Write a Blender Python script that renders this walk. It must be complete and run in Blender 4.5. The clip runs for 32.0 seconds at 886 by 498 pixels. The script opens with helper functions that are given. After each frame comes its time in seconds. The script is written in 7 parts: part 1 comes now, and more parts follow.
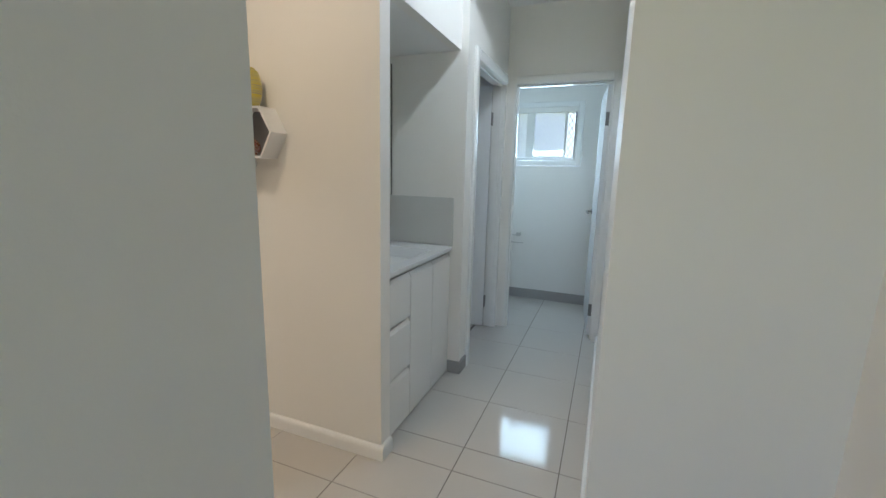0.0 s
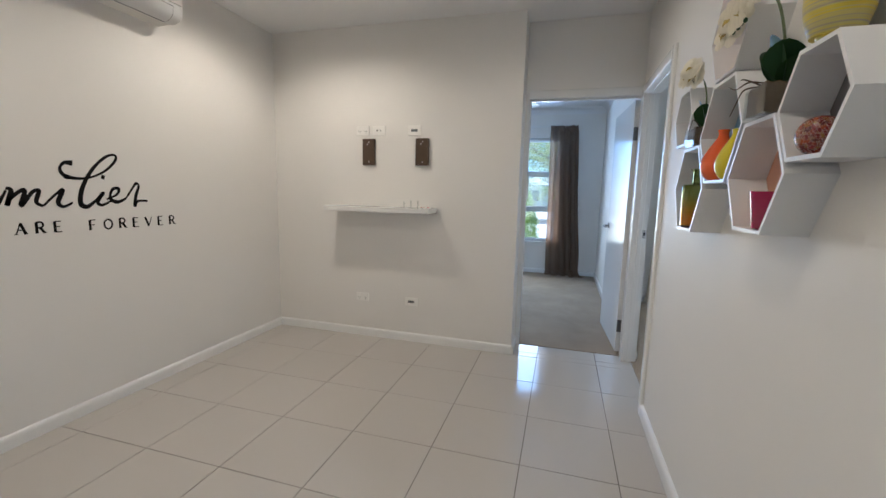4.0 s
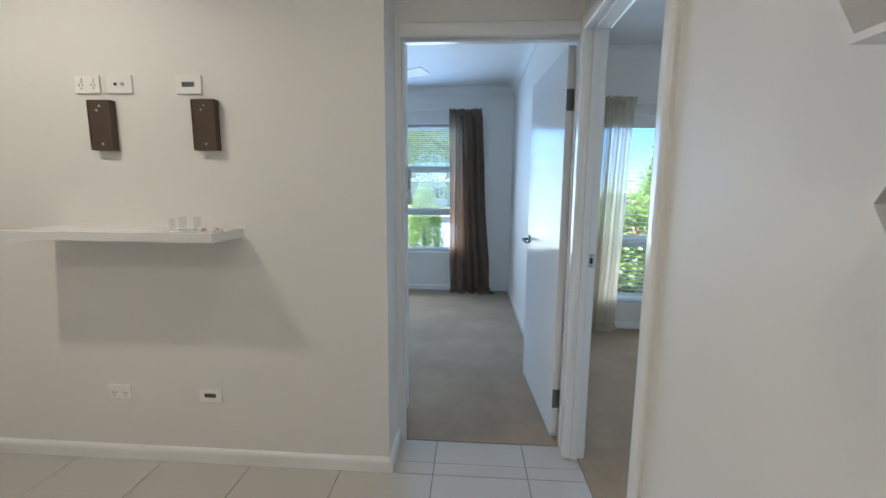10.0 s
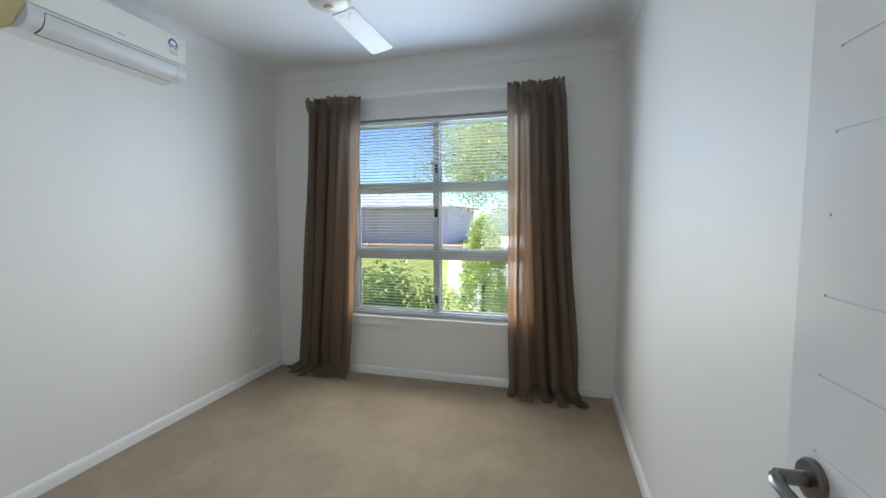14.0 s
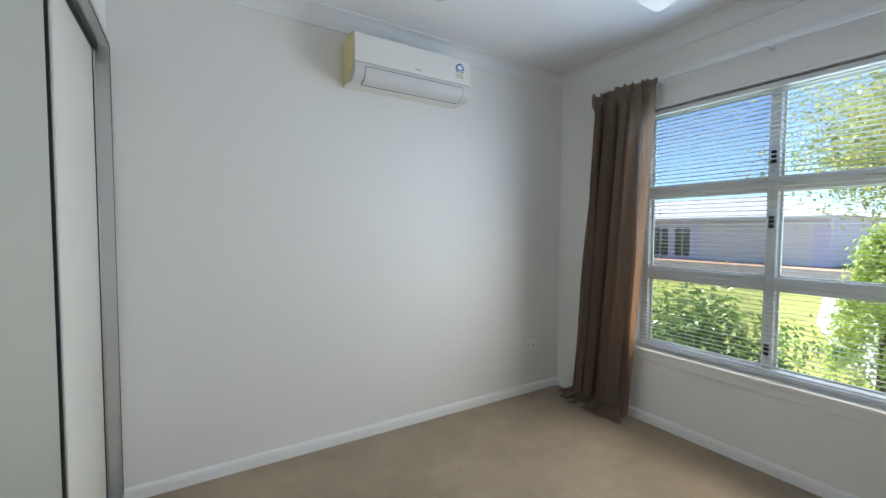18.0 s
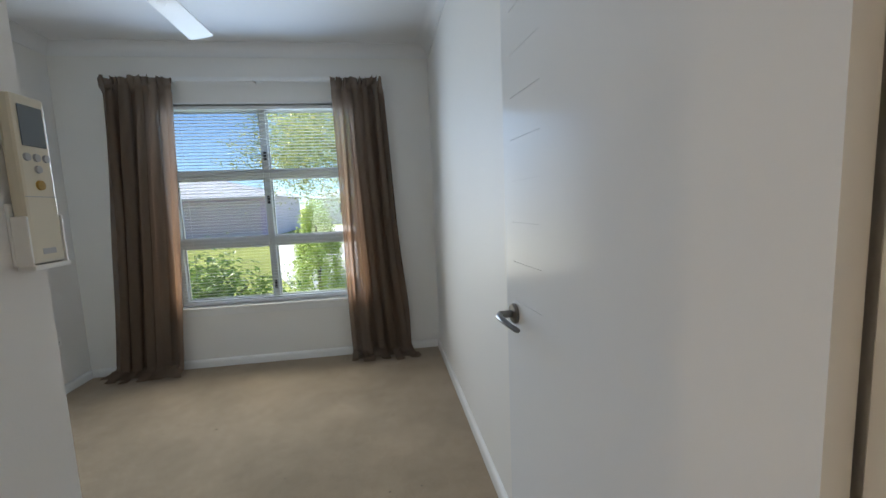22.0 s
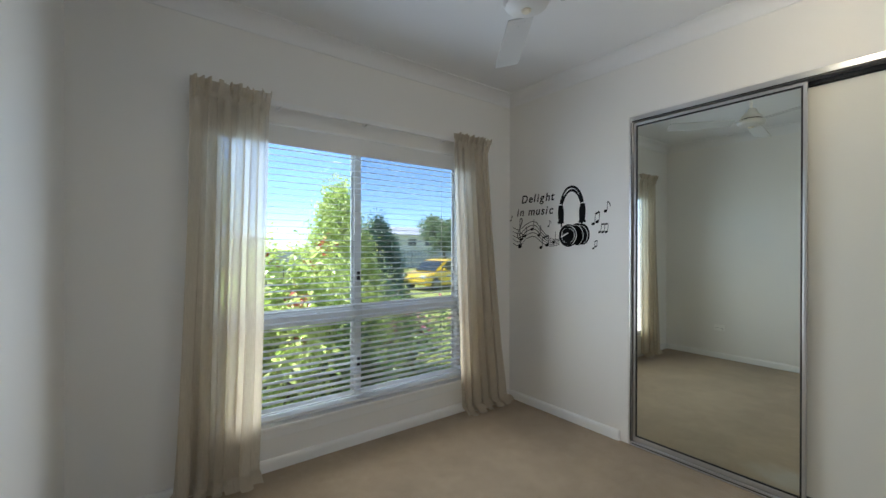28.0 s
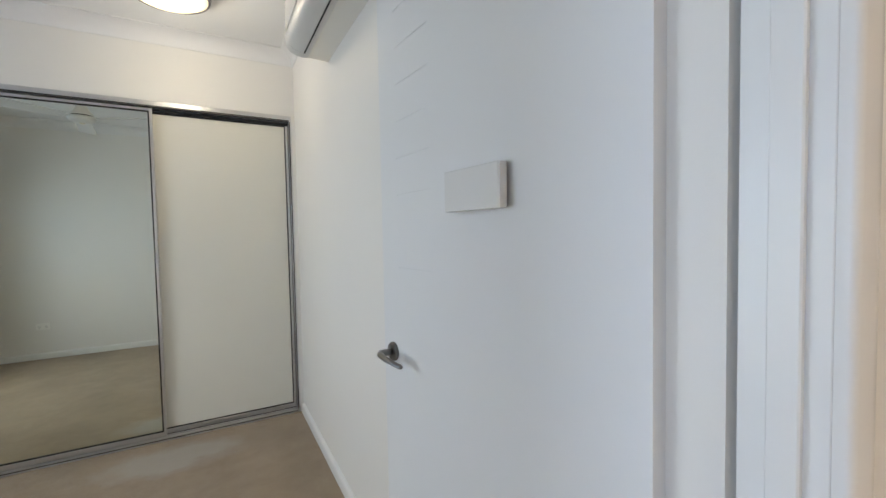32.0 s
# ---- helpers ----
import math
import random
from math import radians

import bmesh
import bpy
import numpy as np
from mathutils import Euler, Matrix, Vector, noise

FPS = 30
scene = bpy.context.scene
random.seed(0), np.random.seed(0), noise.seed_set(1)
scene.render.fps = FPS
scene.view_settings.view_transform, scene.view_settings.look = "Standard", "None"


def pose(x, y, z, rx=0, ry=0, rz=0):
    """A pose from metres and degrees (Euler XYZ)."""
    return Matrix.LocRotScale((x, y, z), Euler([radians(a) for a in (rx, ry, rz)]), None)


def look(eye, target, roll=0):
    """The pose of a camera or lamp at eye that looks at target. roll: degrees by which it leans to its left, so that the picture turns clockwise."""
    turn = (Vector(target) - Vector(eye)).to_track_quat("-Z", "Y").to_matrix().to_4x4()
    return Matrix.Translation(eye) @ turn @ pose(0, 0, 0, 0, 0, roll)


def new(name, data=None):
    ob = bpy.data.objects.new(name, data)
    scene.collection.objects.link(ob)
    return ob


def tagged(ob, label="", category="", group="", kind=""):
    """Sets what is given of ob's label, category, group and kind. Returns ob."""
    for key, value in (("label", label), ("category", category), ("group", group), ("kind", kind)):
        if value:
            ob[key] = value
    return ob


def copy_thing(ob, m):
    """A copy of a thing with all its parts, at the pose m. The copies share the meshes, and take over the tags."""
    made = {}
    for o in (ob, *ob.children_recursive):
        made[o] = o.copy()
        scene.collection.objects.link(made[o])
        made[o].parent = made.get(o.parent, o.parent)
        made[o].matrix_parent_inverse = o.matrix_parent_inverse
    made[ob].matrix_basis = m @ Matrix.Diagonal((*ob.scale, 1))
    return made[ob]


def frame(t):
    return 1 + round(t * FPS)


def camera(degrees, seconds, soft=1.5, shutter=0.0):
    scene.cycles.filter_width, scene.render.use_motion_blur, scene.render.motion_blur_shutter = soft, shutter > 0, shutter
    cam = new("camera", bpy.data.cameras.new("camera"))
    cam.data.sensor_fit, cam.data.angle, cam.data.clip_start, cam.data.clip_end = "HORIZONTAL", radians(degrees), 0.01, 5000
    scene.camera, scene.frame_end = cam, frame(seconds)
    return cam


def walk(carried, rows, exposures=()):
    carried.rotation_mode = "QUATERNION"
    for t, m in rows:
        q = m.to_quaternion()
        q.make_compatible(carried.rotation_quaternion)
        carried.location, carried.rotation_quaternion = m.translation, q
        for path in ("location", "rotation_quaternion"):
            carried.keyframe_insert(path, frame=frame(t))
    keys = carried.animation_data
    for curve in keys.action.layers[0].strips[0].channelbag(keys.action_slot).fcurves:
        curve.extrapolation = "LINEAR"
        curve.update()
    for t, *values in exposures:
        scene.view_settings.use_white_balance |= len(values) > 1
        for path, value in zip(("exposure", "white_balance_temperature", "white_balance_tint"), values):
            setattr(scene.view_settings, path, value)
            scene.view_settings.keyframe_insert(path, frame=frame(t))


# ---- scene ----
cam = camera(94.5, 32.0)
PATH = [
    (0, (-0.142, -0.005, 1.312), (-0.867, 1.824, 0.953), 1.4),
    (0.5, (-0.174, 0.22, 1.322), (-1.197, 1.9, 0.961), 1.7),
    (1, (-0.207, 0.397, 1.322), (-1.51, 1.87, 0.957), 2.0),
    (1.5, (-0.241, 0.544, 1.327), (-1.787, 1.758, 0.962), 2.2),
    (2, (-0.351, 0.647, 1.308), (-2.098, 1.549, 0.941), 2.2),
    (2.5, (-0.488, 0.704, 1.302), (-2.373, 1.268, 0.945), 2.0),
    (3, (-0.561, 0.751, 1.295), (-2.521, 0.949, 0.95), 1.8),
    (3.5, (-0.618, 0.858, 1.312), (-2.582, 0.673, 0.985), 1.6),
    (4, (-0.65, 0.951, 1.286), (-2.553, 0.403, 1.008), 1.4),
    (4.5, (-0.715, 0.991, 1.278), (-2.505, 0.132, 1.037), 1.3),
    (6.5, (-0.893, 0.985, 1.337), (-2.274, -0.455, 1.202), 0.1),
    (7, (-0.916, 1.005, 1.354), (-2.375, -0.354, 1.202), -0.3),
    (7.5, (-0.958, 0.959, 1.361), (-2.582, -0.192, 1.175), -0.8),
    (8, (-1.038, 0.936, 1.343), (-2.816, 0.047, 1.12), -1.0),
    (8.5, (-1.257, 0.97, 1.325), (-3.138, 0.337, 1.072), -1.0),
    (9, (-1.5, 1.015, 1.338), (-3.436, 0.597, 1.061), -0.8),
    (9.5, (-1.789, 0.992, 1.334), (-3.753, 0.742, 1.048), -0.1),
    (10, (-2.083, 0.984, 1.325), (-4.058, 0.854, 1.042), 0.4),
    (10.5, (-2.416, 1.0, 1.334), (-4.396, 0.94, 1.061), 0.7),
    (11, (-2.729, 0.962, 1.318), (-4.711, 0.953, 1.05), 1.0),
    (11.5, (-3.016, 0.925, 1.328), (-5.0, 0.928, 1.071), 1.3),
    (12, (-3.344, 0.978, 1.321), (-5.331, 0.931, 1.097), 0.9),
    (12.5, (-3.619, 0.983, 1.321), (-5.605, 0.868, 1.109), 0.7),
    (13, (-3.891, 0.981, 1.34), (-5.871, 0.769, 1.147), 0.4),
    (13.5, (-4.107, 1.029, 1.339), (-6.068, 0.672, 1.17), 0.2),
    (15.5, (-4.634, 1.071, 1.38), (-6.276, -0.066, 1.282), -1.5),
    (16, (-4.709, 1.062, 1.367), (-6.158, -0.315, 1.292), -1.6),
    (16.5, (-4.754, 1.074, 1.355), (-5.96, -0.52, 1.282), -1.2),
    (17, (-4.782, 1.081, 1.338), (-5.786, -0.647, 1.263), -0.5),
    (17.5, (-4.75, 1.038, 1.34), (-5.726, -0.706, 1.258), -0.3),
    (18, (-4.78, 1.097, 1.332), (-5.83, -0.602, 1.24), 0.3),
    (18.5, (-4.664, 1.075, 1.334), (-5.936, -0.465, 1.226), -0.1),
    (19, (-4.545, 1.059, 1.32), (-6.01, -0.295, 1.188), -0.4),
    (19.5, (-4.472, 1.065, 1.311), (-6.092, -0.097, 1.156), -0.5),
    (20, (-4.361, 1.08, 1.309), (-6.112, 0.132, 1.124), -0.8),
    (20.5, (-4.23, 1.119, 1.307), (-6.078, 0.381, 1.104), -1.2),
    (21, (-4.126, 1.129, 1.317), (-6.056, 0.655, 1.095), -1.5),
    (21.5, (-3.992, 1.086, 1.312), (-5.974, 0.96, 1.082), -2.0),
    (22, (-3.875, 1.054, 1.303), (-5.842, 1.337, 1.076), -2.4),
    (22.5, (-3.82, 1.135, 1.282), (-5.699, 1.789, 1.083), -2.8),
    (23, (-3.737, 1.216, 1.285), (-5.459, 2.217, 1.107), -1.9),
    (23.5, (-3.664, 1.32, 1.277), (-5.21, 2.578, 1.112), -1.6),
    (24, (-3.63, 1.397, 1.251), (-4.992, 2.854, 1.106), -1.0),
    (24.5, (-3.563, 1.541, 1.282), (-4.835, 3.078, 1.148), -0.4),
    (26.5, (-3.549, 1.75, 1.276), (-4.894, 3.23, 1.254), -0.3),
    (27, (-3.554, 1.767, 1.285), (-5.024, 3.122, 1.276), -0.5),
    (27.5, (-3.574, 1.793, 1.304), (-5.131, 3.047, 1.295), -0.5),
    (28, (-3.558, 1.827, 1.298), (-5.155, 3.031, 1.292), 0.1),
    (28.5, (-3.59, 1.793, 1.301), (-5.113, 3.088, 1.296), 0.3),
    (29, (-3.602, 1.755, 1.309), (-4.993, 3.192, 1.295), 0.8),
    (29.5, (-3.665, 1.66, 1.311), (-4.833, 3.283, 1.284), 1.0),
    (30, (-3.645, 1.595, 1.303), (-4.537, 3.385, 1.268), 1.0),
    (30.5, (-3.638, 1.452, 1.288), (-4.153, 3.384, 1.245), 0.7),
    (31, (-3.646, 1.35, 1.31), (-3.706, 3.349, 1.264), 0.1),
    (31.5, (-3.694, 1.32, 1.312), (-3.238, 3.266, 1.262), -0.5),
    (32, (-3.775, 1.313, 1.309), (-2.802, 3.059, 1.227), -1.1),
]
EXPOSURES = [(0.0, 1.48, 5900, 9), (1.5, 1.50, 5650, 8), (3.0, 1.49, 5050, 7), (4.0, 1.39, 5150, 9), (7.0, 1.44, 5150, 9), (8.0, 1.34, 5150, 8), (9.0, 1.38, 5050, 7), (10.0, 1.34, 5100, 5), (11.0, 1.19, 5150, 4), (12.0, 1.14, 5600, 7), (13.0, 1.32, 6350, 10), (16.0, 1.39, 6600, 10), (21.0, 1.24, 6500, 10), (23.0, 1.14, 6500, 10), (24.0, 1.36, 5950, 10), (27.0, 1.34, 5950, 10), (29.5, 1.40, 5950, 12), (31.0, 1.42, 5850, 9), (32.0, 1.57, 6100, 13)]
walk(cam, [(t, look(eye, target, roll)) for t, eye, target, roll in PATH], EXPOSURES)

# ---------- world, sun and exposure ----------
world = bpy.data.worlds.new("sky")
scene.world = world
world.use_nodes = True
_nt = world.node_tree
_sky = _nt.nodes.new("ShaderNodeTexSky")
_sky.sky_type, _sky.sun_disc = "NISHITA", False
_sky.sun_elevation, _sky.sun_rotation = radians(71), radians(-158)
_sky.air_density, _sky.dust_density, _sky.ozone_density = 0.60, 0.03, 5.0
_nt.links.new(_sky.outputs[0], _nt.nodes["Background"].inputs[0])
_nt.nodes["Background"].inputs[1].default_value = 0.145


def lamp(name, kind, m, energy, color=(1, 1, 1), **more):
    data = bpy.data.lights.new(name, kind)
    data.energy, data.color = energy, color
    if kind == "AREA":
        data.shape, data.size, data.size_y = "RECTANGLE", more["size"], more["size_y"]
        data.spread = radians(more.get("spread", 180))
    if kind == "SUN":
        data.angle = radians(0.5)
    if kind == "SPOT":
        data.spot_size, data.spot_blend, data.shadow_soft_size = radians(more["cone"]), more.get("blend", 0.6), more.get("radius", 0.04)
    if kind == "POINT":
        data.shadow_soft_size = more.get("radius", 0.1)
    ob = new(name, data)
    ob.matrix_world = m
    return ob


SUN_FROM = Vector((-0.12, -0.30, 0.94))
lamp("sun", "SUN", look(SUN_FROM * 50, (0, 0, 0)), 5.0, (1.0, 0.95, 0.86))
# sky light that comes in through the windows: blue from above, paler from the street and the lawn below


def sky_panel(name, m, energy, levels, **more):
    """An area lamp outside an opening, whose colour changes with height; levels: (z, colour)."""
    ob = lamp(name, "AREA", m, energy, **more)
    ob.data.use_nodes = True
    nt = ob.data.node_tree
    geo, sep, rng, ramp = (nt.nodes.new(k) for k in ("ShaderNodeNewGeometry", "ShaderNodeSeparateXYZ", "ShaderNodeMapRange", "ShaderNodeValToRGB"))
    z0, z1 = levels[0][0], levels[-1][0]
    rng.inputs["From Min"].default_value, rng.inputs["From Max"].default_value = z0, z1
    for i, (z, c) in enumerate(levels):
        e = ramp.color_ramp.elements[0] if i == 0 else ramp.color_ramp.elements[1] if i == len(levels) - 1 else ramp.color_ramp.elements.new((z - z0) / (z1 - z0))
        e.position, e.color = (z - z0) / (z1 - z0), (*c, 1)
    nt.links.new(geo.outputs["Position"], sep.inputs[0])
    nt.links.new(sep.outputs[2], rng.inputs["Value"])
    nt.links.new(rng.outputs[0], ramp.inputs[0])
    nt.links.new(ramp.outputs[0], nt.nodes["Emission"].inputs[0])
    return ob


SKY_BLUE, PALE, LAWN = (0.34, 0.60, 1.0), (1.0, 0.935, 0.81), (1.0, 0.92, 0.74)
SOFT_BLUE = (0.52, 0.72, 1.0)
# for each window the open sky, shining down from outside, and the light that fills its opening
HIGH = ((0.5, PALE), (1.5, PALE), (1.75, SKY_BLUE), (2.2, SKY_BLUE))
sky_panel("sky_light_bedroom", pose(-7.98, 0.11, 1.50, 0, -72, 0), 12, HIGH, size=1.85, size_y=1.80)
sky_panel("window_light_bedroom", pose(-7.494, 0.11, 1.335, 0, -90, 0), 16, ((0.5, LAWN), (1.5, PALE), (1.66, SKY_BLUE), (2.2, SKY_BLUE)), size=1.54, size_y=1.46, spread=155)
sky_panel("sky_light_study", pose(-6.56, 3.06, 1.32, 0, -72, 0), 11, ((0.5, PALE), (1.5, PALE), (1.75, SOFT_BLUE), (2.2, SOFT_BLUE)), size=1.85, size_y=1.90)
sky_panel("window_light_study", pose(-6.045, 3.06, 1.09, 0, -90, 0), 6.2, ((0.2, LAWN), (1.2, PALE), (1.6, SOFT_BLUE), (2.1, SOFT_BLUE)), size=1.56, size_y=1.64, spread=150)
# fill light added behind the start hallway; no window is known there
lamp("fill_light_entry", "AREA", look((-0.1, -2.62, 1.2), (-0.1, 2.0, 1.1)), 2.0, (1.0, 0.96, 0.88), size=0.95, size_y=2.0)
lamp("window_light_toilet", "AREA", look((-0.82, 4.365, 1.72), (-0.80, 2.0, 1.1)), 3.2, (0.66, 0.88, 1.0), size=0.55, size_y=0.42)
WARM = (1.0, 0.765, 0.515)

# ---------- materials ----------


def material(name, color, rough=0.5, metal=0.0, scale=8.0, vary=0.06, bump=0.0, bump_scale=200.0, spec=0.5, coat=0.0, sheen=0.0, alpha=1.0, trans=0.0, rand=0.0, contrast=False):
    """A surface with stains at one scale and grain at another."""
    mat = bpy.data.materials.new(name)
    mat.use_nodes = True
    nt = mat.node_tree
    bs = nt.nodes["Principled BSDF"]
    tc = nt.nodes.new("ShaderNodeTexCoord")
    n1 = nt.nodes.new("ShaderNodeTexNoise")
    n1.inputs["Scale"].default_value, n1.inputs["Detail"].default_value = scale, 6
    nt.links.new(tc.outputs["Object"], n1.inputs["Vector"])
    ramp = nt.nodes.new("ShaderNodeMix")
    ramp.data_type = "RGBA"
    c = Vector(color[:3])
    ramp.inputs[6].default_value = (*[max(0, v * (1 - vary)) for v in c], 1)
    ramp.inputs[7].default_value = (*[min(1, v * (1 + vary)) for v in c], 1)
    if contrast:
        cr = nt.nodes.new("ShaderNodeMapRange")
        cr.inputs["From Min"].default_value, cr.inputs["From Max"].default_value = 0.34, 0.66
        nt.links.new(n1.outputs["Fac"], cr.inputs["Value"])
        nt.links.new(cr.outputs[0], ramp.inputs[0])
    else:
        nt.links.new(n1.outputs["Fac"], ramp.inputs[0])
    out = ramp.outputs[2]
    if rand:
        oi = nt.nodes.new("ShaderNodeObjectInfo")
        hs = nt.nodes.new("ShaderNodeHueSaturation")
        mr = nt.nodes.new("ShaderNodeMapRange")
        mr.inputs["To Min"].default_value, mr.inputs["To Max"].default_value = 1 - rand, 1 + rand
        nt.links.new(oi.outputs["Random"], mr.inputs["Value"])
        nt.links.new(mr.outputs[0], hs.inputs["Value"])
        nt.links.new(out, hs.inputs["Color"])
        out = hs.outputs[0]
    nt.links.new(out, bs.inputs["Base Color"])
    bs.inputs["Roughness"].default_value, bs.inputs["Metallic"].default_value = rough, metal
    bs.inputs["Specular IOR Level"].default_value = spec
    bs.inputs["Coat Weight"].default_value = coat
    bs.inputs["Coat Roughness"].default_value = 0.05
    bs.inputs["Sheen Weight"].default_value = sheen
    bs.inputs["Alpha"].default_value = alpha
    bs.inputs["Transmission Weight"].default_value = trans
    if rough > 0.02 and metal < 0.9:
        mr2 = nt.nodes.new("ShaderNodeMapRange")
        mr2.inputs["To Min"].default_value, mr2.inputs["To Max"].default_value = rough * 0.85, min(1, rough * 1.15)
        n3 = nt.nodes.new("ShaderNodeTexNoise")
        n3.inputs["Scale"].default_value = scale * 2.7
        nt.links.new(tc.outputs["Object"], n3.inputs["Vector"])
        nt.links.new(n3.outputs["Fac"], mr2.inputs["Value"])
        nt.links.new(mr2.outputs[0], bs.inputs["Roughness"])
    if bump:
        n2 = nt.nodes.new("ShaderNodeTexNoise")
        n2.inputs["Scale"].default_value, n2.inputs["Detail"].default_value = bump_scale, 3
        nt.links.new(tc.outputs["Object"], n2.inputs["Vector"])
        bp = nt.nodes.new("ShaderNodeBump")
        bp.inputs["Strength"].default_value, bp.inputs["Distance"].default_value = bump, 0.002
        nt.links.new(n2.outputs["Fac"], bp.inputs["Height"])
        nt.links.new(bp.outputs[0], bs.inputs["Normal"])
    return mat


def glass_material(name, color, rough=0.0, tint=1.0):
    """Clear glass without refraction of the view: mostly see-through, glossy by Fresnel."""
    mat = bpy.data.materials.new(name)
    mat.use_nodes = True
    nt = mat.node_tree
    nt.nodes.remove(nt.nodes["Principled BSDF"])
    out = nt.nodes["Material Output"]
    tr, gl, fr, mx, pw, ma = (nt.nodes.new(k) for k in ("ShaderNodeBsdfTransparent", "ShaderNodeBsdfGlossy", "ShaderNodeLayerWeight", "ShaderNodeMixShader", "ShaderNodeMath", "ShaderNodeMath"))
    tr.inputs[0].default_value = (*color, 1)
    gl.inputs["Roughness"].default_value = rough
    fr.inputs[0].default_value = 0.5
    pw.operation, ma.operation = "POWER", "MULTIPLY_ADD"
    pw.inputs[1].default_value = 5.0
    ma.inputs[1].default_value, ma.inputs[2].default_value = 0.9, 0.04
    nt.links.new(fr.outputs["Facing"], pw.inputs[0])
    nt.links.new(pw.outputs[0], ma.inputs[0])
    nt.links.new(ma.outputs[0], mx.inputs[0])
    nt.links.new(tr.outputs[0], mx.inputs[1])
    nt.links.new(gl.outputs[0], mx.inputs[2])
    nt.links.new(mx.outputs[0], out.inputs[0])
    return mat


def emitter(name, color, strength):
    mat = bpy.data.materials.new(name)
    mat.use_nodes = True
    bs = mat.node_tree.nodes["Principled BSDF"]
    bs.inputs["Base Color"].default_value = (*color, 1)
    bs.inputs["Emission Color"].default_value = (*color, 1)
    bs.inputs["Emission Strength"].default_value = strength
    return mat


def sheer(name, color, through_share, lit=0.5, glow=None):
    """Thin woven cloth: part holes, part cloth that lets light shine through; glow: the colour of the light that its threads pass on."""
    mat = bpy.data.materials.new(name)
    mat.use_nodes = True
    nt = mat.node_tree
    nt.nodes.remove(nt.nodes["Principled BSDF"])
    out = nt.nodes["Material Output"]
    di, tl, tr, m1, m2 = (nt.nodes.new(k) for k in ("ShaderNodeBsdfDiffuse", "ShaderNodeBsdfTranslucent", "ShaderNodeBsdfTransparent", "ShaderNodeMixShader", "ShaderNodeMixShader"))
    tc, nz, mx = nt.nodes.new("ShaderNodeTexCoord"), nt.nodes.new("ShaderNodeTexNoise"), nt.nodes.new("ShaderNodeMix")
    mp = nt.nodes.new("ShaderNodeMapping")
    mp.inputs["Scale"].default_value = (60, 60, 6)
    nt.links.new(tc.outputs["Object"], mp.inputs[0])
    nt.links.new(mp.outputs[0], nz.inputs["Vector"])
    nz.inputs["Scale"].default_value = 4
    mx.data_type = "RGBA"
    mx.inputs[6].default_value = (*[v * 0.85 for v in color], 1)
    mx.inputs[7].default_value = (*[min(1, v * 1.12) for v in color], 1)
    nt.links.new(nz.outputs["Fac"], mx.inputs[0])
    nt.links.new(mx.outputs[2], di.inputs[0])
    if glow:
        tl.inputs[0].default_value = (*glow, 1)
    else:
        nt.links.new(mx.outputs[2], tl.inputs[0])
    m1.inputs[0].default_value = lit
    m2.inputs[0].default_value = through_share
    nt.links.new(di.outputs[0], m1.inputs[1])
    nt.links.new(tl.outputs[0], m1.inputs[2])
    nt.links.new(m1.outputs[0], m2.inputs[1])
    nt.links.new(tr.outputs[0], m2.inputs[2])
    nt.links.new(m2.outputs[0], out.inputs[0])
    return mat


WALL = material("wall_paint", (0.80, 0.785, 0.755), 0.55, scale=1.2, vary=0.02, bump=0.10, bump_scale=260)
CEIL = material("ceiling_paint", (0.80, 0.80, 0.80), 0.7, scale=1.0, vary=0.015, bump=0.06, bump_scale=200)
TRIM = material("gloss_white_trim", (0.82, 0.82, 0.81), 0.24, scale=3, vary=0.015, bump=0.012, bump_scale=24, spec=0.25)
DOORP = material("door_paint", (0.80, 0.81, 0.82), 0.15, scale=1.5, vary=0.012, bump=0.06, bump_scale=35, spec=0.5)
DOORP.node_tree.nodes["Principled BSDF"].inputs["IOR"].default_value = 1.10
TILE = material("porcelain_tile", (0.54, 0.515, 0.48), 0.09, scale=2.0, vary=0.02, bump=0.03, bump_scale=9, rand=0.012, spec=0.42)
TILE_GREY = material("grey_skirting_tile", (0.36, 0.35, 0.34), 0.25, scale=5, vary=0.04)
GROUT = material("dark_grout", (0.13, 0.115, 0.10), 0.9, scale=30, vary=0.15, bump=0.3)
CARPET = material("beige_carpet", (0.335, 0.258, 0.176), 0.95, scale=11, vary=0.10, bump=1.0, bump_scale=420, spec=0.1, sheen=0.25)
_kn = CARPET.node_tree
_kb = _kn.nodes["Principled BSDF"]
_kt, _k1, _k2, _km, _kr, _kh = (_kn.nodes.new(k) for k in ("ShaderNodeTexCoord", "ShaderNodeTexNoise", "ShaderNodeTexNoise", "ShaderNodeMath", "ShaderNodeMapRange", "ShaderNodeHueSaturation"))
_k1.inputs["Scale"].default_value, _k1.inputs["Detail"].default_value, _k1.inputs["Roughness"].default_value = 2.3, 7, 0.65
_k2.inputs["Scale"].default_value, _k2.inputs["Detail"].default_value = 130, 2
_km.operation = "MULTIPLY_ADD"
_km.inputs[1].default_value = 0.35
_kr.inputs["From Min"].default_value, _kr.inputs["From Max"].default_value = 0.45, 0.90
_kr.inputs["To Min"].default_value, _kr.inputs["To Max"].default_value = 0.80, 1.20
_ks = _kb.inputs["Base Color"].links[0].from_socket
for _n in (_k1, _k2):
    _kn.links.new(_kt.outputs["Object"], _n.inputs["Vector"])
_kn.links.new(_k2.outputs["Fac"], _km.inputs[0])
_kn.links.new(_k1.outputs["Fac"], _km.inputs[2])
_kn.links.new(_km.outputs[0], _kr.inputs["Value"])
_kn.links.new(_kr.outputs[0], _kh.inputs["Value"])
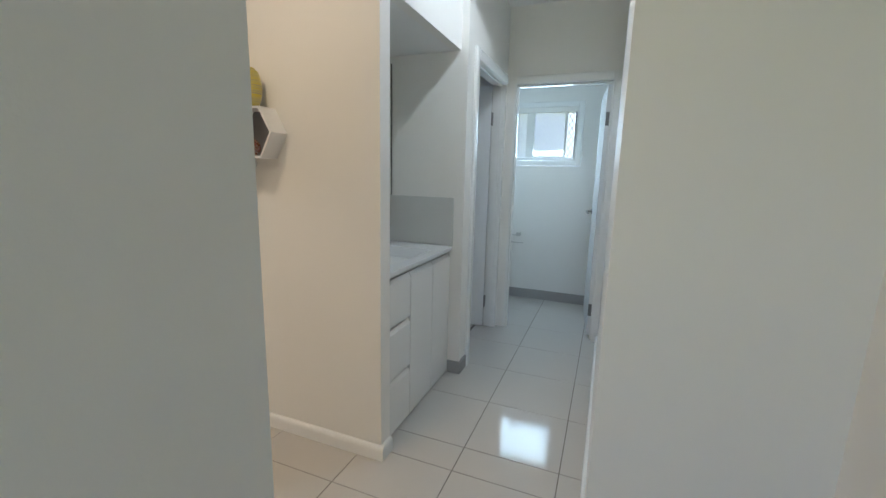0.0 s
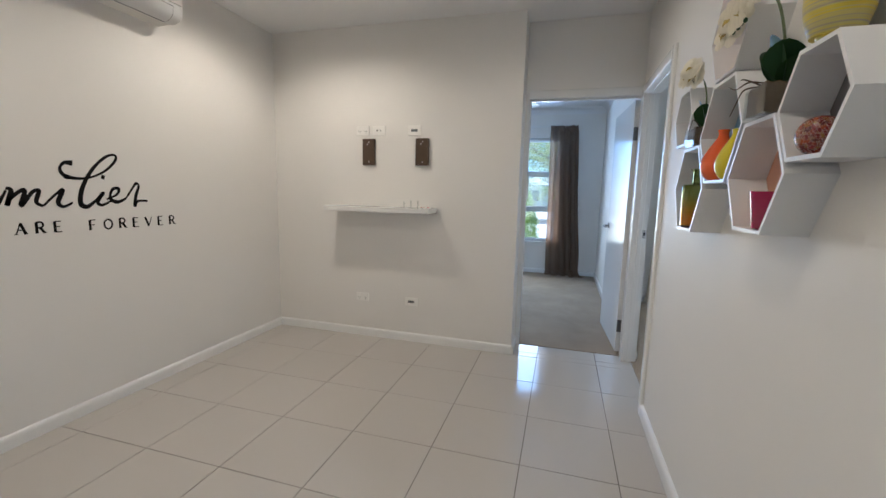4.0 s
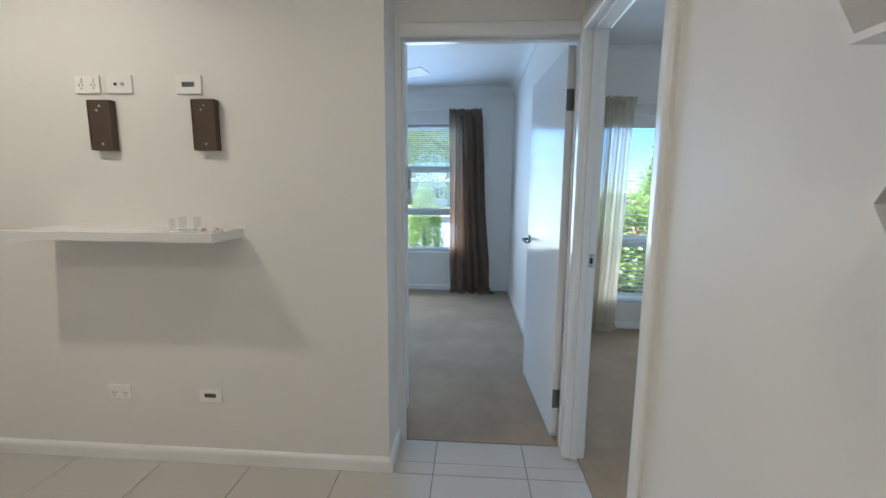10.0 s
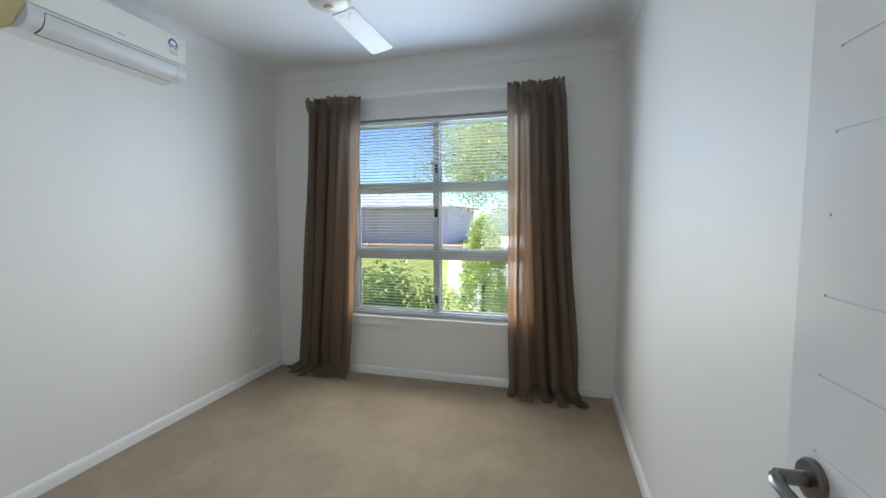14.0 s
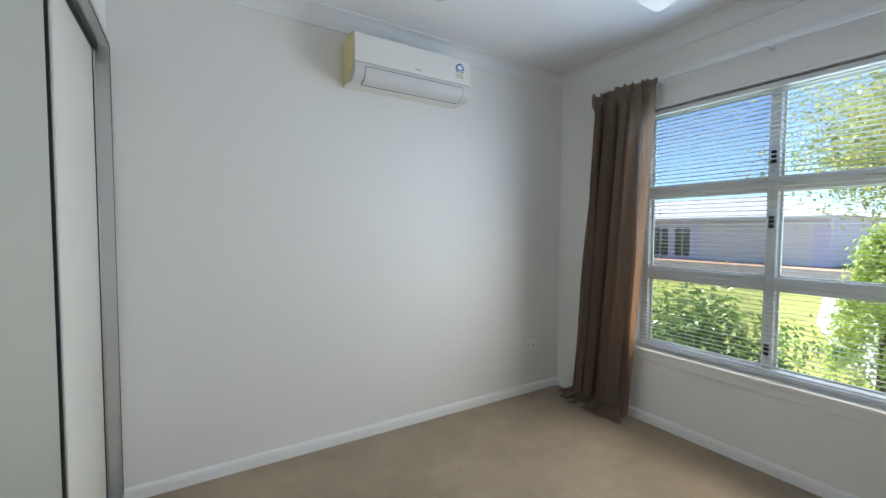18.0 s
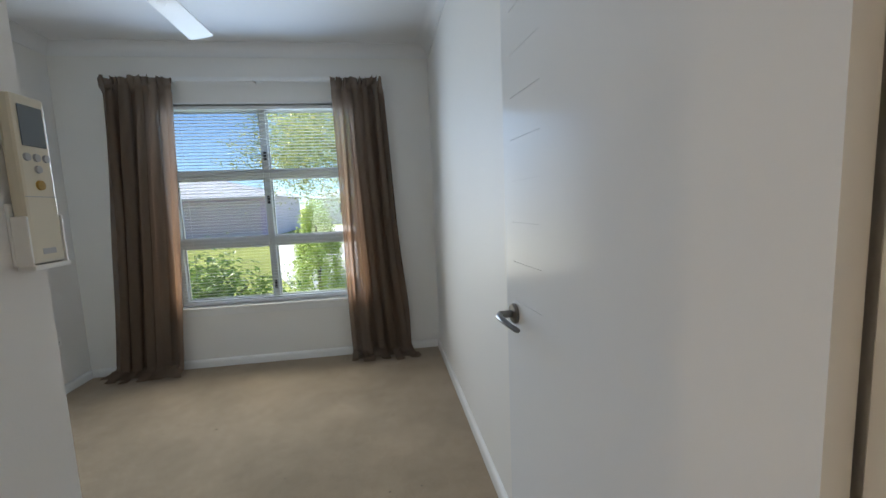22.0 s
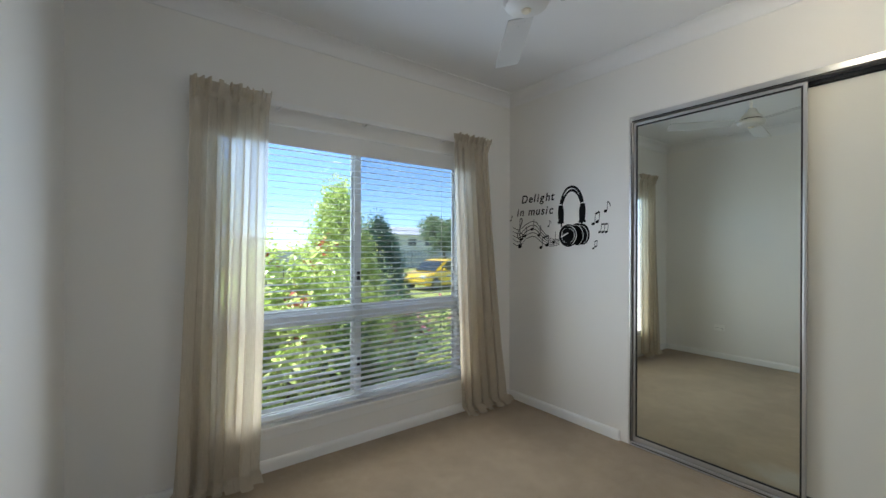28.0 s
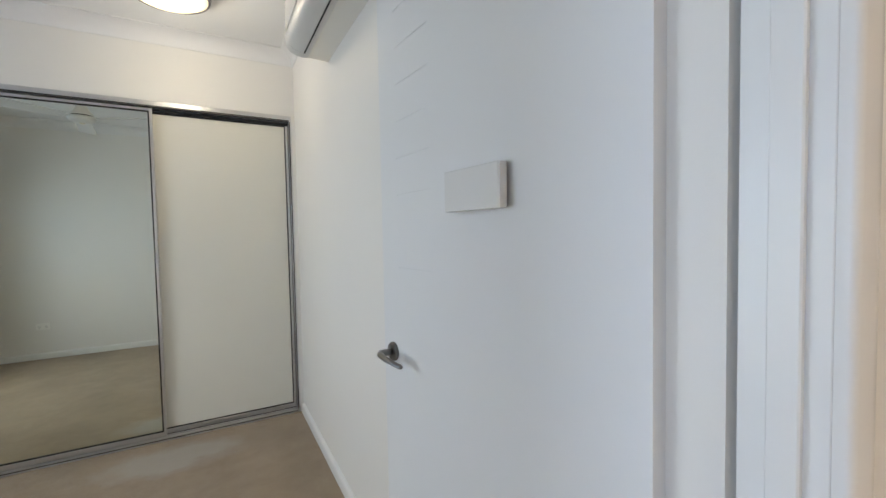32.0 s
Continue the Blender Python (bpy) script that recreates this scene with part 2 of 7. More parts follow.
_kn.links.new(_ks, _kh.inputs["Color"])
_kn.links.new(_kh.outputs[0], _kb.inputs["Base Color"])
CARPET_WORN = CARPET.copy()
CARPET_WORN.name = "beige_carpet_worn"
_cn = CARPET_WORN.node_tree
_tc, _mp, _gr, _nz, _ad, _rp, _mx = (_cn.nodes.new(k) for k in ("ShaderNodeTexCoord", "ShaderNodeMapping", "ShaderNodeTexGradient", "ShaderNodeTexNoise", "ShaderNodeMath", "ShaderNodeMapRange", "ShaderNodeMix"))
_mp.vector_type = "POINT"
_mp.inputs["Location"].default_value, _mp.inputs["Scale"].default_value = (4.02 / 0.55, -4.17 / 0.26, 0), (1 / 0.55, 1 / 0.26, 1)
_gr.gradient_type = "SPHERICAL"
_nz.inputs["Scale"].default_value, _nz.inputs["Detail"].default_value = 7, 5
_ad.operation = "MULTIPLY"
_rp.inputs["From Min"].default_value, _rp.inputs["From Max"].default_value = 0.10, 0.32
_mx.data_type = "RGBA"
_mx.inputs[7].default_value = (0.40, 0.355, 0.30, 1)
_old = _cn.nodes["Principled BSDF"].inputs["Base Color"].links[0].from_socket
_cn.links.new(_tc.outputs["Object"], _mp.inputs[0])
_cn.links.new(_mp.outputs[0], _gr.inputs[0])
_cn.links.new(_tc.outputs["Object"], _nz.inputs["Vector"])
_cn.links.new(_gr.outputs["Fac"], _ad.inputs[0])
_cn.links.new(_nz.outputs["Fac"], _ad.inputs[1])
_cn.links.new(_ad.outputs[0], _rp.inputs["Value"])
_cn.links.new(_rp.outputs[0], _mx.inputs[0])
_cn.links.new(_old, _mx.inputs[6])
_cn.links.new(_mx.outputs[2], _cn.nodes["Principled BSDF"].inputs["Base Color"])
METAL = material("brushed_steel", (0.55, 0.54, 0.52), 0.3, 1.0, scale=40, vary=0.08)
DARKMETAL = material("satin_nickel", (0.20, 0.195, 0.19), 0.28, 1.0, scale=40, vary=0.08)
ALU = material("anodised_aluminium", (0.66, 0.66, 0.66), 0.28, 0.95, scale=20, vary=0.04)
ALU_WHITE = material("powder_coated_frame", (0.70, 0.70, 0.69), 0.3, scale=15, vary=0.03)
# for rubber parts, and for black pieces that stand for shade in gaps
BLACK = material("black_rubber_and_shade", (0.015, 0.015, 0.016), 0.5, scale=20, vary=0.2)
MIRROR = material("mirror_silver", (0.80, 0.83, 0.76), 0.004, 1.0, scale=1, vary=0.005)
GLASS = glass_material("window_glass", (0.95, 0.98, 0.97))
SCREEN = sheer("grey_insect_mesh", (0.012, 0.012, 0.013), 0.80, 0.0)

SLAT = sheer("white_blind_slat", (0.80, 0.80, 0.81), 0.0, 0.12)
SHEER_BROWN = sheer("brown_sheer_curtain", (0.20, 0.153, 0.116), 0.15, 0.40, (0.24, 0.138, 0.085))
SLAT_WIDE = sheer("white_wide_slat", (0.80, 0.81, 0.83), 0.0, 0.35)
SHEER_CREAM = sheer("cream_sheer_curtain", (0.68, 0.61, 0.49), 0.26)
PLASTIC = material("white_plastic", (0.88, 0.87, 0.84), 0.3, scale=6, vary=0.015)
PLASTIC_CREAM = material("cream_plastic", (0.72, 0.66, 0.52), 0.35, scale=6, vary=0.03)
GREYPL = material("grey_plastic", (0.45, 0.45, 0.45), 0.35, scale=10, vary=0.03)
LCD = material("grey_display", (0.10, 0.12, 0.13), 0.1, scale=10, vary=0.05)
INK = material("black_vinyl", (0.010, 0.010, 0.011), 0.75, scale=10, vary=0.2, spec=0.1)
LAM = material("white_laminate", (0.79, 0.79, 0.78), 0.2, scale=2, vary=0.01)
LEAFW = material("cream_laminate", (0.79, 0.77, 0.69), 0.25, scale=2, vary=0.012)
STONE = material("white_stone_top", (0.78, 0.79, 0.80), 0.08, scale=3, vary=0.02)

# ---------- small builders ----------


def empty(name, at=(0, 0, 0), rz=0.0):
    ob = new(name)
    ob.matrix_world = pose(*at, 0, 0, rz)
    return ob


def mesh_object(name, bm, mat, smooth=False):
    me = bpy.data.meshes.new(name)
    bmesh.ops.recalc_face_normals(bm, faces=bm.faces[:])
    bm.to_mesh(me)
    bm.free()
    for m in (mat if isinstance(mat, (list, tuple)) else [mat]):
        me.materials.append(m)
    if smooth:
        me.shade_smooth()
        me.set_sharp_from_angle(angle=radians(35))
    return new(name, me)


def part(name, bm, mat, parent, label="", smooth=False):
    ob = mesh_object(name, bm, mat, smooth)
    ob.parent = parent
    if label:
        ob["label"] = label
    return ob


def boxes(*dims, bevel=0.0, seg=2):
    """A mesh of boxes (x0, x1, y0, y1, z0, z1)."""
    bm = bmesh.new()
    for d in dims:
        add_box(bm, *d)
    if bevel:
        bmesh.ops.bevel(bm, geom=bm.edges[:], offset=bevel, segments=seg, profile=0.6, affect="EDGES", clamp_overlap=True)
    return bm


def add_box(bm, x0, x1, y0, y1, z0, z1):
    m = Matrix.Translation(((x0 + x1) / 2, (y0 + y1) / 2, (z0 + z1) / 2)) @ Matrix.Diagonal((abs(x1 - x0), abs(y1 - y0), abs(z1 - z0), 1))
    bmesh.ops.create_cube(bm, size=1, matrix=m)


def lathe(profile, seg=32, at=(0, 0, 0), bm=None):
    """Turns a profile of (radius, height) about z."""
    bm = bm or bmesh.new()
    rings = []
    for r, z in profile:
        if r < 1e-5:
            rings.append([bm.verts.new((at[0], at[1], at[2] + z))])
        else:
            rings.append([bm.verts.new((at[0] + r * math.cos(2 * math.pi * i / seg), at[1] + r * math.sin(2 * math.pi * i / seg), at[2] + z)) for i in range(seg)])
    for a, b in zip(rings, rings[1:]):
        for i in range(seg):
            j = (i + 1) % seg
            if len(a) > 1 and len(b) > 1:
                bm.faces.new((a[i], a[j], b[j], b[i]))
            elif len(a) > 1:
                bm.faces.new((a[i], a[j], b[0]))
            elif len(b) > 1:
                bm.faces.new((a[0], b[j], b[i]))
    return bm


def prism(outline, depth, axis="y", at=0.0, bm=None):
    """A flat outline of 2D points pushed out along an axis from at to at + depth."""
    bm = bm or bmesh.new()

    def place(u, v, w):
        return {"x": (w, u, v), "y": (u, w, v), "z": (u, v, w)}[axis]
    a = [bm.verts.new(place(u, v, at)) for u, v in outline]
    b = [bm.verts.new(place(u, v, at + depth)) for u, v in outline]
    bm.faces.new(a)
    bm.faces.new(b[::-1])
    for i in range(len(a)):
        j = (i + 1) % len(a)
        bm.faces.new((a[i], b[i], b[j], a[j]))
    return bm


def tube(points, radius, seg=8, bm=None, flat=1.0):
    """A round bar along a line of points; radius may be a list."""
    bm = bm or bmesh.new()
    pts = [Vector(p) for p in points]
    rad = radius if isinstance(radius, (list, tuple)) else [radius] * len(pts)
    up, rings = None, []
    for i, p in enumerate(pts):
        d = (pts[min(i + 1, len(pts) - 1)] - pts[max(i - 1, 0)]).normalized()
        if up is None:
            up = Vector((0, 0, 1)) if abs(d.z) < 0.9 else Vector((1, 0, 0))
        s = d.cross(up).normalized()
        up = s.cross(d).normalized()
        rings.append([bm.verts.new(p + rad[i] * (math.cos(2 * math.pi * k / seg) * s + flat * math.sin(2 * math.pi * k / seg) * up)) for k in range(seg)])
    for a, b in zip(rings, rings[1:]):
        for k in range(seg):
            bm.faces.new((a[k], a[(k + 1) % seg], b[(k + 1) % seg], b[k]))
    bm.faces.new(rings[0][::-1])
    bm.faces.new(rings[-1])
    return bm


def spline(pts, n=8):
    """A smooth line through the points."""
    pts = [Vector(p) for p in pts]
    out = []
    for i in range(len(pts) - 1):
        p0, p1, p2, p3 = pts[max(i - 1, 0)], pts[i], pts[i + 1], pts[min(i + 2, len(pts) - 1)]
        for k in range(n):
            t = k / n
            out.append(0.5 * (2 * p1 + (p2 - p0) * t + (2 * p0 - 5 * p1 + 4 * p2 - p3) * t * t + (3 * p1 - p0 - 3 * p2 + p3) * t ** 3))
    return out + [pts[-1]]


def wall(name, axis, p0, p1, a0, a1, z0, z1, holes=(), mat=None, label=""):
    """A wall with thickness from p0 to p1 on its axis, along the other axis from a0 to a1, with openings (a0, a1, z0, z1) right through."""
    us = sorted({a0, a1, *[v for h in holes for v in h[:2] if a0 < v < a1]})
    zs = sorted({z0, z1, *[v for h in holes for v in h[2:] if z0 < v < z1]})

    def full(i, k):
        if not (0 <= i < len(us) - 1 and 0 <= k < len(zs) - 1):
            return False
        u, z = (us[i] + us[i + 1]) / 2, (zs[k] + zs[k + 1]) / 2
        return not any(h[0] < u < h[1] and h[2] < z < h[3] for h in holes)
    bm = bmesh.new()
    cache = {}

    def v(p, u, z):
        key = (p, u, z)
        if key not in cache:
            cache[key] = bm.verts.new((p, u, z) if axis == "x" else (u, p, z))
        return cache[key]
    for i in range(len(us) - 1):
        for k in range(len(zs) - 1):
            if not full(i, k):
                continue
            u, w, z, y = us[i], us[i + 1], zs[k], zs[k + 1]
            bm.faces.new((v(p0, u, z), v(p0, w, z), v(p0, w, y), v(p0, u, y)))
            bm.faces.new((v(p1, u, z), v(p1, w, z), v(p1, w, y), v(p1, u, y)))
            for other, a, b in ((full(i - 1, k), (u, z), (u, y)), (full(i + 1, k), (w, z), (w, y)), (full(i, k - 1), (u, z), (w, z)), (full(i, k + 1), (u, y), (w, y))):
                if not other:
                    bm.faces.new((v(p0, *a), v(p0, *b), v(p1, *b), v(p1, *a)))
    return tagged(mesh_object(name, bm, mat or WALL), label or "smooth off-white painted plasterboard wall", "wall", kind="structure")


def strip(axis, a0, a1, profile, origin):
    """A moulding along x or y. profile: (out, up) points; origin: (wall place on the other axis, way out +1 or -1, z)."""
    w, s, z = origin
    bm = bmesh.new()
    ends = []
    for a in (a0, a1):
        ends.append([bm.verts.new((a, w + s * o, z + h) if axis == "x" else (w + s * o, a, z + h)) for o, h in profile])
    n = len(profile)
    for i in range(n):
        bm.faces.new((ends[0][i], ends[0][(i + 1) % n], ends[1][(i + 1) % n], ends[1][i]))
    bm.faces.new(ends[0])
    bm.faces.new(ends[1][::-1])
    return bm


SKIRT = [(0, 0), (0.018, 0), (0.018, 0.045), (0.0165, 0.056), (0.013, 0.064), (0.007, 0.069), (0, 0.07)]
COVE = [(0, 0), (0, -0.09), (0.006, -0.09), (0.006, -0.082)] + [(0.006 + 0.076 * (1 - math.cos(t)), -0.082 + 0.076 * math.sin(t)) for t in (0.26, 0.52, 0.79, 1.05, 1.31)] + [(0.082, -0.006), (0.09, -0.006), (0.09, 0)]


def skirting(axis, a0, a1, w, s, label="white painted timber skirting board"):
    return tagged(mesh_object("baseboard", strip(axis, a0, a1, SKIRT, (w, s, 0.0)), TRIM, True), label, "skirting", kind="structure")


def cornice(axis, a0, a1, w, s, z):
    return tagged(mesh_object("trim", strip(axis, a0, a1, COVE, (w, s, z)), CEIL, True), "white plaster cove cornice between wall and ceiling", "cornice", kind="structure")

# ---------- the shell ----------
H = 2.60
wall("wall_niche", "x", -3.95, -3.85, -1.555, 0.53, 0, H, label="off-white painted wall with a floating shelf and wall plates")
wall("wall_return", "y", 0.53, 0.62, -4.47, -3.85, 0, H)
wall("wall_bedroom_door", "x", -4.165, -4.085, 0.62, 1.575, 0, H, [(0.632, 1.493, 0, 2.038)])
wall("wall_bedroom_north", "y", 1.505, 1.575, -7.60, -4.165, 0, H)
wall("wall_alcove_side", "y", 1.48, 1.56, -1.72, -1.015, 0, H)
wall("wall_north", "y", 1.48, 1.575, -4.085, -1.72, 0, H, [(-4.023, -3.214, 0, 2.038)], label="off-white painted wall carrying white hexagon shelves")
wall("wall_south", "y", -1.655, -1.555, -3.95, -0.755, 0, H, label="off-white painted wall with black lettering and an air conditioner")
wall("wall_entry_west", "x", -0.755, -0.633, -2.50, 0.468, 0, H)
wall("wall_entry_east", "x", 0.45, 0.55, -2.50, 1.30, 0, H)
# unseen end wall; its opening is made up to let the fill light in
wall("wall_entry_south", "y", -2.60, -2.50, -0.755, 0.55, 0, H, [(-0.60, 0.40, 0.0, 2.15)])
wall("wall_corridor_corner", "y", 1.20, 1.30, -0.122, 0.45, 0, H)
wall("wall_corridor_east", "x", -0.122, -0.01, 1.30, 4.48, 0, H)
wall("wall_alcove_end", "y", 2.415, 2.54, -1.62, -0.97, 0, H)
wall("wall_bathroom_door", "x", -1.07, -0.97, 2.54, 3.40, 0, H, [(2.587, 3.368, 0, 2.038)])
wall("wall_alcove_back", "x", -1.62, -1.52, 1.56, 2.415, 0, H)
wall("wall_alcove_head", "x", -1.07, -1.015, 1.56, 2.415, 2.03, H)
wall("wall_toilet_door", "y", 3.40, 3.49, -2.40, -0.11, 0, H, [(-0.908, -0.157, 0, 2.038)])
wall("wall_toilet_far", "y", 4.38, 4.48, -2.40, -0.11, 0, H, [(-1.08, -0.44, 1.42, 1.95)])
wall("wall_bathroom_west", "x", -2.40, -2.30, 2.54, 3.40, 0, H)
wall("wall_toilet_west", "x", -1.35, -1.25, 3.49, 4.38, 0, H)
wall("wall_bedroom_south", "y", -1.46, -1.36, -7.47, -3.95, 0, H)
wall("wall_bedroom_window", "x", -7.60, -7.47, -1.46, 1.505, 0, H, [(-0.66, 0.88, 0.50, 2.17)])
wall("wall_study_window", "x", -6.19, -6.06, 1.575, 4.54, 0, H, [(2.15, 3.97, 0.25, 2.03)])
wall("wall_study_closet", "y", 4.44, 4.54, -6.06, -3.24, 0, H, [(-4.98, -3.265, 0, 2.16)])
wall("wall_study_east", "x", -3.24, -3.14, 1.575, 5.14, 0, H)
wall("wall_closet_back", "y", 5.04, 5.14, -5.10, -3.24, 0, H)
wall("wall_closet_west", "x", -5.10, -5.00, 4.54, 5.04, 0, H)


def slab(name, x0, x1, y0, y1, z0, z1, mat, label, category):
    return tagged(mesh_object(name, boxes((x0, x1, y0, y1, z0, z1)), mat), label, category, kind="structure")


PLAIN = "flat white painted plaster ceiling"
slab("ceiling", -7.60, -4.10, -1.46, 1.60, H, H + 0.1, CEIL, PLAIN, "ceiling")
slab("ceiling", -6.19, -3.14, 1.60, 5.14, H, H + 0.1, CEIL, PLAIN, "ceiling")
slab("ceiling", -4.10, 0.55, -2.60, 1.60, H, H + 0.1, CEIL, PLAIN, "ceiling")
slab("ceiling", -2.40, -0.01, 1.60, 4.48, H, H + 0.1, CEIL, PLAIN, "ceiling")
slab("ceiling", -1.52, -1.07, 1.56, 2.415, 2.03, 2.11, CEIL, "low white plaster soffit over the vanity alcove", "ceiling")
slab("floor", -7.60, -4.10, -1.46, 1.60, -0.12, 0.003, CARPET, "beige cut-pile carpet, faintly marked", "carpet")
slab("floor", -6.19, -3.14, 1.54, 5.14, -0.12, 0.003, CARPET_WORN, "beige cut-pile carpet with a worn grey patch by the closet", "carpet")
tile_floor = slab("floor", -4.10, 0.55, -2.60, 1.54, -0.12, -0.0025, GROUT, "polished off-white porcelain tiles with dark grout", "floor")
tile_floor_2 = slab("floor", -2.40, -0.01, 1.54, 4.48, -0.12, -0.0025, GROUT, "polished off-white porcelain tiles with dark grout", "floor")

# cornices of the two bedrooms
cornice("x", -7.47, -4.165, -1.36, 1, H)
cornice("x", -7.47, -4.165, 1.505, -1, H)
cornice("y", -1.36, 1.505, -7.47, 1, H)
cornice("y", 0.62, 1.505, -4.165, -1, H)
cornice("x", -6.06, -3.24, 4.44, -1, H)
cornice("x", -6.06, -3.24, 1.575, 1, H)
cornice("y", 1.575, 4.44, -6.06, 1, H)
cornice("y", 1.575, 4.44, -3.24, -1, H)

# skirting boards
skirting("x", -3.85, -0.755, -1.555, 1)
skirting("y", -1.537, 0.62, -3.85, 1)
skirting("x", -4.085, -3.832, 0.62, 1)
skirting("x", -3.164, -0.997, 1.48, -1)
skirting("y", 1.48, 1.56, -1.015, 1)
skirting("y", -1.537, 0.468, -0.755, -1)
skirting("y", -2.5, 0.468, -0.633, 1)
skirting("x", -0.773, -0.615, 0.468, 1)
skirting("x", -0.140, 0.45, 1.20, -1)
skirting("y", 1.20, 3.33, -0.122, -1)
skirting("x", -7.47, -4.47, -1.36, 1)
skirting("x", -7.47, -4.99, 1.505, -1)
skirting("y", -1.342, 1.487, -7.47, 1)
skirting("x", -6.06, -4.075, 1.575, 1)
skirting("y", 1.593, 4.422, -6.06, 1)
skirting("x", -6.06, -5.04, 4.44, -1)
skirting("y", 1.69, 4.422, -3.24, -1)
for nm, dims in (("baseboard", (-2.3, -0.13, 4.366, 4.38, 0, 0.10)), ("baseboard", (-0.97, -0.958, 2.403, 2.537, 0, 0.085)), ("baseboard", (-1.05, -0.958, 2.403, 2.415, 0, 0.085)),
                 ("baseboard", (-1.25, -1.236, 3.49, 4.366, 0, 0.10))):
    tagged(mesh_object(nm, boxes(dims, bevel=0.002), TILE_GREY), "grey tile skirting", "skirting", kind="structure")


# ---------- doors ----------


MOULD = [(0, 0), (0, 0.010), (0.002, 0.0135), (0.006, 0.0160), (0.012, 0.0170), (0.040, 0.0185), (0.054, 0.0178), (0.061, 0.0155), (0.065, 0.0110), (0.066, 0.0)]


def architrave(axis, face, s, a0, a1, top, w=0.066, left=True, right=True):
    """Moulded boards round an opening on one side of a wall."""
    bm = bmesh.new()

    def upright(u0, way):
        prism([(u0 + way * u, face + s * o) if axis == "y" else (face + s * o, u0 + way * u) for u, o in MOULD], top + w, "z", 0.0, bm)
    if left:
        upright(a0 - 0.002, -1)
    if right:
        upright(a1 + 0.002, 1)
    ends = []
    for u in (a0 - 0.001, a1 + 0.001):
        ends.append([bm.verts.new((u, face + s * o, top + 0.002 + h) if axis == "y" else (face + s * o, u, top + 0.002 + h)) for h, o in MOULD])
    n = len(MOULD)
    for i in range(n):
        bm.faces.new((ends[0][i], ends[0][(i + 1) % n], ends[1][(i + 1) % n], ends[1][i]))
    bm.faces.new(ends[0])
    bm.faces.new(ends[1][::-1])
    return bm


def door_frame(name, axis, p0, p1, a0, a1, top, label, sides=(True, True, True, True), stop=None):
    """Jamb lining with a stop bead, and architraves on both faces. sides: left and right on p0, then on p1."""
    root = tagged(new(name), label, "door frame", kind="structure")

    def bx(u0, u1, q0, q1, z0, z1):
        return (q0, q1, u0, u1, z0, z1) if axis == "x" else (u0, u1, q0, q1, z0, z1)
    t = 0.018
    bm = boxes(bx(a0 - t, a0, p0, p1, 0, top), bx(a1, a1 + t, p0, p1, 0, top), bx(a0 - t, a1 + t, p0, p1, top, top + t), bevel=0.001, seg=1)
    part("jamb", bm, TRIM, root)
    q = stop
    part("door_stop", boxes(bx(a0, a0 + 0.011, q - 0.016, q + 0.016, 0, top), bx(a1 - 0.011, a1, q - 0.016, q + 0.016, 0, top), bx(a0 + 0.011, a1 - 0.011, q - 0.016, q + 0.016, top - 0.011, top), bevel=0.002, seg=1), TRIM, root)
    for face, s, l, r in ((p0, -1, sides[0], sides[1]), (p1, 1, sides[2], sides[3])):
        part("architrave", architrave(axis, face, s, a0, a1, top, left=l, right=r), TRIM, root, smooth=True)
    return root


def skin(u0, u1, z0, z1, p0, p1, holes):
    """A thin sheet with slots through it, lying in x and z."""
    us = sorted({u0, u1, *[v for h in holes for v in h[:2]]})
    zs = sorted({z0, z1, *[v for h in holes for v in h[2:]]})
    bm, cache = bmesh.new(), {}

    def v(p, u, z):
        if (p, u, z) not in cache:
            cache[(p, u, z)] = bm.verts.new((u, p, z))
        return cache[(p, u, z)]

    def full(i, k):
        if not (0 <= i < len(us) - 1 and 0 <= k < len(zs) - 1):
            return False
        u, z = (us[i] + us[i + 1]) / 2, (zs[k] + zs[k + 1]) / 2
        return not any(h[0] < u < h[1] and h[2] < z < h[3] for h in holes)
    for i in range(len(us) - 1):
        for k in range(len(zs) - 1):
            if full(i, k):
                u, w, z, y = us[i], us[i + 1], zs[k], zs[k + 1]
                bm.faces.new((v(p1, u, z), v(p1, w, z), v(p1, w, y), v(p1, u, y)))
                for other, a, b in ((full(i - 1, k), (u, z), (u, y)), (full(i + 1, k), (w, z), (w, y)), (full(i, k - 1), (u, z), (w, z)), (full(i, k + 1), (u, y), (w, y))):
                    if not other:
                        bm.faces.new((v(p0, *a), v(p0, *b), v(p1, *b), v(p1, *a)))
    return bm


def lever(root, x, z, y, s, toward):
    """A lever handle on a round rose; s: way out of the leaf; toward: way in which the lever points."""
    rose = lathe([(0, 0), (0.027, 0), (0.027, 0.006), (0.024, 0.010), (0.010, 0.011), (0.010, 0.045), (0, 0.045)], 28)
    bmesh.ops.rotate(rose, verts=rose.verts[:], cent=(0, 0, 0), matrix=Matrix.Rotation(radians(-90 * s), 3, "X"))
    bmesh.ops.translate(rose, verts=rose.verts[:], vec=(x, y, z))
    h = part("handle", rose, DARKMETAL, root, "satin nickel lever handle on a round rose", True)
    pts = spline([(x, y + s * 0.044, z), (x + toward * 0.022, y + s * 0.052, z), (x + toward * 0.07, y + s * 0.050, z - 0.004), (x + toward * 0.115, y + s * 0.040, z - 0.010)], 5)
    part("lever", tube(pts, [0.0095] * 5 + [0.009] * 5 + [0.008] * 5 + [0.006], 12, flat=0.8), DARKMETAL, h, smooth=True)


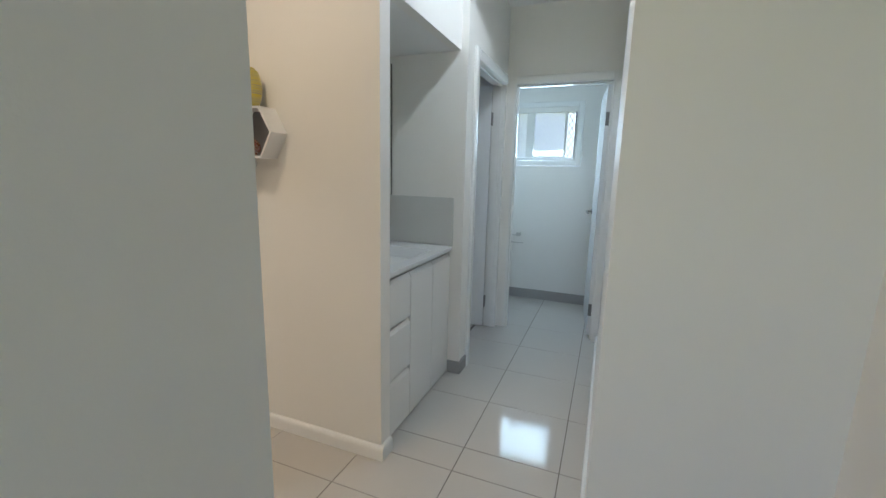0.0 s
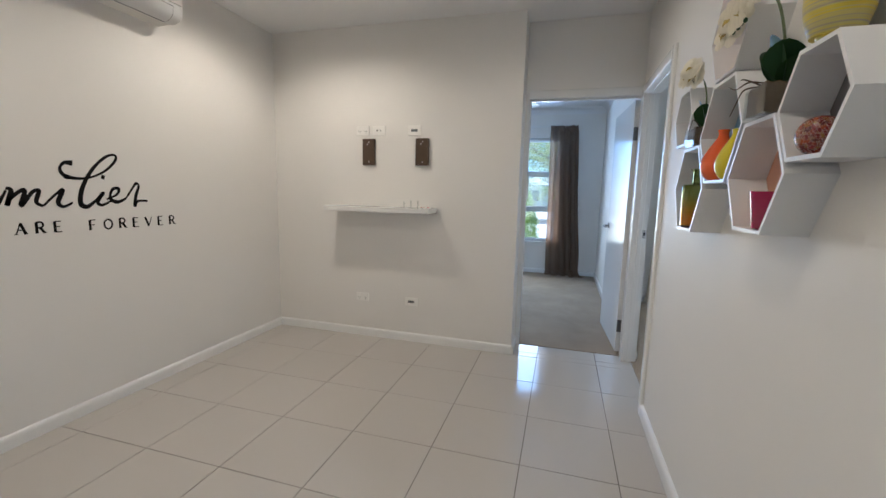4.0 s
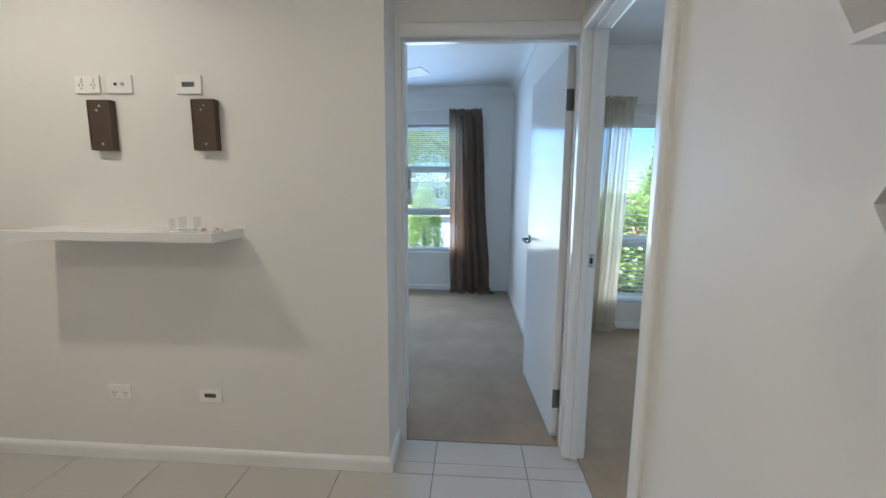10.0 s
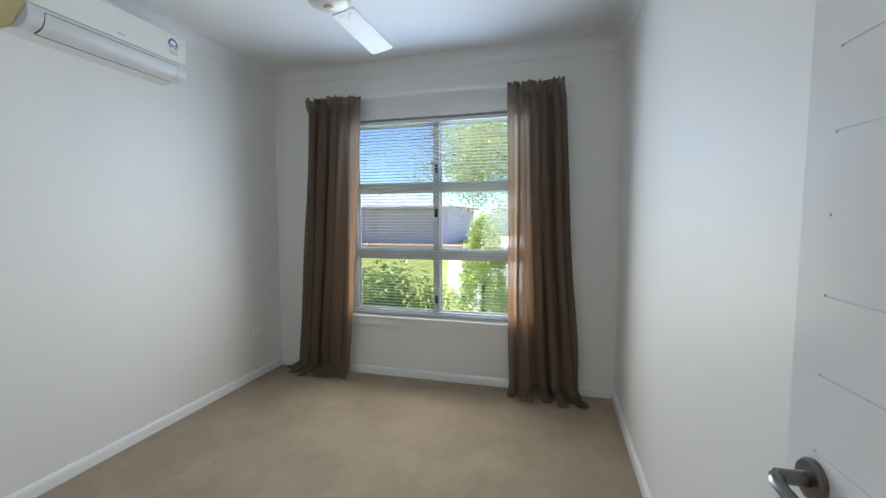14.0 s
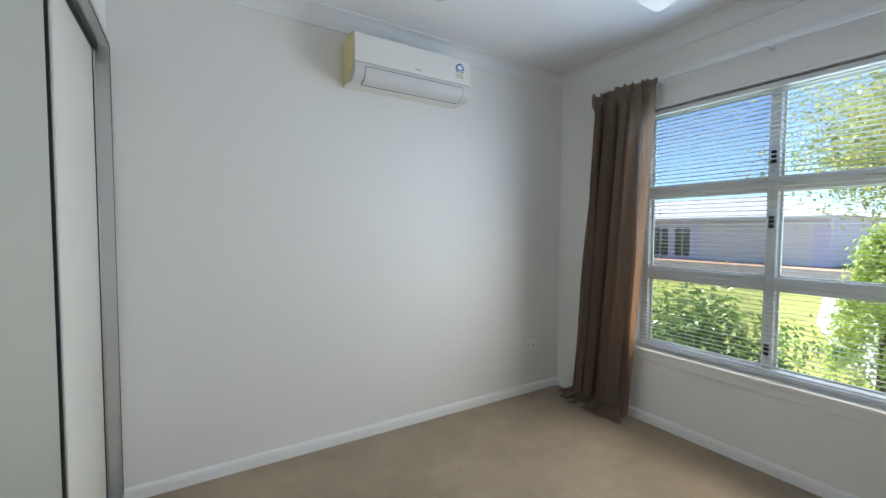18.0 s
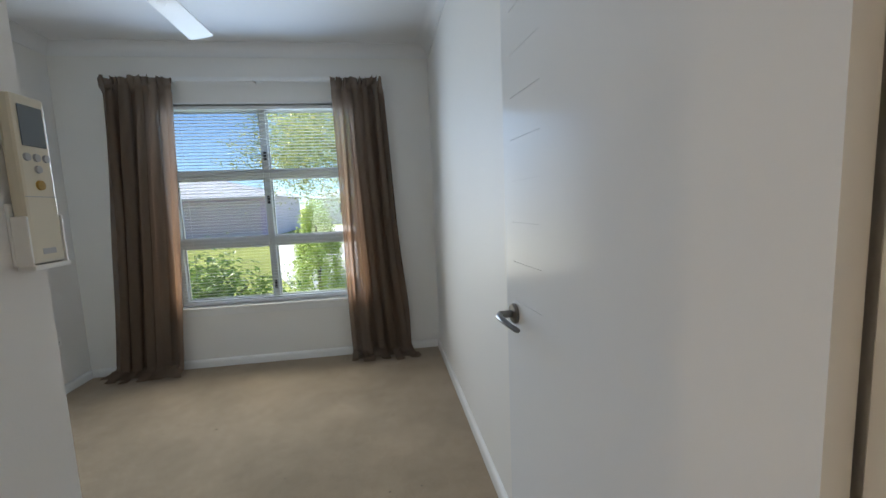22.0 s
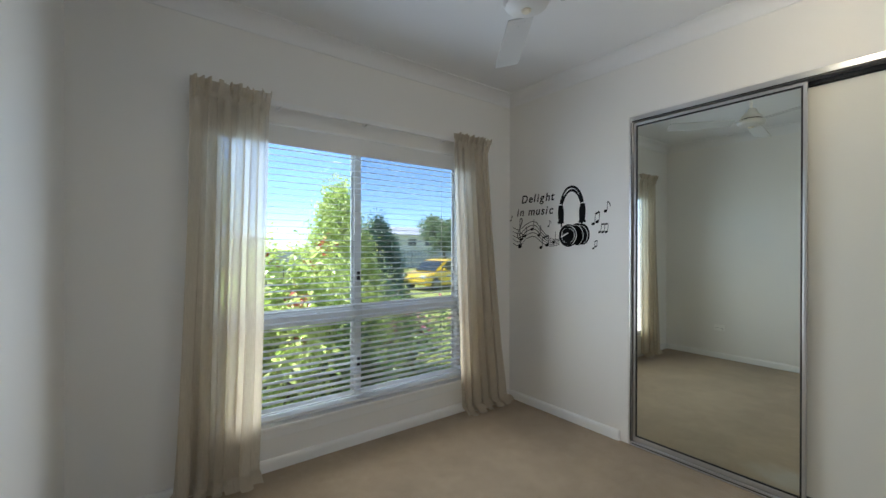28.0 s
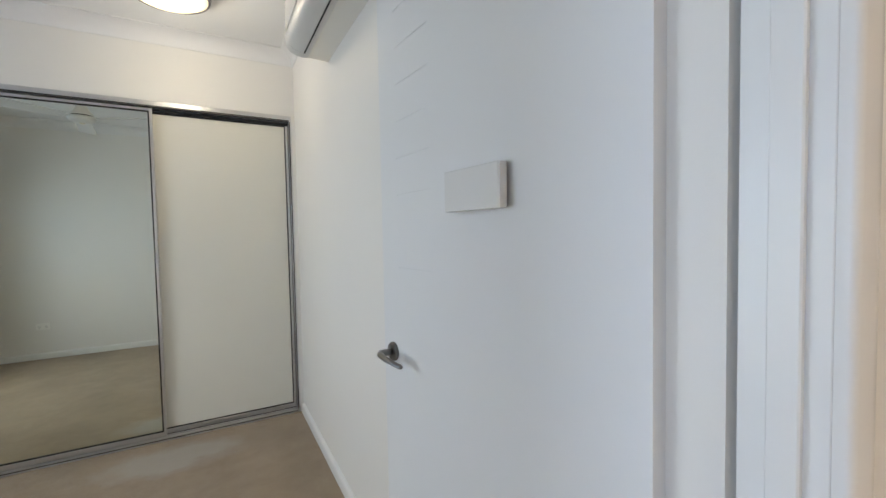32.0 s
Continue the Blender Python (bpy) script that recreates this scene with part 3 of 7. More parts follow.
def door(name, hinge, angle, width, label, grooves=(), top=2.01, handle_z=1.0, hinges=(0.23, 1.76), sign=1, inset=0.10):
    """A flush leaf. Its hinge is at the origin, the leaf runs along +x and is 36 mm thick towards +y * sign."""
    root = tagged(empty(name, (hinge[0], hinge[1], 0), angle), label, "door", kind="structure")
    t = 0.036
    a, b = sorted((0.0018 * sign, (t - 0.0018) * sign))
    part("leaf_core", boxes((0.003, width, a, b, 0.012, top)), DOORP, root)
    slots = [(width - inset - 0.17, width - inset, z - 0.0016, z + 0.0016) for z in grooves]
    for p_in, p_out in (((t - 0.0018) * sign, t * sign), (0.0018 * sign, 0.0)):
        part("leaf_face", skin(0.003, width, 0.012, top, p_in, p_out, slots), DOORP, root)
    lever(root, width - 0.06, handle_z, t * sign, sign, -1)
    lever(root, width - 0.06, handle_z, 0, -sign, -1)
    part("latch_plate", boxes((width, width + 0.0015, (t / 2 - 0.011) * sign, (t / 2 + 0.011) * sign, handle_z - 0.03, handle_z + 0.03)), METAL, root)
    for z in hinges:
        bm = boxes((-0.004, 0.003, min(0, sign * t), max(0, sign * t), z - 0.05, z + 0.05))
        tube([(-0.004, -0.006 * sign, z - 0.05), (-0.004, -0.006 * sign, z + 0.05)], 0.0065, 10, bm)
        part("hinge", bm, DARKMETAL, root, "dark steel butt hinge")
    return root


GROOVES = [1.038 + 0.1035 * i for i in range(9)]
door_frame("door_frame_bedroom", "x", -4.165, -4.085, 0.65, 1.475, 2.02, "glossy white painted timber door frame", (False, False, False, False), stop=-4.112)
door("door_bedroom", (-4.169, 1.472), 183.5, 0.80, "open white flush bedroom door with short routed grooves", GROOVES, sign=1, inset=0.054)
door_frame("door_frame_study", "y", 1.48, 1.567, -4.005, -3.232, 2.02, "glossy white painted timber door frame with steel strike plate", (True, True, False, False), stop=1.518)
door("door_study", (-3.236, 1.648), 94.7, 0.82, "open white flush study door with routed grooves and a blank plaque", [1.215 + 0.099 * i for i in range(8)], sign=1, handle_z=0.97)
door_frame("door_frame_bathroom", "x", -1.07, -0.97, 2.605, 3.35, 2.02, "white painted timber door frame", (True, False, True, False), stop=-1.015)
door("door_bathroom", (-1.07, 3.348), 187, 0.735, "open plain white bathroom door", (), sign=1)
door_frame("door_frame_toilet", "y", 3.40, 3.49, -0.89, -0.175, 2.02, "white painted timber door frame", (False, True, True, False), stop=3.44)
door("door_toilet", (-0.177, 3.49), 95, 0.70, "open plain white toilet door", (), sign=1)


# ---------- windows ----------


def window(name, x, y0, y1, z0, z1, mull, transoms, label, latches=(), stile=0.028, rail=0.024, screen=0):
    """An aluminium sliding window in a wall across x; seen from +x."""
    root = tagged(new(name), label, "window", kind="structure")
    f = 0.04
    part("window_frame", boxes((x - 0.05, x + 0.02, y0, y0 + f, z0, z1), (x - 0.05, x + 0.02, y1 - f, y1, z0, z1), (x - 0.05, x + 0.02, y0 + f, y1 - f, z0, z0 + f), (x - 0.05, x + 0.02, y0 + f, y1 - f, z1 - f, z1), bevel=0.002, seg=1), ALU_WHITE, root)
    part("mullion", boxes((x - 0.045, x + 0.012, mull - 0.024, mull + 0.024, z0 + f, z1 - f), bevel=0.003, seg=1), ALU_WHITE, root)
    levels = [z0 + f] + [v for t in sorted(transoms) for v in (t - 0.038, t + 0.038)] + [z1 - f]
    for t in transoms:
        for a, b in ((y0 + f, mull - 0.024), (mull + 0.024, y1 - f)):
            part("transom", boxes((x - 0.045, x + 0.016, a, b, t - 0.038, t + 0.038), bevel=0.003, seg=1), ALU_WHITE, root)
    for i in range(0, len(levels), 2):
        for k, (a, b) in enumerate(((y0 + f, mull - 0.024), (mull + 0.024, y1 - f))):
            q = x - 0.02 - 0.012 * k
            lo, hi = levels[i], levels[i + 1]
            part("sash", boxes((q - 0.008, q + 0.008, a, a + stile, lo, hi), (q - 0.008, q + 0.008, b - stile, b, lo, hi), (q - 0.008, q + 0.008, a + stile, b - stile, lo, lo + rail), (q - 0.008, q + 0.008, a + stile, b - stile, hi - rail, hi), bevel=0.001, seg=1), ALU_WHITE, root)
            pane = part("pane", boxes((q - 0.002, q + 0.002, a + stile - 0.002, b - stile + 0.002, lo + rail - 0.002, hi - rail + 0.002)), GLASS, root, "clear glass pane")
            pane.visible_shadow = False
            if k == screen:
                part("insect_screen", boxes((x - 0.047, x - 0.0455, a, b, lo, hi)), SCREEN, root, "fine grey insect screen")
    for z in latches:
        part("latch", boxes((x + 0.012, x + 0.026, mull - 0.012, mull + 0.012, z - 0.035, z + 0.035), bevel=0.004), BLACK, root, "small black sash latch")
    return root


def reveal(name, xi, xo, y0, y1, z0, z1, label):
    """Lining of the opening, sill board and apron on the room's side."""
    root = tagged(new(name), label, "window trim", kind="structure")
    part("window_sill", boxes((xo, xi + 0.028, y0 - 0.05, y1 + 0.05, z0 - 0.024, z0), bevel=0.006), TRIM, root)
    part("apron", boxes((xi, xi + 0.014, y0 - 0.03, y1 + 0.03, z0 - 0.075, z0 - 0.025), bevel=0.004), TRIM, root)
    part("lining", boxes((xo, xi + 0.006, y0 - 0.012, y0, z0, z1), (xo, xi + 0.006, y1, y1 + 0.012, z0, z1), (xo, xi + 0.006, y0 - 0.012, y1 + 0.012, z1, z1 + 0.012)), TRIM, root)


window("window_1", -7.565, -0.645, 0.865, 0.515, 2.155, 0.11, (1.60, 1.04), "white aluminium window of three rows of panes", (1.75, 1.385, 0.66), 0.012, 0.008, 0)
reveal("trim_window_1", -7.47, -7.60, -0.645, 0.865, 0.515, 2.155, "white painted window lining, sill and apron")
window("window_2", -6.16, 2.165, 3.955, 0.262, 2.015, 3.05, (0.85,), "white aluminium sliding window with a low transom", (1.10, 0.52), 0.014, 0.012, 1)
reveal("trim_window_2", -6.06, -6.19, 2.165, 3.955, 0.262, 2.015, "white painted window lining, deep sill and apron")


def blind(name, x, y0, y1, z0, z1, pitch, depth, tilt, label, ladders, cloth=None, valance=0.0):
    cloth = cloth or SLAT
    root = tagged(new(name), label, "blind")
    part("headrail", boxes((x - 0.02, x + 0.025, y0, y1, z1, z1 + (0.045 if valance else 0.026)), bevel=0.003, seg=1), ALU_WHITE, root)
    if valance:
        part("valance", boxes((x + 0.027, x + 0.034, y0 - 0.008, y1 + 0.008, z1 - 0.012, z1 + valance), bevel=0.002, seg=1), ALU_WHITE, root, "flat white valance board over the headrail")
    n = int((z1 - z0 - 0.02) / pitch)
    bm = bmesh.new()
    rows = []
    for k in range(5):
        u = (k / 4 - 0.5) * depth
        rows.append([bm.verts.new((u, y, 0.0025 * (1 - (2 * k / 4 - 1) ** 2) * depth / 0.05)) for y in (y0 + 0.004, y1 - 0.004)])
    for a, b in zip(rows, rows[1:]):
        bm.faces.new((a[0], a[1], b[1], b[0]))
    bmesh.ops.solidify(bm, geom=bm.faces[:], thickness=0.0012 if depth < 0.03 else 0.0028)
    first = part("slat", bm, cloth, root)
    for i in range(n):
        ob = first if i == 0 else first.copy()
        if i:
            scene.collection.objects.link(ob)
        ob.matrix_basis = pose(x, 0, z0 + 0.03 + i * pitch, 0, tilt + random.uniform(-1.2, 1.2), 0)
    part("bottom_rail", boxes((x - depth / 2, x + depth / 2, y0 + 0.003, y1 - 0.003, z0, z0 + 0.016), bevel=0.003), SLAT, root)
    for y in ladders:
        part("ladder_cord", tube([(x + depth / 2 + 0.001, y, z0 + 0.01), (x + depth / 2 + 0.001, y, z1)], 0.0011, 5), SLAT, root)
    return root


blind("venetian_blind", -7.515, -0.63, 0.85, 0.53, 2.118, 0.0255, 0.028, -4, "white fine-slatted aluminium venetian blind, lowered and open", (-0.5, 0.11, 0.7))
blind("venetian_blind", -6.085, 2.18, 3.94, 0.275, 1.912, 0.0385, 0.047, 4, "white wide-slatted venetian blind, lowered with slats open", (2.4, 3.0, 3.7), SLAT_WIDE, 0.10)

SUN_SHADE = material("eave_lining", (0.72, 0.71, 0.69), 0.7, scale=3, vary=0.03)
# unseen eaves, added and sized so that sun reaches little more than the sills
for nm, dims in (("eave", (-8.22, -7.60, -1.46, 1.60, 2.47, 2.60)), ("eave", (-7.60, -6.19, 1.60, 1.75, 2.47, 2.60)), ("eave", (-6.82, -6.19, 1.75, 5.14, 2.47, 2.60))):
    slab(nm, *dims, SUN_SHADE, "painted eave lining under the roof edge", "eave")

# ---------- closets ----------


def closet_doors(name, axis, face, s, a0, a1, top, mid, mirror_low, label):
    """Two sliding leaves in a metal frame; s: way out into the room. mirror_low: the mirrored leaf is on the low side of the axis."""
    root = tagged(new(name), label, "closet doors")

    def bx(u0, u1, q0, q1, z0, z1):
        q0, q1 = sorted((face + s * q0, face + s * q1))
        return (u0, u1, q0, q1, z0, z1) if axis == "x" else (q0, q1, u0, u1, z0, z1)
    f = 0.018
    part("frame", boxes(bx(a0, a0 + f, -0.075, 0.012, 0, top), bx(a1 - f, a1, -0.075, 0.012, 0, top), bevel=0.002, seg=1), ALU, root, "brushed aluminium side channel")
    part("head_track", boxes(bx(a0 + f, a1 - f, -0.075, 0.012, top - 0.038, top), bx(a0 + f, a1 - f, -0.036, -0.034, top - 0.055, top - 0.038), bevel=0.002, seg=1), ALU, root)
    part("floor_track", boxes(bx(a0 + f, a1 - f, -0.075, 0.014, 0.003, 0.012), bx(a0 + f, a1 - f, 0.006, 0.012, 0.012, 0.028), bx(a0 + f, a1 - f, -0.037, -0.033, 0.012, 0.026), bevel=0.0015, seg=1), ALU, root)
    # black sheet and strips: the shade of the closet's gaps put in as colour
    part("track_shade", boxes(bx(a0 + f, a1 - f, -0.074, -0.070, 0.012, top - 0.038)), BLACK, root, "black sheet for the shade behind the leaves")
    part("frame_shade_line", boxes(bx(a0 + f - 0.007, a0 + f - 0.0005, 0.0122, 0.0135, 0.03, top - 0.038), bx(a1 - f + 0.0005, a1 - f + 0.007, 0.0122, 0.0135, 0.03, top - 0.038), bx(a0 + f, a1 - f, 0.0122, 0.0135, top - 0.0375, top - 0.029)), BLACK, root, "black strips painted for the frame's shadow lines")
    part("track_shade_line", boxes(bx(a0 + f, a1 - f, 0.0122, 0.0135, 0.013, 0.018)), BLACK, root, "black strip for the shade in the floor track slot")
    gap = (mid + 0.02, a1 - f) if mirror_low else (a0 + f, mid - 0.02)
    part("gap_shade", boxes(bx(*gap, -0.056, -0.030, top - 0.060, top - 0.040)), BLACK, root, "black strip for the shade above the recessed leaf")
    lo, hi = (a0 + f + 0.003, mid + 0.022), (mid - 0.022, a1 - f - 0.003)
    mirror, white = (lo, hi) if mirror_low else (hi, lo)
    for leaf, (u0, u1), q, mat, inner in (("mirror_leaf", mirror, -0.016, MIRROR, "tall silver mirror"), ("white_leaf", white, -0.052, LEAFW, "plain white laminate panel")):
        z0, z1, w = 0.028, top - 0.042, 0.015
        fr = part(leaf, boxes(bx(u0, u0 + w, q - 0.012, q + 0.012, z0, z1), bx(u1 - w, u1, q - 0.012, q + 0.012, z0, z1), bx(u0 + w, u1 - w, q - 0.012, q + 0.012, z0, z0 + 0.03), bx(u0 + w, u1 - w, q - 0.012, q + 0.012, z1 - 0.016, z1), bevel=0.003), ALU, root, "sliding leaf with aluminium edge")
        part("panel", boxes(bx(u0 + w, u1 - w, q - 0.005, q + 0.005, z0 + 0.03, z1 - 0.016)), mat, fr, inner)
        part("seal", boxes(bx(u0 + w, u0 + w + 0.008, q + 0.0055, q + 0.009, z0 + 0.03, z1 - 0.016), bx(u1 - w - 0.008, u1 - w, q + 0.0055, q + 0.009, z0 + 0.03, z1 - 0.016), bx(u0 + w + 0.008, u1 - w - 0.008, q + 0.0055, q + 0.009, z0 + 0.03, z0 + 0.038), bx(u0 + w + 0.008, u1 - w - 0.008, q + 0.0055, q + 0.009, z1 - 0.025, z1 - 0.016)), BLACK, fr)
    return root


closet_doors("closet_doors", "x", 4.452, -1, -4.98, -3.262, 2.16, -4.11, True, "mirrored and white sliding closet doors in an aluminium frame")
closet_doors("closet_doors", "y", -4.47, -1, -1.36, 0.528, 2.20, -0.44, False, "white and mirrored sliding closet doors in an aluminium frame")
wall("wall_closet_head", "x", -4.47, -4.37, -1.36, 0.53, 2.20, H)

# ---------- curtains ----------


def curtain(name, x, top, bottom, z1, folds, amp, mat, label, pool=0.10, seed=0, thin=0, nu=330):
    """Gathered cloth on a rod: a frilled heading, deep meandering folds, and a hem that lies on the floor. top and bottom are (y0, y1); thin: side (-1 or 1) on which its edge hangs flat, one layer thick."""
    rnd = random.Random(seed)
    ph = [rnd.uniform(0, 6.28) for _ in range(6)]
    drift = -thin
    rows = [0.10 * k / 12 for k in range(12)] + [0.10 + (z1 - 0.30) * k / 34 for k in range(34)] + [z1 - 0.20 + (0.20 + pool) * k / 30 for k in range(31)]
    bm = bmesh.new()
    grid = []
    for d in rows:
        fall = min(1.0, d / z1)
        row = []
        for i in range(nu + 1):
            u = i / nu
            ease = fall ** 1.3
            y0 = top[0] * (1 - ease) + bottom[0] * ease
            y1 = top[1] * (1 - ease) + bottom[1] * ease
            warp = u + (0.055 * math.sin(2 * math.pi * 1.4 * u + ph[0]) + 0.025 * math.sin(2 * math.pi * 3.1 * u + ph[3])) * math.sin(math.pi * u)
            th = 2 * math.pi * folds * warp + ph[1] + min(1, d) * 2.6 * noise.noise(Vector((u * 2.6, d * 0.6, seed * 3.1)))
            strength = 0.70 + 0.30 * min(1, max(0, d - 0.06) / 0.6)
            side = (1 - u) if thin > 0 else u
            if thin and side < 0.16:
                strength *= 0.25 + 0.75 * side / 0.16
            a = amp * strength * (0.80 + 1.0 * noise.noise(Vector((warp * folds * 0.7, 0.4 * d, seed + 9.5))))
            b = 0.20 * (y1 - y0) / folds * strength
            xx = x + 0.010 + a * math.sin(th) + 0.4 * a * math.sin(0.5 * th + ph[2])
            y = y0 + (y1 - y0) * warp - b * math.sin(2 * th)
            z = z1 - d
            if d < 0.10:
                n = noise.noise(Vector((u * folds * 2.1, ph[5], d * 5)))
                pleat = math.sin(2 * math.pi * folds * 1.9 * u + 3.5 * n + ph[4] + 6 * d)
                pinch = min(1.0, abs(d - 0.055) / 0.022)
                k = min(1.0, d / 0.10) ** 2
                xx = (x + 0.030 + (0.005 + 0.020 * pinch) * pleat + 0.014 * n) * (1 - k) + xx * k
                z += (1 - k) * (0.012 * n + 0.009 * abs(pleat)) * min(1, 3 * (1 - d / 0.05) if d < 0.05 else 0)
                y += (1 - k) * 0.010 * math.cos(2 * math.pi * folds * 1.9 * u + ph[4])
            over = d - (z1 - 0.07)
            if over > 0:
                lump = 0.5 + 0.5 * math.sin(0.55 * th + 2.0 * math.sin(9 * over + ph[3]) + 3 * noise.noise(Vector((u * 4, over * 6, seed + 2.2))))
                z = 0.010 + 0.060 * math.exp(-over / 0.055) + 0.055 * lump * min(1, over / 0.06) * (1 - 0.75 * min(1, over / (pool + 0.07)))
                xx += over * (0.50 + 0.40 * noise.noise(Vector((u * 1.3, seed, 1.5))) + 0.12 * lump)
                y += drift * over * 0.20 * (0.6 + 0.4 * noise.noise(Vector((u * 1.2, seed + 4, 0.5)))) + (u - 0.5) * over * 0.35
            row.append(bm.verts.new((xx, y, max(0.006, z))))
        grid.append(row)
    for a, b in zip(grid, grid[1:]):
        for i in range(nu):
            bm.faces.new((a[i], a[i + 1], b[i + 1], b[i]))
    root = tagged(new(name), label, "curtain")
    cloth = part("cloth", bm, mat, root)
    cloth.data.shade_smooth()
    return root


G1, G2 = "brown curtains", "cream curtains"
for args in ((("curtain", -7.385, (-0.965, -0.475), (-1.13, -0.62), 2.322, 5.0, 0.056, SHEER_BROWN, "gathered taupe sheer curtain pooling on the carpet"), dict(seed=3, pool=0.16, thin=1)),
             (("curtain", -7.385, (0.70, 1.11), (0.74, 1.25), 2.322, 5.0, 0.056, SHEER_BROWN, "gathered taupe sheer curtain pooling on the carpet"), dict(seed=8, pool=0.20, thin=-1))):
    tagged(curtain(*args[0], **args[1]), group=G1)
for args in ((("curtain", -5.985, (2.05, 2.43), (1.97, 2.38), 2.155, 5.5, 0.036, SHEER_CREAM, "gathered cream sheer curtain hanging to the carpet"), dict(seed=5, pool=0.03, thin=1)),
             (("curtain", -5.985, (3.755, 4.10), (3.84, 4.33), 2.155, 5.5, 0.036, SHEER_CREAM, "gathered cream sheer curtain hanging to the carpet"), dict(seed=11, pool=0.05, thin=-1))):
    tagged(curtain(*args[0], **args[1]), group=G2)


def curtain_rod(x, xw, y0, y1, z, brackets):
    root = tagged(new("curtain_rod"), "flat white curtain rail on small brackets above the window", "curtain rod")
    part("rod", boxes((x - 0.006, x + 0.004, y0, y1, z - 0.016, z + 0.016), bevel=0.003), TRIM, root)
    for y in brackets:
        part("bracket", boxes((xw, xw + 0.006, y - 0.012, y + 0.012, z - 0.02, z + 0.02), (xw, x, y - 0.005, y + 0.005, z - 0.014, z - 0.007), (x - 0.01, x + 0.01, y - 0.006, y + 0.006, z - 0.014, z - 0.006), bevel=0.001, seg=1), TRIM, root)


curtain_rod(-7.385, -7.47, -0.94, 1.08, 2.322, (-0.5, 0.11, 0.76))
curtain_rod(-5.985, -6.06, 2.07, 4.07, 2.115, (2.5, 3.05, 3.70))

# ---------- air conditioners ----------
AC_FACE = material("cream_white_plastic", (0.80, 0.785, 0.735), 0.25, scale=3, vary=0.012)
AC_LOW = material("pale_grey_plastic", (0.60, 0.60, 0.595), 0.35, scale=5, vary=0.02)
LABEL_BLUE = material("label_blue", (0.03, 0.16, 0.36), 0.4)
LABEL_YELLOW = material("label_yellow", (0.72, 0.62, 0.22), 0.4)


def air_conditioner(at, rz, label, width=0.80, cap=None, tint=None):
    """A split unit: its back is at y = 0, it comes out towards +y, its origin is the middle of its bottom edge."""
    root = tagged(empty("air_conditioner", at, rz), label, "air conditioner")
    w = width / 2
    part("casing", prism([(0.0, 0.0), (0.0, 0.27), (0.175, 0.27), (0.186, 0.262), (0.193, 0.092), (0.10, 0.004)], width, "x", -w), AC_FACE, root, smooth=True)
    part("end_cap", prism([(0.004, 0.003), (0.004, 0.267), (0.172, 0.267), (0.184, 0.258), (0.190, 0.094), (0.10, 0.008)], 0.004, "x", -w - 0.004), cap or PLASTIC_CREAM, root, "aged cream end cap")
    part("end_cap", prism([(0.004, 0.003), (0.004, 0.267), (0.172, 0.267), (0.184, 0.258), (0.190, 0.094), (0.10, 0.008)], 0.004, "x", w), cap or PLASTIC_CREAM, root, "aged cream end cap")
    part("front_panel", prism([(0.188, 0.098), (0.181, 0.264), (0.187, 0.266), (0.197, 0.256), (0.203, 0.098)], width - 0.004, "x", -w + 0.002), AC_FACE, root, smooth=True)
    part("lower_casing", prism([(0.10, 0.0), (0.192, 0.086), (0.201, 0.094), (0.203, 0.062), (0.198, 0.036), (0.180, 0.013), (0.150, 0.001), (0.12, -0.003)], width - 0.004, "x", -w + 0.002), AC_LOW, root, smooth=True)
    part("louvre_flap", prism([(0.131, -0.001), (0.151, 0.002), (0.180, 0.014), (0.197, 0.036), (0.2015, 0.074), (0.2050, 0.074), (0.2005, 0.035), (0.182, 0.010), (0.1515, -0.003), (0.132, -0.006)], width - 0.13, "x", -w + 0.065), AC_LOW, root, smooth=True)
    for u in (-w + 0.062, w - 0.065):
        part("flap_gap", prism([(0.131, -0.001), (0.151, 0.002), (0.180, 0.014), (0.197, 0.036), (0.2015, 0.074), (0.2042, 0.074), (0.1998, 0.0355), (0.1815, 0.0108), (0.1512, -0.0022), (0.132, -0.005)], 0.003, "x", u), BLACK, root)
    part("flap_line", boxes((-w + 0.065, w - 0.065, 0.2005, 0.2032, 0.0755, 0.078)), BLACK, root, "dark gap above the flap")
    part("flap_line", prism([(0.125, -0.002), (0.131, -0.001), (0.1312, -0.006), (0.125, -0.007)], width - 0.13, "x", -w + 0.065), BLACK, root)
    part("maker_mark", boxes((-0.022, 0.018, 0.2015, 0.2035, 0.122, 0.130)), GREYPL, root, "small grey maker's mark")
    lab = part("energy_label", boxes((-w + 0.055, -w + 0.125, 0.2, 0.2025, 0.128, 0.232)), PLASTIC, root, "white energy rating label")
    bm = bmesh.new()
    for k in range(7):
        a = math.pi * k / 6
        c = (-w + 0.09 + 0.026 * math.cos(a), 0.196 + 0.026 * math.sin(a))
        add_box(bm, c[0] - 0.0065, c[0] + 0.0065, 0.2026, 0.2034, c[1] - 0.006, c[1] + 0.006)
    add_box(bm, -w + 0.058, -w + 0.122, 0.2026, 0.2034, 0.184, 0.191)
    part("rating_stars", bm, LABEL_BLUE, lab)
    part("label_text", boxes((-w + 0.06, -w + 0.088, 0.2026, 0.2034, 0.172, 0.178), (-w + 0.094, -w + 0.12, 0.2026, 0.2034, 0.172, 0.178)), INK, lab)
    part("label_panel", boxes((-w + 0.06, -w + 0.12, 0.2026, 0.2034, 0.132, 0.165)), tint or LABEL_YELLOW, lab)
    part("indicator", boxes((-w + 0.022, -w + 0.034, 0.186, 0.189, 0.040, 0.052), (-w + 0.022, -w + 0.034, 0.194, 0.197, 0.056, 0.066)), GREYPL, root)
    return root


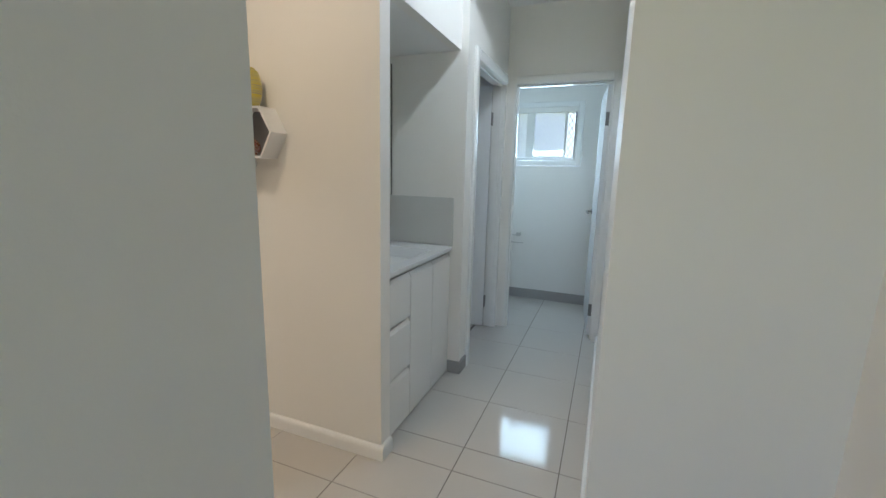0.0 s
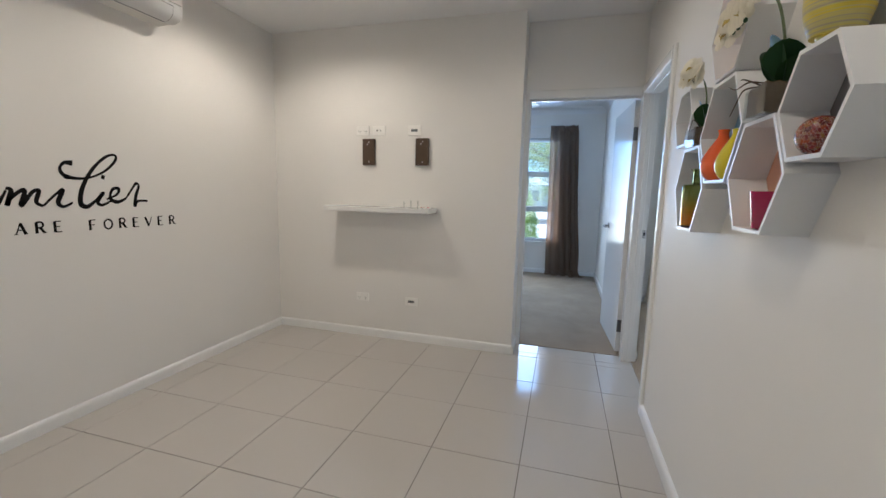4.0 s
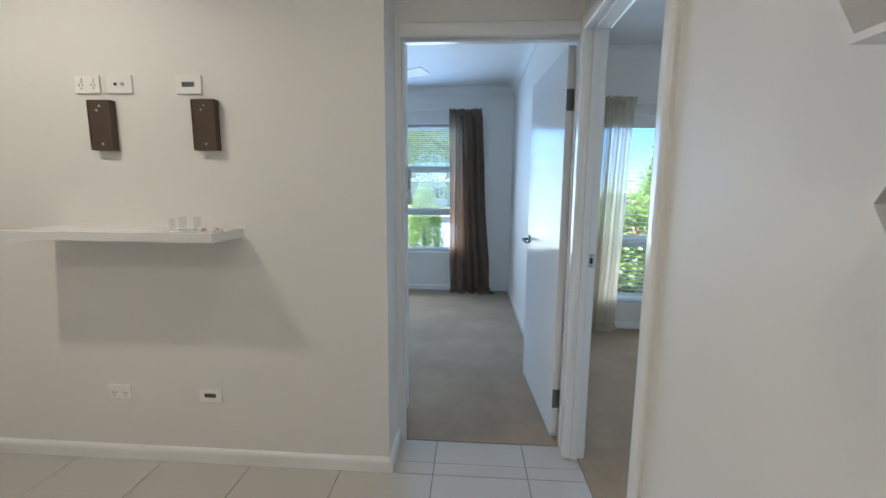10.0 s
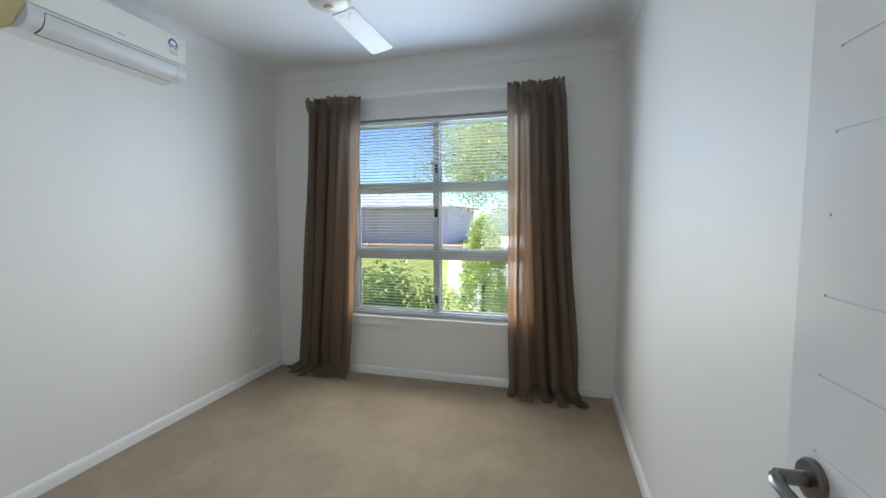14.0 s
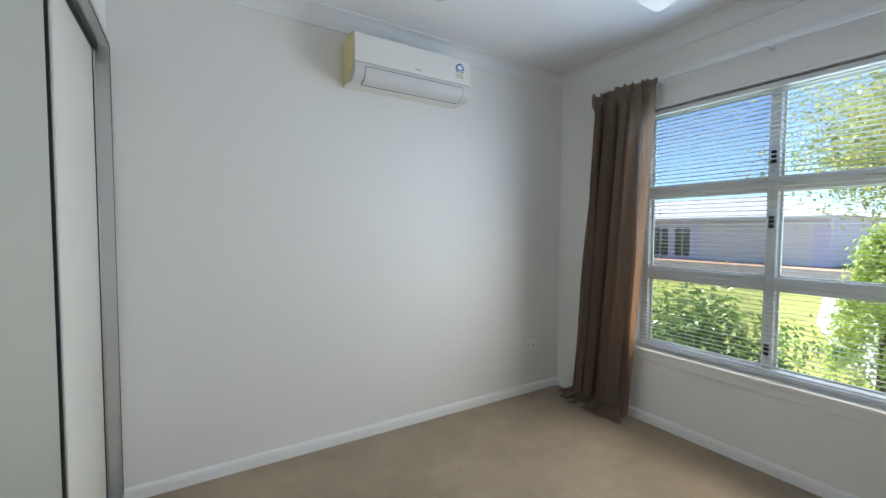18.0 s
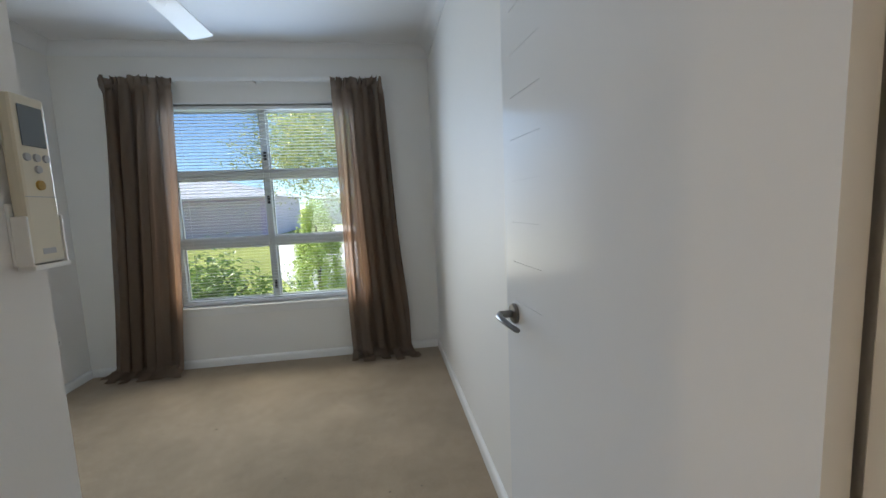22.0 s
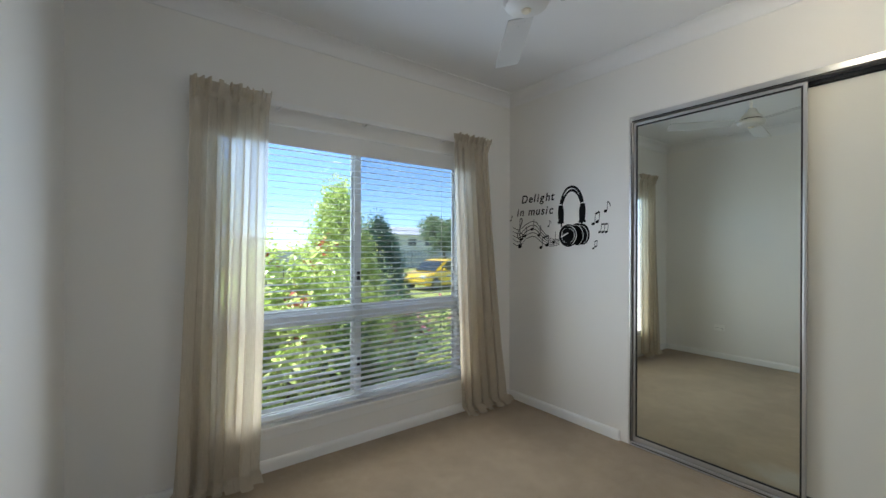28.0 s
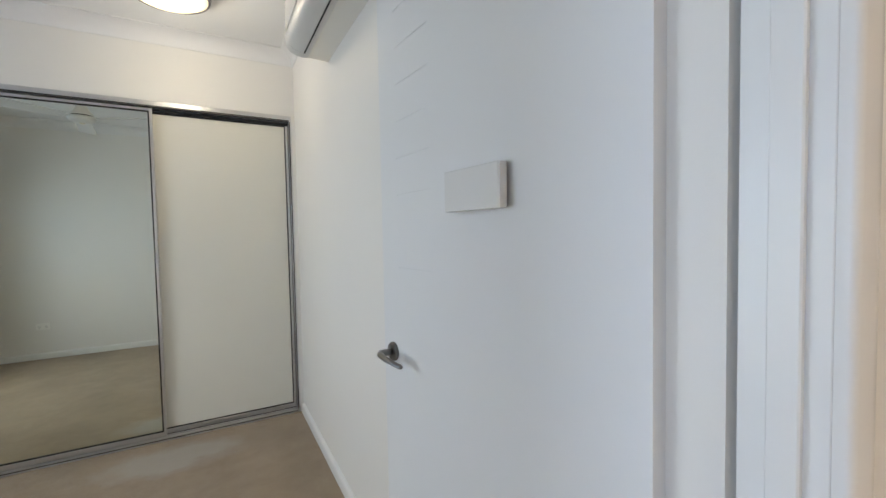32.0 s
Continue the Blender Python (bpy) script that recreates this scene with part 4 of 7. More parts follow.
air_conditioner((-2.36, -1.555, 2.265), 0, "white split air conditioner high on the wall", 0.82)
air_conditioner((-5.985, -1.36, 2.185), 0, "cream split air conditioner with yellowed ends under the cornice", 0.80, material("yellowed_plastic", (0.70, 0.61, 0.30), 0.35, scale=5, vary=0.05), material("label_beige", (0.62, 0.58, 0.46), 0.4))
air_conditioner((-3.24, 3.03, 2.180), 90, "white split air conditioner above the open door", 0.80)

# ---------- ceiling fans and lights ----------
BLADE = material("white_fan_blade", (0.56, 0.56, 0.55), 0.40, scale=4, vary=0.04)
FANBODY = material("aged_white_enamel", (0.62, 0.62, 0.60), 0.35, scale=5, vary=0.03)


def ceiling_fan(at, first, label, drop=0.26):
    root = tagged(empty("ceiling_fan", (at[0], at[1], H)), label, "ceiling fan")
    part("canopy", lathe([(0, 0), (0.055, 0), (0.058, -0.012), (0.045, -0.045), (0.018, -0.058), (0, -0.058)], 28), PLASTIC, root, smooth=True)
    part("rod", tube([(0, 0, -0.05), (0, 0, -drop + 0.05)], 0.0115, 12), PLASTIC, root, smooth=True)
    part("motor", lathe([(0, -drop + 0.088), (0.022, -drop + 0.086), (0.036, -drop + 0.076), (0.042, -drop + 0.060), (0.052, -drop + 0.040), (0.072, -drop + 0.020), (0.080, -drop + 0.006), (0.078, -drop), (0, -drop)], 36), FANBODY, root, "white bell-shaped motor housing", True)
    part("band", lathe([(0.072, -drop + 0.001), (0.074, -drop - 0.001), (0.074, -drop - 0.008), (0.072, -drop - 0.010), (0, -drop - 0.010)], 36), BLACK, root, "dark band between motor and hub", True)
    part("hub", lathe([(0, -drop - 0.010), (0.086, -drop - 0.010), (0.094, -drop - 0.016), (0.096, -drop - 0.026), (0.086, -drop - 0.044), (0.056, -drop - 0.058), (0, -drop - 0.063)], 36), FANBODY, root, "white bowl-shaped hub", True)
    part("cap", lathe([(0, -drop - 0.072), (0.014, -drop - 0.071), (0.020, -drop - 0.066), (0.021, -drop - 0.058), (0, -drop - 0.056)], 20), PLASTIC_CREAM, root, "yellowed cap under the motor", True)
    for k in range(3):
        bm = bmesh.new()
        outline = [(0.128, -0.052), (0.132, -0.057), (0.585, -0.066), (0.597, -0.060), (0.603, -0.048), (0.603, 0.048), (0.597, 0.060), (0.585, 0.066), (0.132, 0.057), (0.128, 0.052)]
        prism(outline, 0.006, "z", -0.003, bm)
        bmesh.ops.rotate(bm, verts=bm.verts[:], cent=(0, 0, 0), matrix=Matrix.Rotation(radians(-11), 3, "X"))
        bmesh.ops.translate(bm, verts=bm.verts[:], vec=(0, 0, -drop - 0.022))
        bmesh.ops.rotate(bm, verts=bm.verts[:], cent=(0, 0, 0), matrix=Matrix.Rotation(radians(first + 120 * k), 3, "Z"))
        bl = part("blade", bm, BLADE, root)
        arm = prism([(0.088, -0.012), (0.125, -0.016), (0.140, -0.034), (0.200, -0.034), (0.204, -0.028), (0.204, 0.028), (0.200, 0.034), (0.140, 0.034), (0.125, 0.016), (0.088, 0.012)], 0.003, "z", 0.0032)
        for q, w in ((0.158, -0.022), (0.158, 0.022), (0.192, 0.0)):
            lathe([(0, -0.0060), (0.004, -0.0055), (0.0045, -0.0025)], 8, (q, w, 0), arm)
        bmesh.ops.rotate(arm, verts=arm.verts[:], cent=(0, 0, 0), matrix=Matrix.Rotation(radians(-11), 3, "X"))
        bmesh.ops.translate(arm, verts=arm.verts[:], vec=(0, 0, -drop - 0.022))
        bmesh.ops.rotate(arm, verts=arm.verts[:], cent=(0, 0, 0), matrix=Matrix.Rotation(radians(first + 120 * k), 3, "Z"))
        part("blade_arm", arm, FANBODY, bl)
    return root


ceiling_fan((-5.97, 0.07), 180, "white three-bladed ceiling fan, at rest")
ceiling_fan((-4.705, 3.12), 22, "white three-bladed ceiling fan, at rest")
ceiling_fan((-2.21, 0.01), 220.5, "white three-bladed ceiling fan, at rest")

OYSTER = emitter("warm_diffuser", (1.0, 0.88, 0.60), 0.26)
oyster = tagged(empty("ceiling_light", (-3.935, 3.845, H)), "round warm-white ceiling light with a steel ring", "ceiling light")
part("base", lathe([(0, 0), (0.185, 0), (0.185, -0.03), (0.17, -0.035)], 48), TRIM, oyster, smooth=True)
part("ring", lathe([(0.178, -0.03), (0.190, -0.032), (0.193, -0.045), (0.188, -0.060), (0.178, -0.061)], 56), DARKMETAL, oyster, "dark steel ring", True)
part("diffuser", lathe([(0.179, -0.058), (0.155, -0.072), (0.09, -0.084), (0, -0.088)], 48), OYSTER, oyster, "glowing opal diffuser", True)
lamp("oyster_lamp", "POINT", pose(-3.935, 3.845, H - 0.155), 2.3, (1.0, 0.86, 0.62), radius=0.10)

GLOW = emitter("downlight_glow", (1.0, 0.78, 0.50), 14)
down = None
# the downlight at (-2.997, 0.72) is unseen, added only to complete the square
for at in ((-2.997, -0.794), (-2.997, 0.72), (-1.34, -0.794), (-1.34, 0.68)):
    if down is None:
        down = tagged(empty("downlight", (*at, H)), "small recessed warm downlight with a chrome rim", "downlight", "hall downlights")
        part("rim", lathe([(0.030, -0.001), (0.031, -0.004), (0.043, -0.005), (0.046, 0.0), (0.030, 0.0)], 32), METAL, down, smooth=True)
        part("bulb", lathe([(0, -0.003), (0.029, -0.0025), (0.0295, 0.0)], 24), GLOW, down, "glowing lamp face", True)
    else:
        copy_thing(down, pose(*at, H))
    lamp("downlight_lamp", "SPOT", look((*at, H - 0.012), (at[0], at[1], 0)), (17 if at[0] < -2 else 8) if at[1] < 0 else 4 if at[0] < -2 else 10, WARM, cone=160, blend=0.6, radius=0.025)

copy_thing(down, pose(-0.52, 2.06, H))
lamp("downlight_lamp", "SPOT", look((-0.52, 2.06, H - 0.012), (-0.52, 2.06, 0)), 10, (0.88, 0.96, 1.0), cone=142, blend=0.22, radius=0.03)

# ---------- wall plates ----------


def plate(name, at, rz, w, h, label, category, rockers=(), sockets=(), slot=None, knob=None, jack=None):
    """A wall plate: back at y = 0, out towards +y, centre at the origin."""
    root = tagged(empty(name, at, rz), label, category)
    part("cover", boxes((-w / 2, w / 2, 0, 0.009, -h / 2, h / 2), bevel=0.003), PLASTIC, root)
    for x, z in rockers:
        part("rocker", boxes((x - 0.007, x + 0.007, 0.009, 0.013, z - 0.010, z + 0.010), bevel=0.003), PLASTIC, root)
    for x, z in sockets:
        bm = boxes((x - 0.0015, x + 0.0015, 0.0088, 0.0095, z - 0.014, z - 0.006))
        for sgn in (-1, 1):
            k = boxes((-0.0015, 0.0015, 0.0088, 0.0095, -0.005, 0.005))
            bmesh.ops.rotate(k, verts=k.verts[:], cent=(0, 0, 0), matrix=Matrix.Rotation(radians(30 * sgn), 3, "Y"))
            bmesh.ops.translate(k, verts=k.verts[:], vec=(x + sgn * 0.007, 0, z + 0.004))
            tmp = bpy.data.meshes.new("pin")
            k.to_mesh(tmp)
            k.free()
            bm.from_mesh(tmp)
        part("pin_slots", bm, LCD, root)
    if slot:
        part("slot", boxes((slot[0], slot[1], 0.0085, 0.0095, slot[2], slot[3])), LCD, root, "dark brush slot")
    if knob:
        k = lathe([(0, 0), (0.012, 0), (0.0105, 0.016), (0, 0.017)], 20)
        bmesh.ops.rotate(k, verts=k.verts[:], cent=(0, 0, 0), matrix=Matrix.Rotation(radians(-90), 3, "X"))
        bmesh.ops.translate(k, verts=k.verts[:], vec=(knob[0], 0.009, knob[1]))
        part("dimmer_knob", k, PLASTIC, root, smooth=True)
    if jack:
        for x, r, m in jack:
            k = lathe([(0, 0), (r, 0), (r, 0.004), (0, 0.0045)], 14)
            bmesh.ops.rotate(k, verts=k.verts[:], cent=(0, 0, 0), matrix=Matrix.Rotation(radians(-90), 3, "X"))
            bmesh.ops.translate(k, verts=k.verts[:], vec=(x, 0.009, 0))
            part("jack", k, m, root, smooth=True)
    return root


DOUBLE = dict(rockers=((-0.028, 0.016), (0.028, 0.016)), sockets=((-0.028, -0.008), (0.028, -0.008)))
plate("power_outlet", (-3.85, -0.69, 1.772), -90, 0.116, 0.075, "white double power outlet on the wall", "power outlet", **DOUBLE)
plate("tv_outlet", (-3.85, -0.543, 1.771), -90, 0.116, 0.075, "white aerial outlet plate", "wall plate", jack=((-0.016, 0.007, GREYPL), (0.016, 0.006, BLACK)))
plate("cable_plate", (-3.85, -0.231, 1.767), -90, 0.112, 0.078, "white cable entry plate with a dark slot", "wall plate", slot=(-0.028, 0.028, -0.010, 0.010))
plate("power_outlet", (-3.85, -0.697, 0.349), -90, 0.116, 0.07, "white double power outlet near the floor", "power outlet", **DOUBLE)
plate("cable_plate", (-3.85, -0.24, 0.348), -90, 0.112, 0.07, "white cable entry plate near the floor", "wall plate", slot=(-0.028, 0.028, -0.010, 0.010))
plate("power_outlet", (-1.053, -1.555, 0.413), 0, 0.116, 0.072, "white double power outlet near the floor", "power outlet", **DOUBLE)
plate("power_outlet", (-7.146, -1.36, 0.40), 0, 0.116, 0.072, "white double power outlet by the window corner", "power outlet", **DOUBLE)
plate("power_outlet", (-5.45, 1.575, 0.36), 0, 0.116, 0.072, "white double power outlet above the skirting", "power outlet", **DOUBLE)
plate("light_switch", (-4.357, 0.62, 1.345), 0, 0.088, 0.120, "white light switch plate with a fan dial", "light switch", rockers=((0.0, 0.022),), knob=(0.0, -0.022))

remote = tagged(empty("remote_control", (-4.450, 0.62, 1.352)), "cream air conditioner remote in a wall holder", "remote control")
part("holder", boxes((-0.028, 0.028, 0, 0.004, -0.105, -0.03), (-0.028, 0.028, 0.004, 0.024, -0.11, -0.104), (-0.028, -0.025, 0.004, 0.022, -0.105, -0.045), (0.025, 0.028, 0.004, 0.022, -0.105, -0.045), bevel=0.0015), PLASTIC, remote, "white wall holder")
body = part("body", boxes((-0.0245, 0.0245, 0.005, 0.021, -0.103, 0.098), bevel=0.004), PLASTIC_CREAM, remote)
part("display", boxes((-0.018, 0.018, 0.021, 0.0222, 0.038, 0.086), bevel=0.001, seg=1), LCD, remote, "grey display")
for u, v in ((-0.014, 0.025), (0.0, 0.025), (0.014, 0.025), (0.0, 0.011)):
    k = lathe([(0, 0), (0.005, 0), (0.0045, 0.003), (0, 0.0035)], 14)
    bmesh.ops.rotate(k, verts=k.verts[:], cent=(0, 0, 0), matrix=Matrix.Rotation(radians(-90), 3, "X"))
    bmesh.ops.translate(k, verts=k.verts[:], vec=(u, 0.0205, v))
    part("button", k, GREYPL, remote, smooth=True)
k = lathe([(0, 0), (0.0062, 0), (0.0058, 0.003), (0, 0.0035)], 16)
bmesh.ops.rotate(k, verts=k.verts[:], cent=(0, 0, 0), matrix=Matrix.Rotation(radians(-90), 3, "X"))
bmesh.ops.translate(k, verts=k.verts[:], vec=(0.0, 0.0205, -0.008))
part("button", k, material("ochre_button", (0.42, 0.27, 0.06), 0.4), remote, "ochre start button", True)
part("flap_seam", boxes((-0.0235, 0.0235, 0.0206, 0.0214, -0.0225, -0.0215)), GREYPL, remote)
part("maker_mark", boxes((-0.010, 0.010, 0.0206, 0.0214, -0.092, -0.085)), GREYPL, remote)

# strike plates of the two bedroom doors
for at, rz in (((-4.005, 1.549, 1.005), -90), ((-4.145, 0.65, 1.005), 0)):
    st = tagged(empty("strike_plate", at, rz), "small steel strike plate let into the door jamb", "strike plate")
    part("plate", boxes((-0.016, 0.016, 0, 0.0016, -0.032, 0.032), bevel=0.0007, seg=1), METAL, st)
    part("hole", boxes((-0.007, 0.007, 0.0012, 0.0021, -0.014, 0.014)), BLACK, st)
    for v in (-0.024, 0.024):
        part("screw", boxes((-0.0035, 0.0035, 0.0016, 0.0024, v - 0.0035, v + 0.0035), bevel=0.001), DARKMETAL, st)

# plaque on the study door
plaque = tagged(empty("door_plaque", (-3.236 - 0.036 - 0.003, 1.645, 0), 94.7), "blank white block plaque fixed to the door", "plaque")
part("board", boxes((0.276, 0.452, 0.003, 0.022, 1.352, 1.438), bevel=0.0015, seg=1), LAM, plaque)
part("edge", boxes((0.2730, 0.276, 0.004, 0.021, 1.353, 1.437)), LAM, plaque, "square-cut end of the block")

# ---------- brackets and floating shelf of the niche wall ----------
BRONZE = material("brown_painted_steel", (0.085, 0.055, 0.035), 0.45, 0.2, scale=14, vary=0.2, bump=0.1)
for y in (-0.628, -0.158):
    b = tagged(empty("speaker_bracket", (-3.85, y, 1.596), -90), "brown metal wall bracket with screw heads", "bracket", "speaker brackets")
    part("channel", boxes((-0.052, 0.052, 0.0, 0.010, -0.106, 0.106), (-0.052, -0.046, 0.010, 0.034, -0.106, 0.106), (0.046, 0.052, 0.010, 0.034, -0.106, 0.106), bevel=0.002), BRONZE, b)
    part("face_plate", boxes((-0.046, 0.046, 0.028, 0.032, -0.106, 0.106), bevel=0.001, seg=1), BRONZE, b)
    for u, v in ((-0.006, 0.08), (-0.006, -0.08), (0.008, 0.062)):
        s = lathe([(0, 0), (0.006, 0), (0.005, 0.003), (0, 0.0035)], 12)
        bmesh.ops.rotate(s, verts=s.verts[:], cent=(0, 0, 0), matrix=Matrix.Rotation(radians(-90), 3, "X"))
        bmesh.ops.translate(s, verts=s.verts[:], vec=(u, 0.0325, v))
        part("screw", s, METAL, b, smooth=True)

shelf = tagged(empty("floating_shelf", (-3.85, 0, 0)), "white gloss floating shelf with small odds and ends", "shelf")
part("board", boxes((0.0, 0.225, -0.935, -0.03, 1.112, 1.150), bevel=0.002), LAM, shelf)
CLEAR = glass_material("clear_plastic", (0.93, 0.95, 0.95), 0.02)
RED = material("red_print", (0.55, 0.06, 0.06), 0.4)
for name, x, y, dims, mat, lab in (("acrylic_stand", -3.70, -0.17, ((-0.03, 0.03, -0.03, -0.026, 0, 0.06), (-0.03, 0.03, 0.026, 0.03, 0, 0.06), (-0.03, 0.03, -0.026, 0.026, 0, 0.004)), CLEAR, "small clear acrylic stand on the shelf"),
                                   ("acrylic_stand", -3.73, -0.245, ((-0.02, 0.02, -0.025, -0.021, 0, 0.05), (-0.02, 0.02, -0.021, 0.025, 0, 0.004)), CLEAR, "small clear acrylic holder on the shelf")):
    t = tagged(empty(name, (x, y, 1.150), 12), lab, "stand")
    part("sheet", boxes(*dims), mat, t)
for i, (x, y) in enumerate(((-3.70, -0.125), (-3.735, -0.09), (-3.68, -0.075), (-3.72, -0.055))):
    b = tagged(empty("bead_box", (x, y, 1.150), 20 * i), "tiny clear box with red print on the shelf", "trinket", "trinkets on the shelf")
    part("box", boxes((-0.013, 0.013, -0.010, 0.010, 0, 0.017), bevel=0.002, seg=1), PLASTIC, b)
    part("print", boxes((-0.009, 0.009, -0.0112, 0.0112, 0.005, 0.012)), RED, b)
leaflet = tagged(empty("leaflet", (-3.70, -0.20, 1.1505), 25), "thin printed leaflet lying on the shelf", "leaflet")
part("sheet", boxes((-0.03, 0.03, -0.05, 0.05, 0, 0.0012)), PLASTIC, leaflet)
part("print", boxes((-0.02, 0.02, -0.035, -0.005, 0.0012, 0.0016), (-0.02, 0.01, 0.005, 0.03, 0.0012, 0.0016)), GREYPL, leaflet)

# ---------- hexagon shelves ----------
HEXW = material("white_shelf_board", (0.80, 0.80, 0.80), 0.3, scale=4, vary=0.015, bump=0.03, bump_scale=40)
WALL_Y, DEPTH = 1.48, 0.095


def hexagon_shelf(x, z, r, back, label):
    root = tagged(empty("hexagon_shelf", (x, WALL_Y, z)), label, "shelf", "hexagon wall shelves")
    t = 0.009
    for k in range(6):
        a, b = radians(60 * k), radians(60 * k + 60)
        out = [(r * math.cos(a), r * math.sin(a)), (r * math.cos(b), r * math.sin(b))]
        q = (r - t / math.cos(radians(30)))
        inn = [(q * math.cos(b), q * math.sin(b)), (q * math.cos(a), q * math.sin(a))]
        part("side_board", prism(out + inn, DEPTH, "y", -DEPTH), HEXW, root)
    q = r - t / math.cos(radians(30)) - 0.0005
    part("back_panel", prism([(q * math.cos(radians(60 * k)), q * math.sin(radians(60 * k))) for k in range(6)], 0.004, "y", -0.006), back, root, "coloured back panel")
    return root


def flat(name, c):
    return material(name, c, 0.5, scale=5, vary=0.03)


HEX = ((-2.10, 1.775, 0.156, flat("pink_back", (0.66, 0.42, 0.34)), "white hexagon shelf with a pink back"),
       (-2.515, 1.588, 0.122, flat("pale_grey_back", (0.42, 0.41, 0.40)), "small white hexagon shelf with a grey back"),
       (-2.095, 1.482, 0.174, flat("teal_back", (0.075, 0.19, 0.25)), "white hexagon shelf with a teal back"),
       (-2.36, 1.315, 0.172, flat("dark_teal_back", (0.06, 0.15, 0.18)), "white hexagon shelf with a dark teal back"),
       (-1.825, 1.340, 0.156, flat("peach_back", (0.66, 0.36, 0.24)), "white hexagon shelf with a peach back"),
       (-1.612, 1.471, 0.125, flat("slate_back", (0.15, 0.15, 0.16)), "white hexagon shelf with a slate grey back"))
for h in HEX:
    hexagon_shelf(*h)


def floor_of(i):
    """Height of a shelf's inner floor and of its top face."""
    x, z, r = HEX[i][:3]
    return z - r * 0.866 + 0.0095, z + r * 0.866




def turned(name, at, profile, mat, label, category, seg=40, extra=()):
    root = tagged(empty(name, at), label, category)
    part("body", lathe(profile, seg), mat, root, smooth=True)
    for nm, pr, m in extra:
        part(nm, lathe(pr, seg), m, root, smooth=True)
    return root


GLAZE_O = material("orange_glaze", (0.78, 0.115, 0.012), 0.06, scale=3, vary=0.05, coat=0.6)
GLAZE_Y = material("yellow_glaze", (0.66, 0.56, 0.01), 0.06, scale=3, vary=0.05, coat=0.6)
AMBER = material("amber_glass", (0.80, 0.60, 0.10), 0.02, scale=4, vary=0.08, trans=1.0, spec=0.6)
_an = AMBER.node_tree
_atc, _asep, _arp = (_an.nodes.new(k) for k in ("ShaderNodeTexCoord", "ShaderNodeSeparateXYZ", "ShaderNodeValToRGB"))
_arp.color_ramp.elements[0].position, _arp.color_ramp.elements[1].position = 0.03, 0.12
_arp.color_ramp.elements[0].color, _arp.color_ramp.elements[1].color = (0.86, 0.50, 0.04, 1), (0.52, 0.58, 0.22, 1)
_an.links.new(_atc.outputs["Object"], _asep.inputs[0])
_an.links.new(_asep.outputs[2], _arp.inputs[0])
_an.links.new(_arp.outputs[0], _an.nodes["Principled BSDF"].inputs["Base Color"])
MAGENTA = material("magenta_glass", (0.40, 0.002, 0.075), 0.08, scale=4, vary=0.12, trans=0.25, coat=0.4)
BULB = [(0.0, 0.0), (0.030, 0.0), (0.043, 0.010), (0.0535, 0.030), (0.0555, 0.048), (0.051, 0.070), (0.039, 0.095), (0.0245, 0.118), (0.0152, 0.133), (0.0135, 0.145), (0.0165, 0.155), (0.0140, 0.156), (0.0108, 0.145), (0.0100, 0.10), (0.0, 0.09)]
turned("vase", (-2.150, WALL_Y - 0.062, floor_of(2)[0]), BULB, GLAZE_O, "glossy orange bulb vase in the teal shelf", "vase")
turned("vase", (-2.055, WALL_Y - 0.058, floor_of(2)[0]), [(r * 0.88, z * 0.93) for r, z in BULB], GLAZE_Y, "glossy yellow bulb vase in the teal shelf", "vase")
turned("bottle_vase", (-2.375, WALL_Y - 0.058, floor_of(3)[0]), [(0, 0), (0.038, 0.0), (0.044, 0.006), (0.0475, 0.10), (0.049, 0.148), (0.045, 0.156), (0.021, 0.160), (0.017, 0.165), (0.0165, 0.205), (0.0275, 0.212), (0.0275, 0.214), (0.0150, 0.206), (0.0150, 0.165), (0.042, 0.152), (0.0445, 0.10), (0.041, 0.01), (0, 0.012)], AMBER, "amber glass bottle vase with a flared lip", "vase")
turned("cup", (-1.800, WALL_Y - 0.060, floor_of(4)[0]), [(0, 0), (0.027, 0), (0.031, 0.003), (0.034, 0.030), (0.0375, 0.060), (0.0415, 0.090), (0.0385, 0.090), (0.0345, 0.060), (0.030, 0.012), (0, 0.010)], MAGENTA, "magenta glass candle cup", "cup")


def banded(name):
    """Ochre and grey throwing lines round a pot."""
    mat = material(name, (0.55, 0.47, 0.06), 0.3, scale=6, vary=0.1, bump=0.25, bump_scale=60)
    nt = mat.node_tree
    bs = nt.nodes["Principled BSDF"]
    tc = nt.nodes.new("ShaderNodeTexCoord")
    mp = nt.nodes.new("ShaderNodeMapping")
    mp.inputs["Scale"].default_value = (0.8, 0.8, 95)
    nz = nt.nodes.new("ShaderNodeTexNoise")
    nz.inputs["Scale"].default_value, nz.inputs["Detail"].default_value = 1.6, 2
    rp = nt.nodes.new("ShaderNodeValToRGB")
    rp.color_ramp.elements[0].position, rp.color_ramp.elements[1].position = 0.40, 0.62
    rp.color_ramp.elements[0].color = (0.58, 0.46, 0.02, 1)
    rp.color_ramp.elements[1].color = (0.34, 0.30, 0.22, 1)
    el = rp.color_ramp.elements.new(0.5)
    el.color = (0.50, 0.44, 0.14, 1)
    nt.links.new(tc.outputs["Object"], mp.inputs[0])
    nt.links.new(mp.outputs[0], nz.inputs["Vector"])
    nt.links.new(nz.outputs["Fac"], rp.inputs[0])
    nt.links.new(rp.outputs[0], bs.inputs["Base Color"])
    return mat


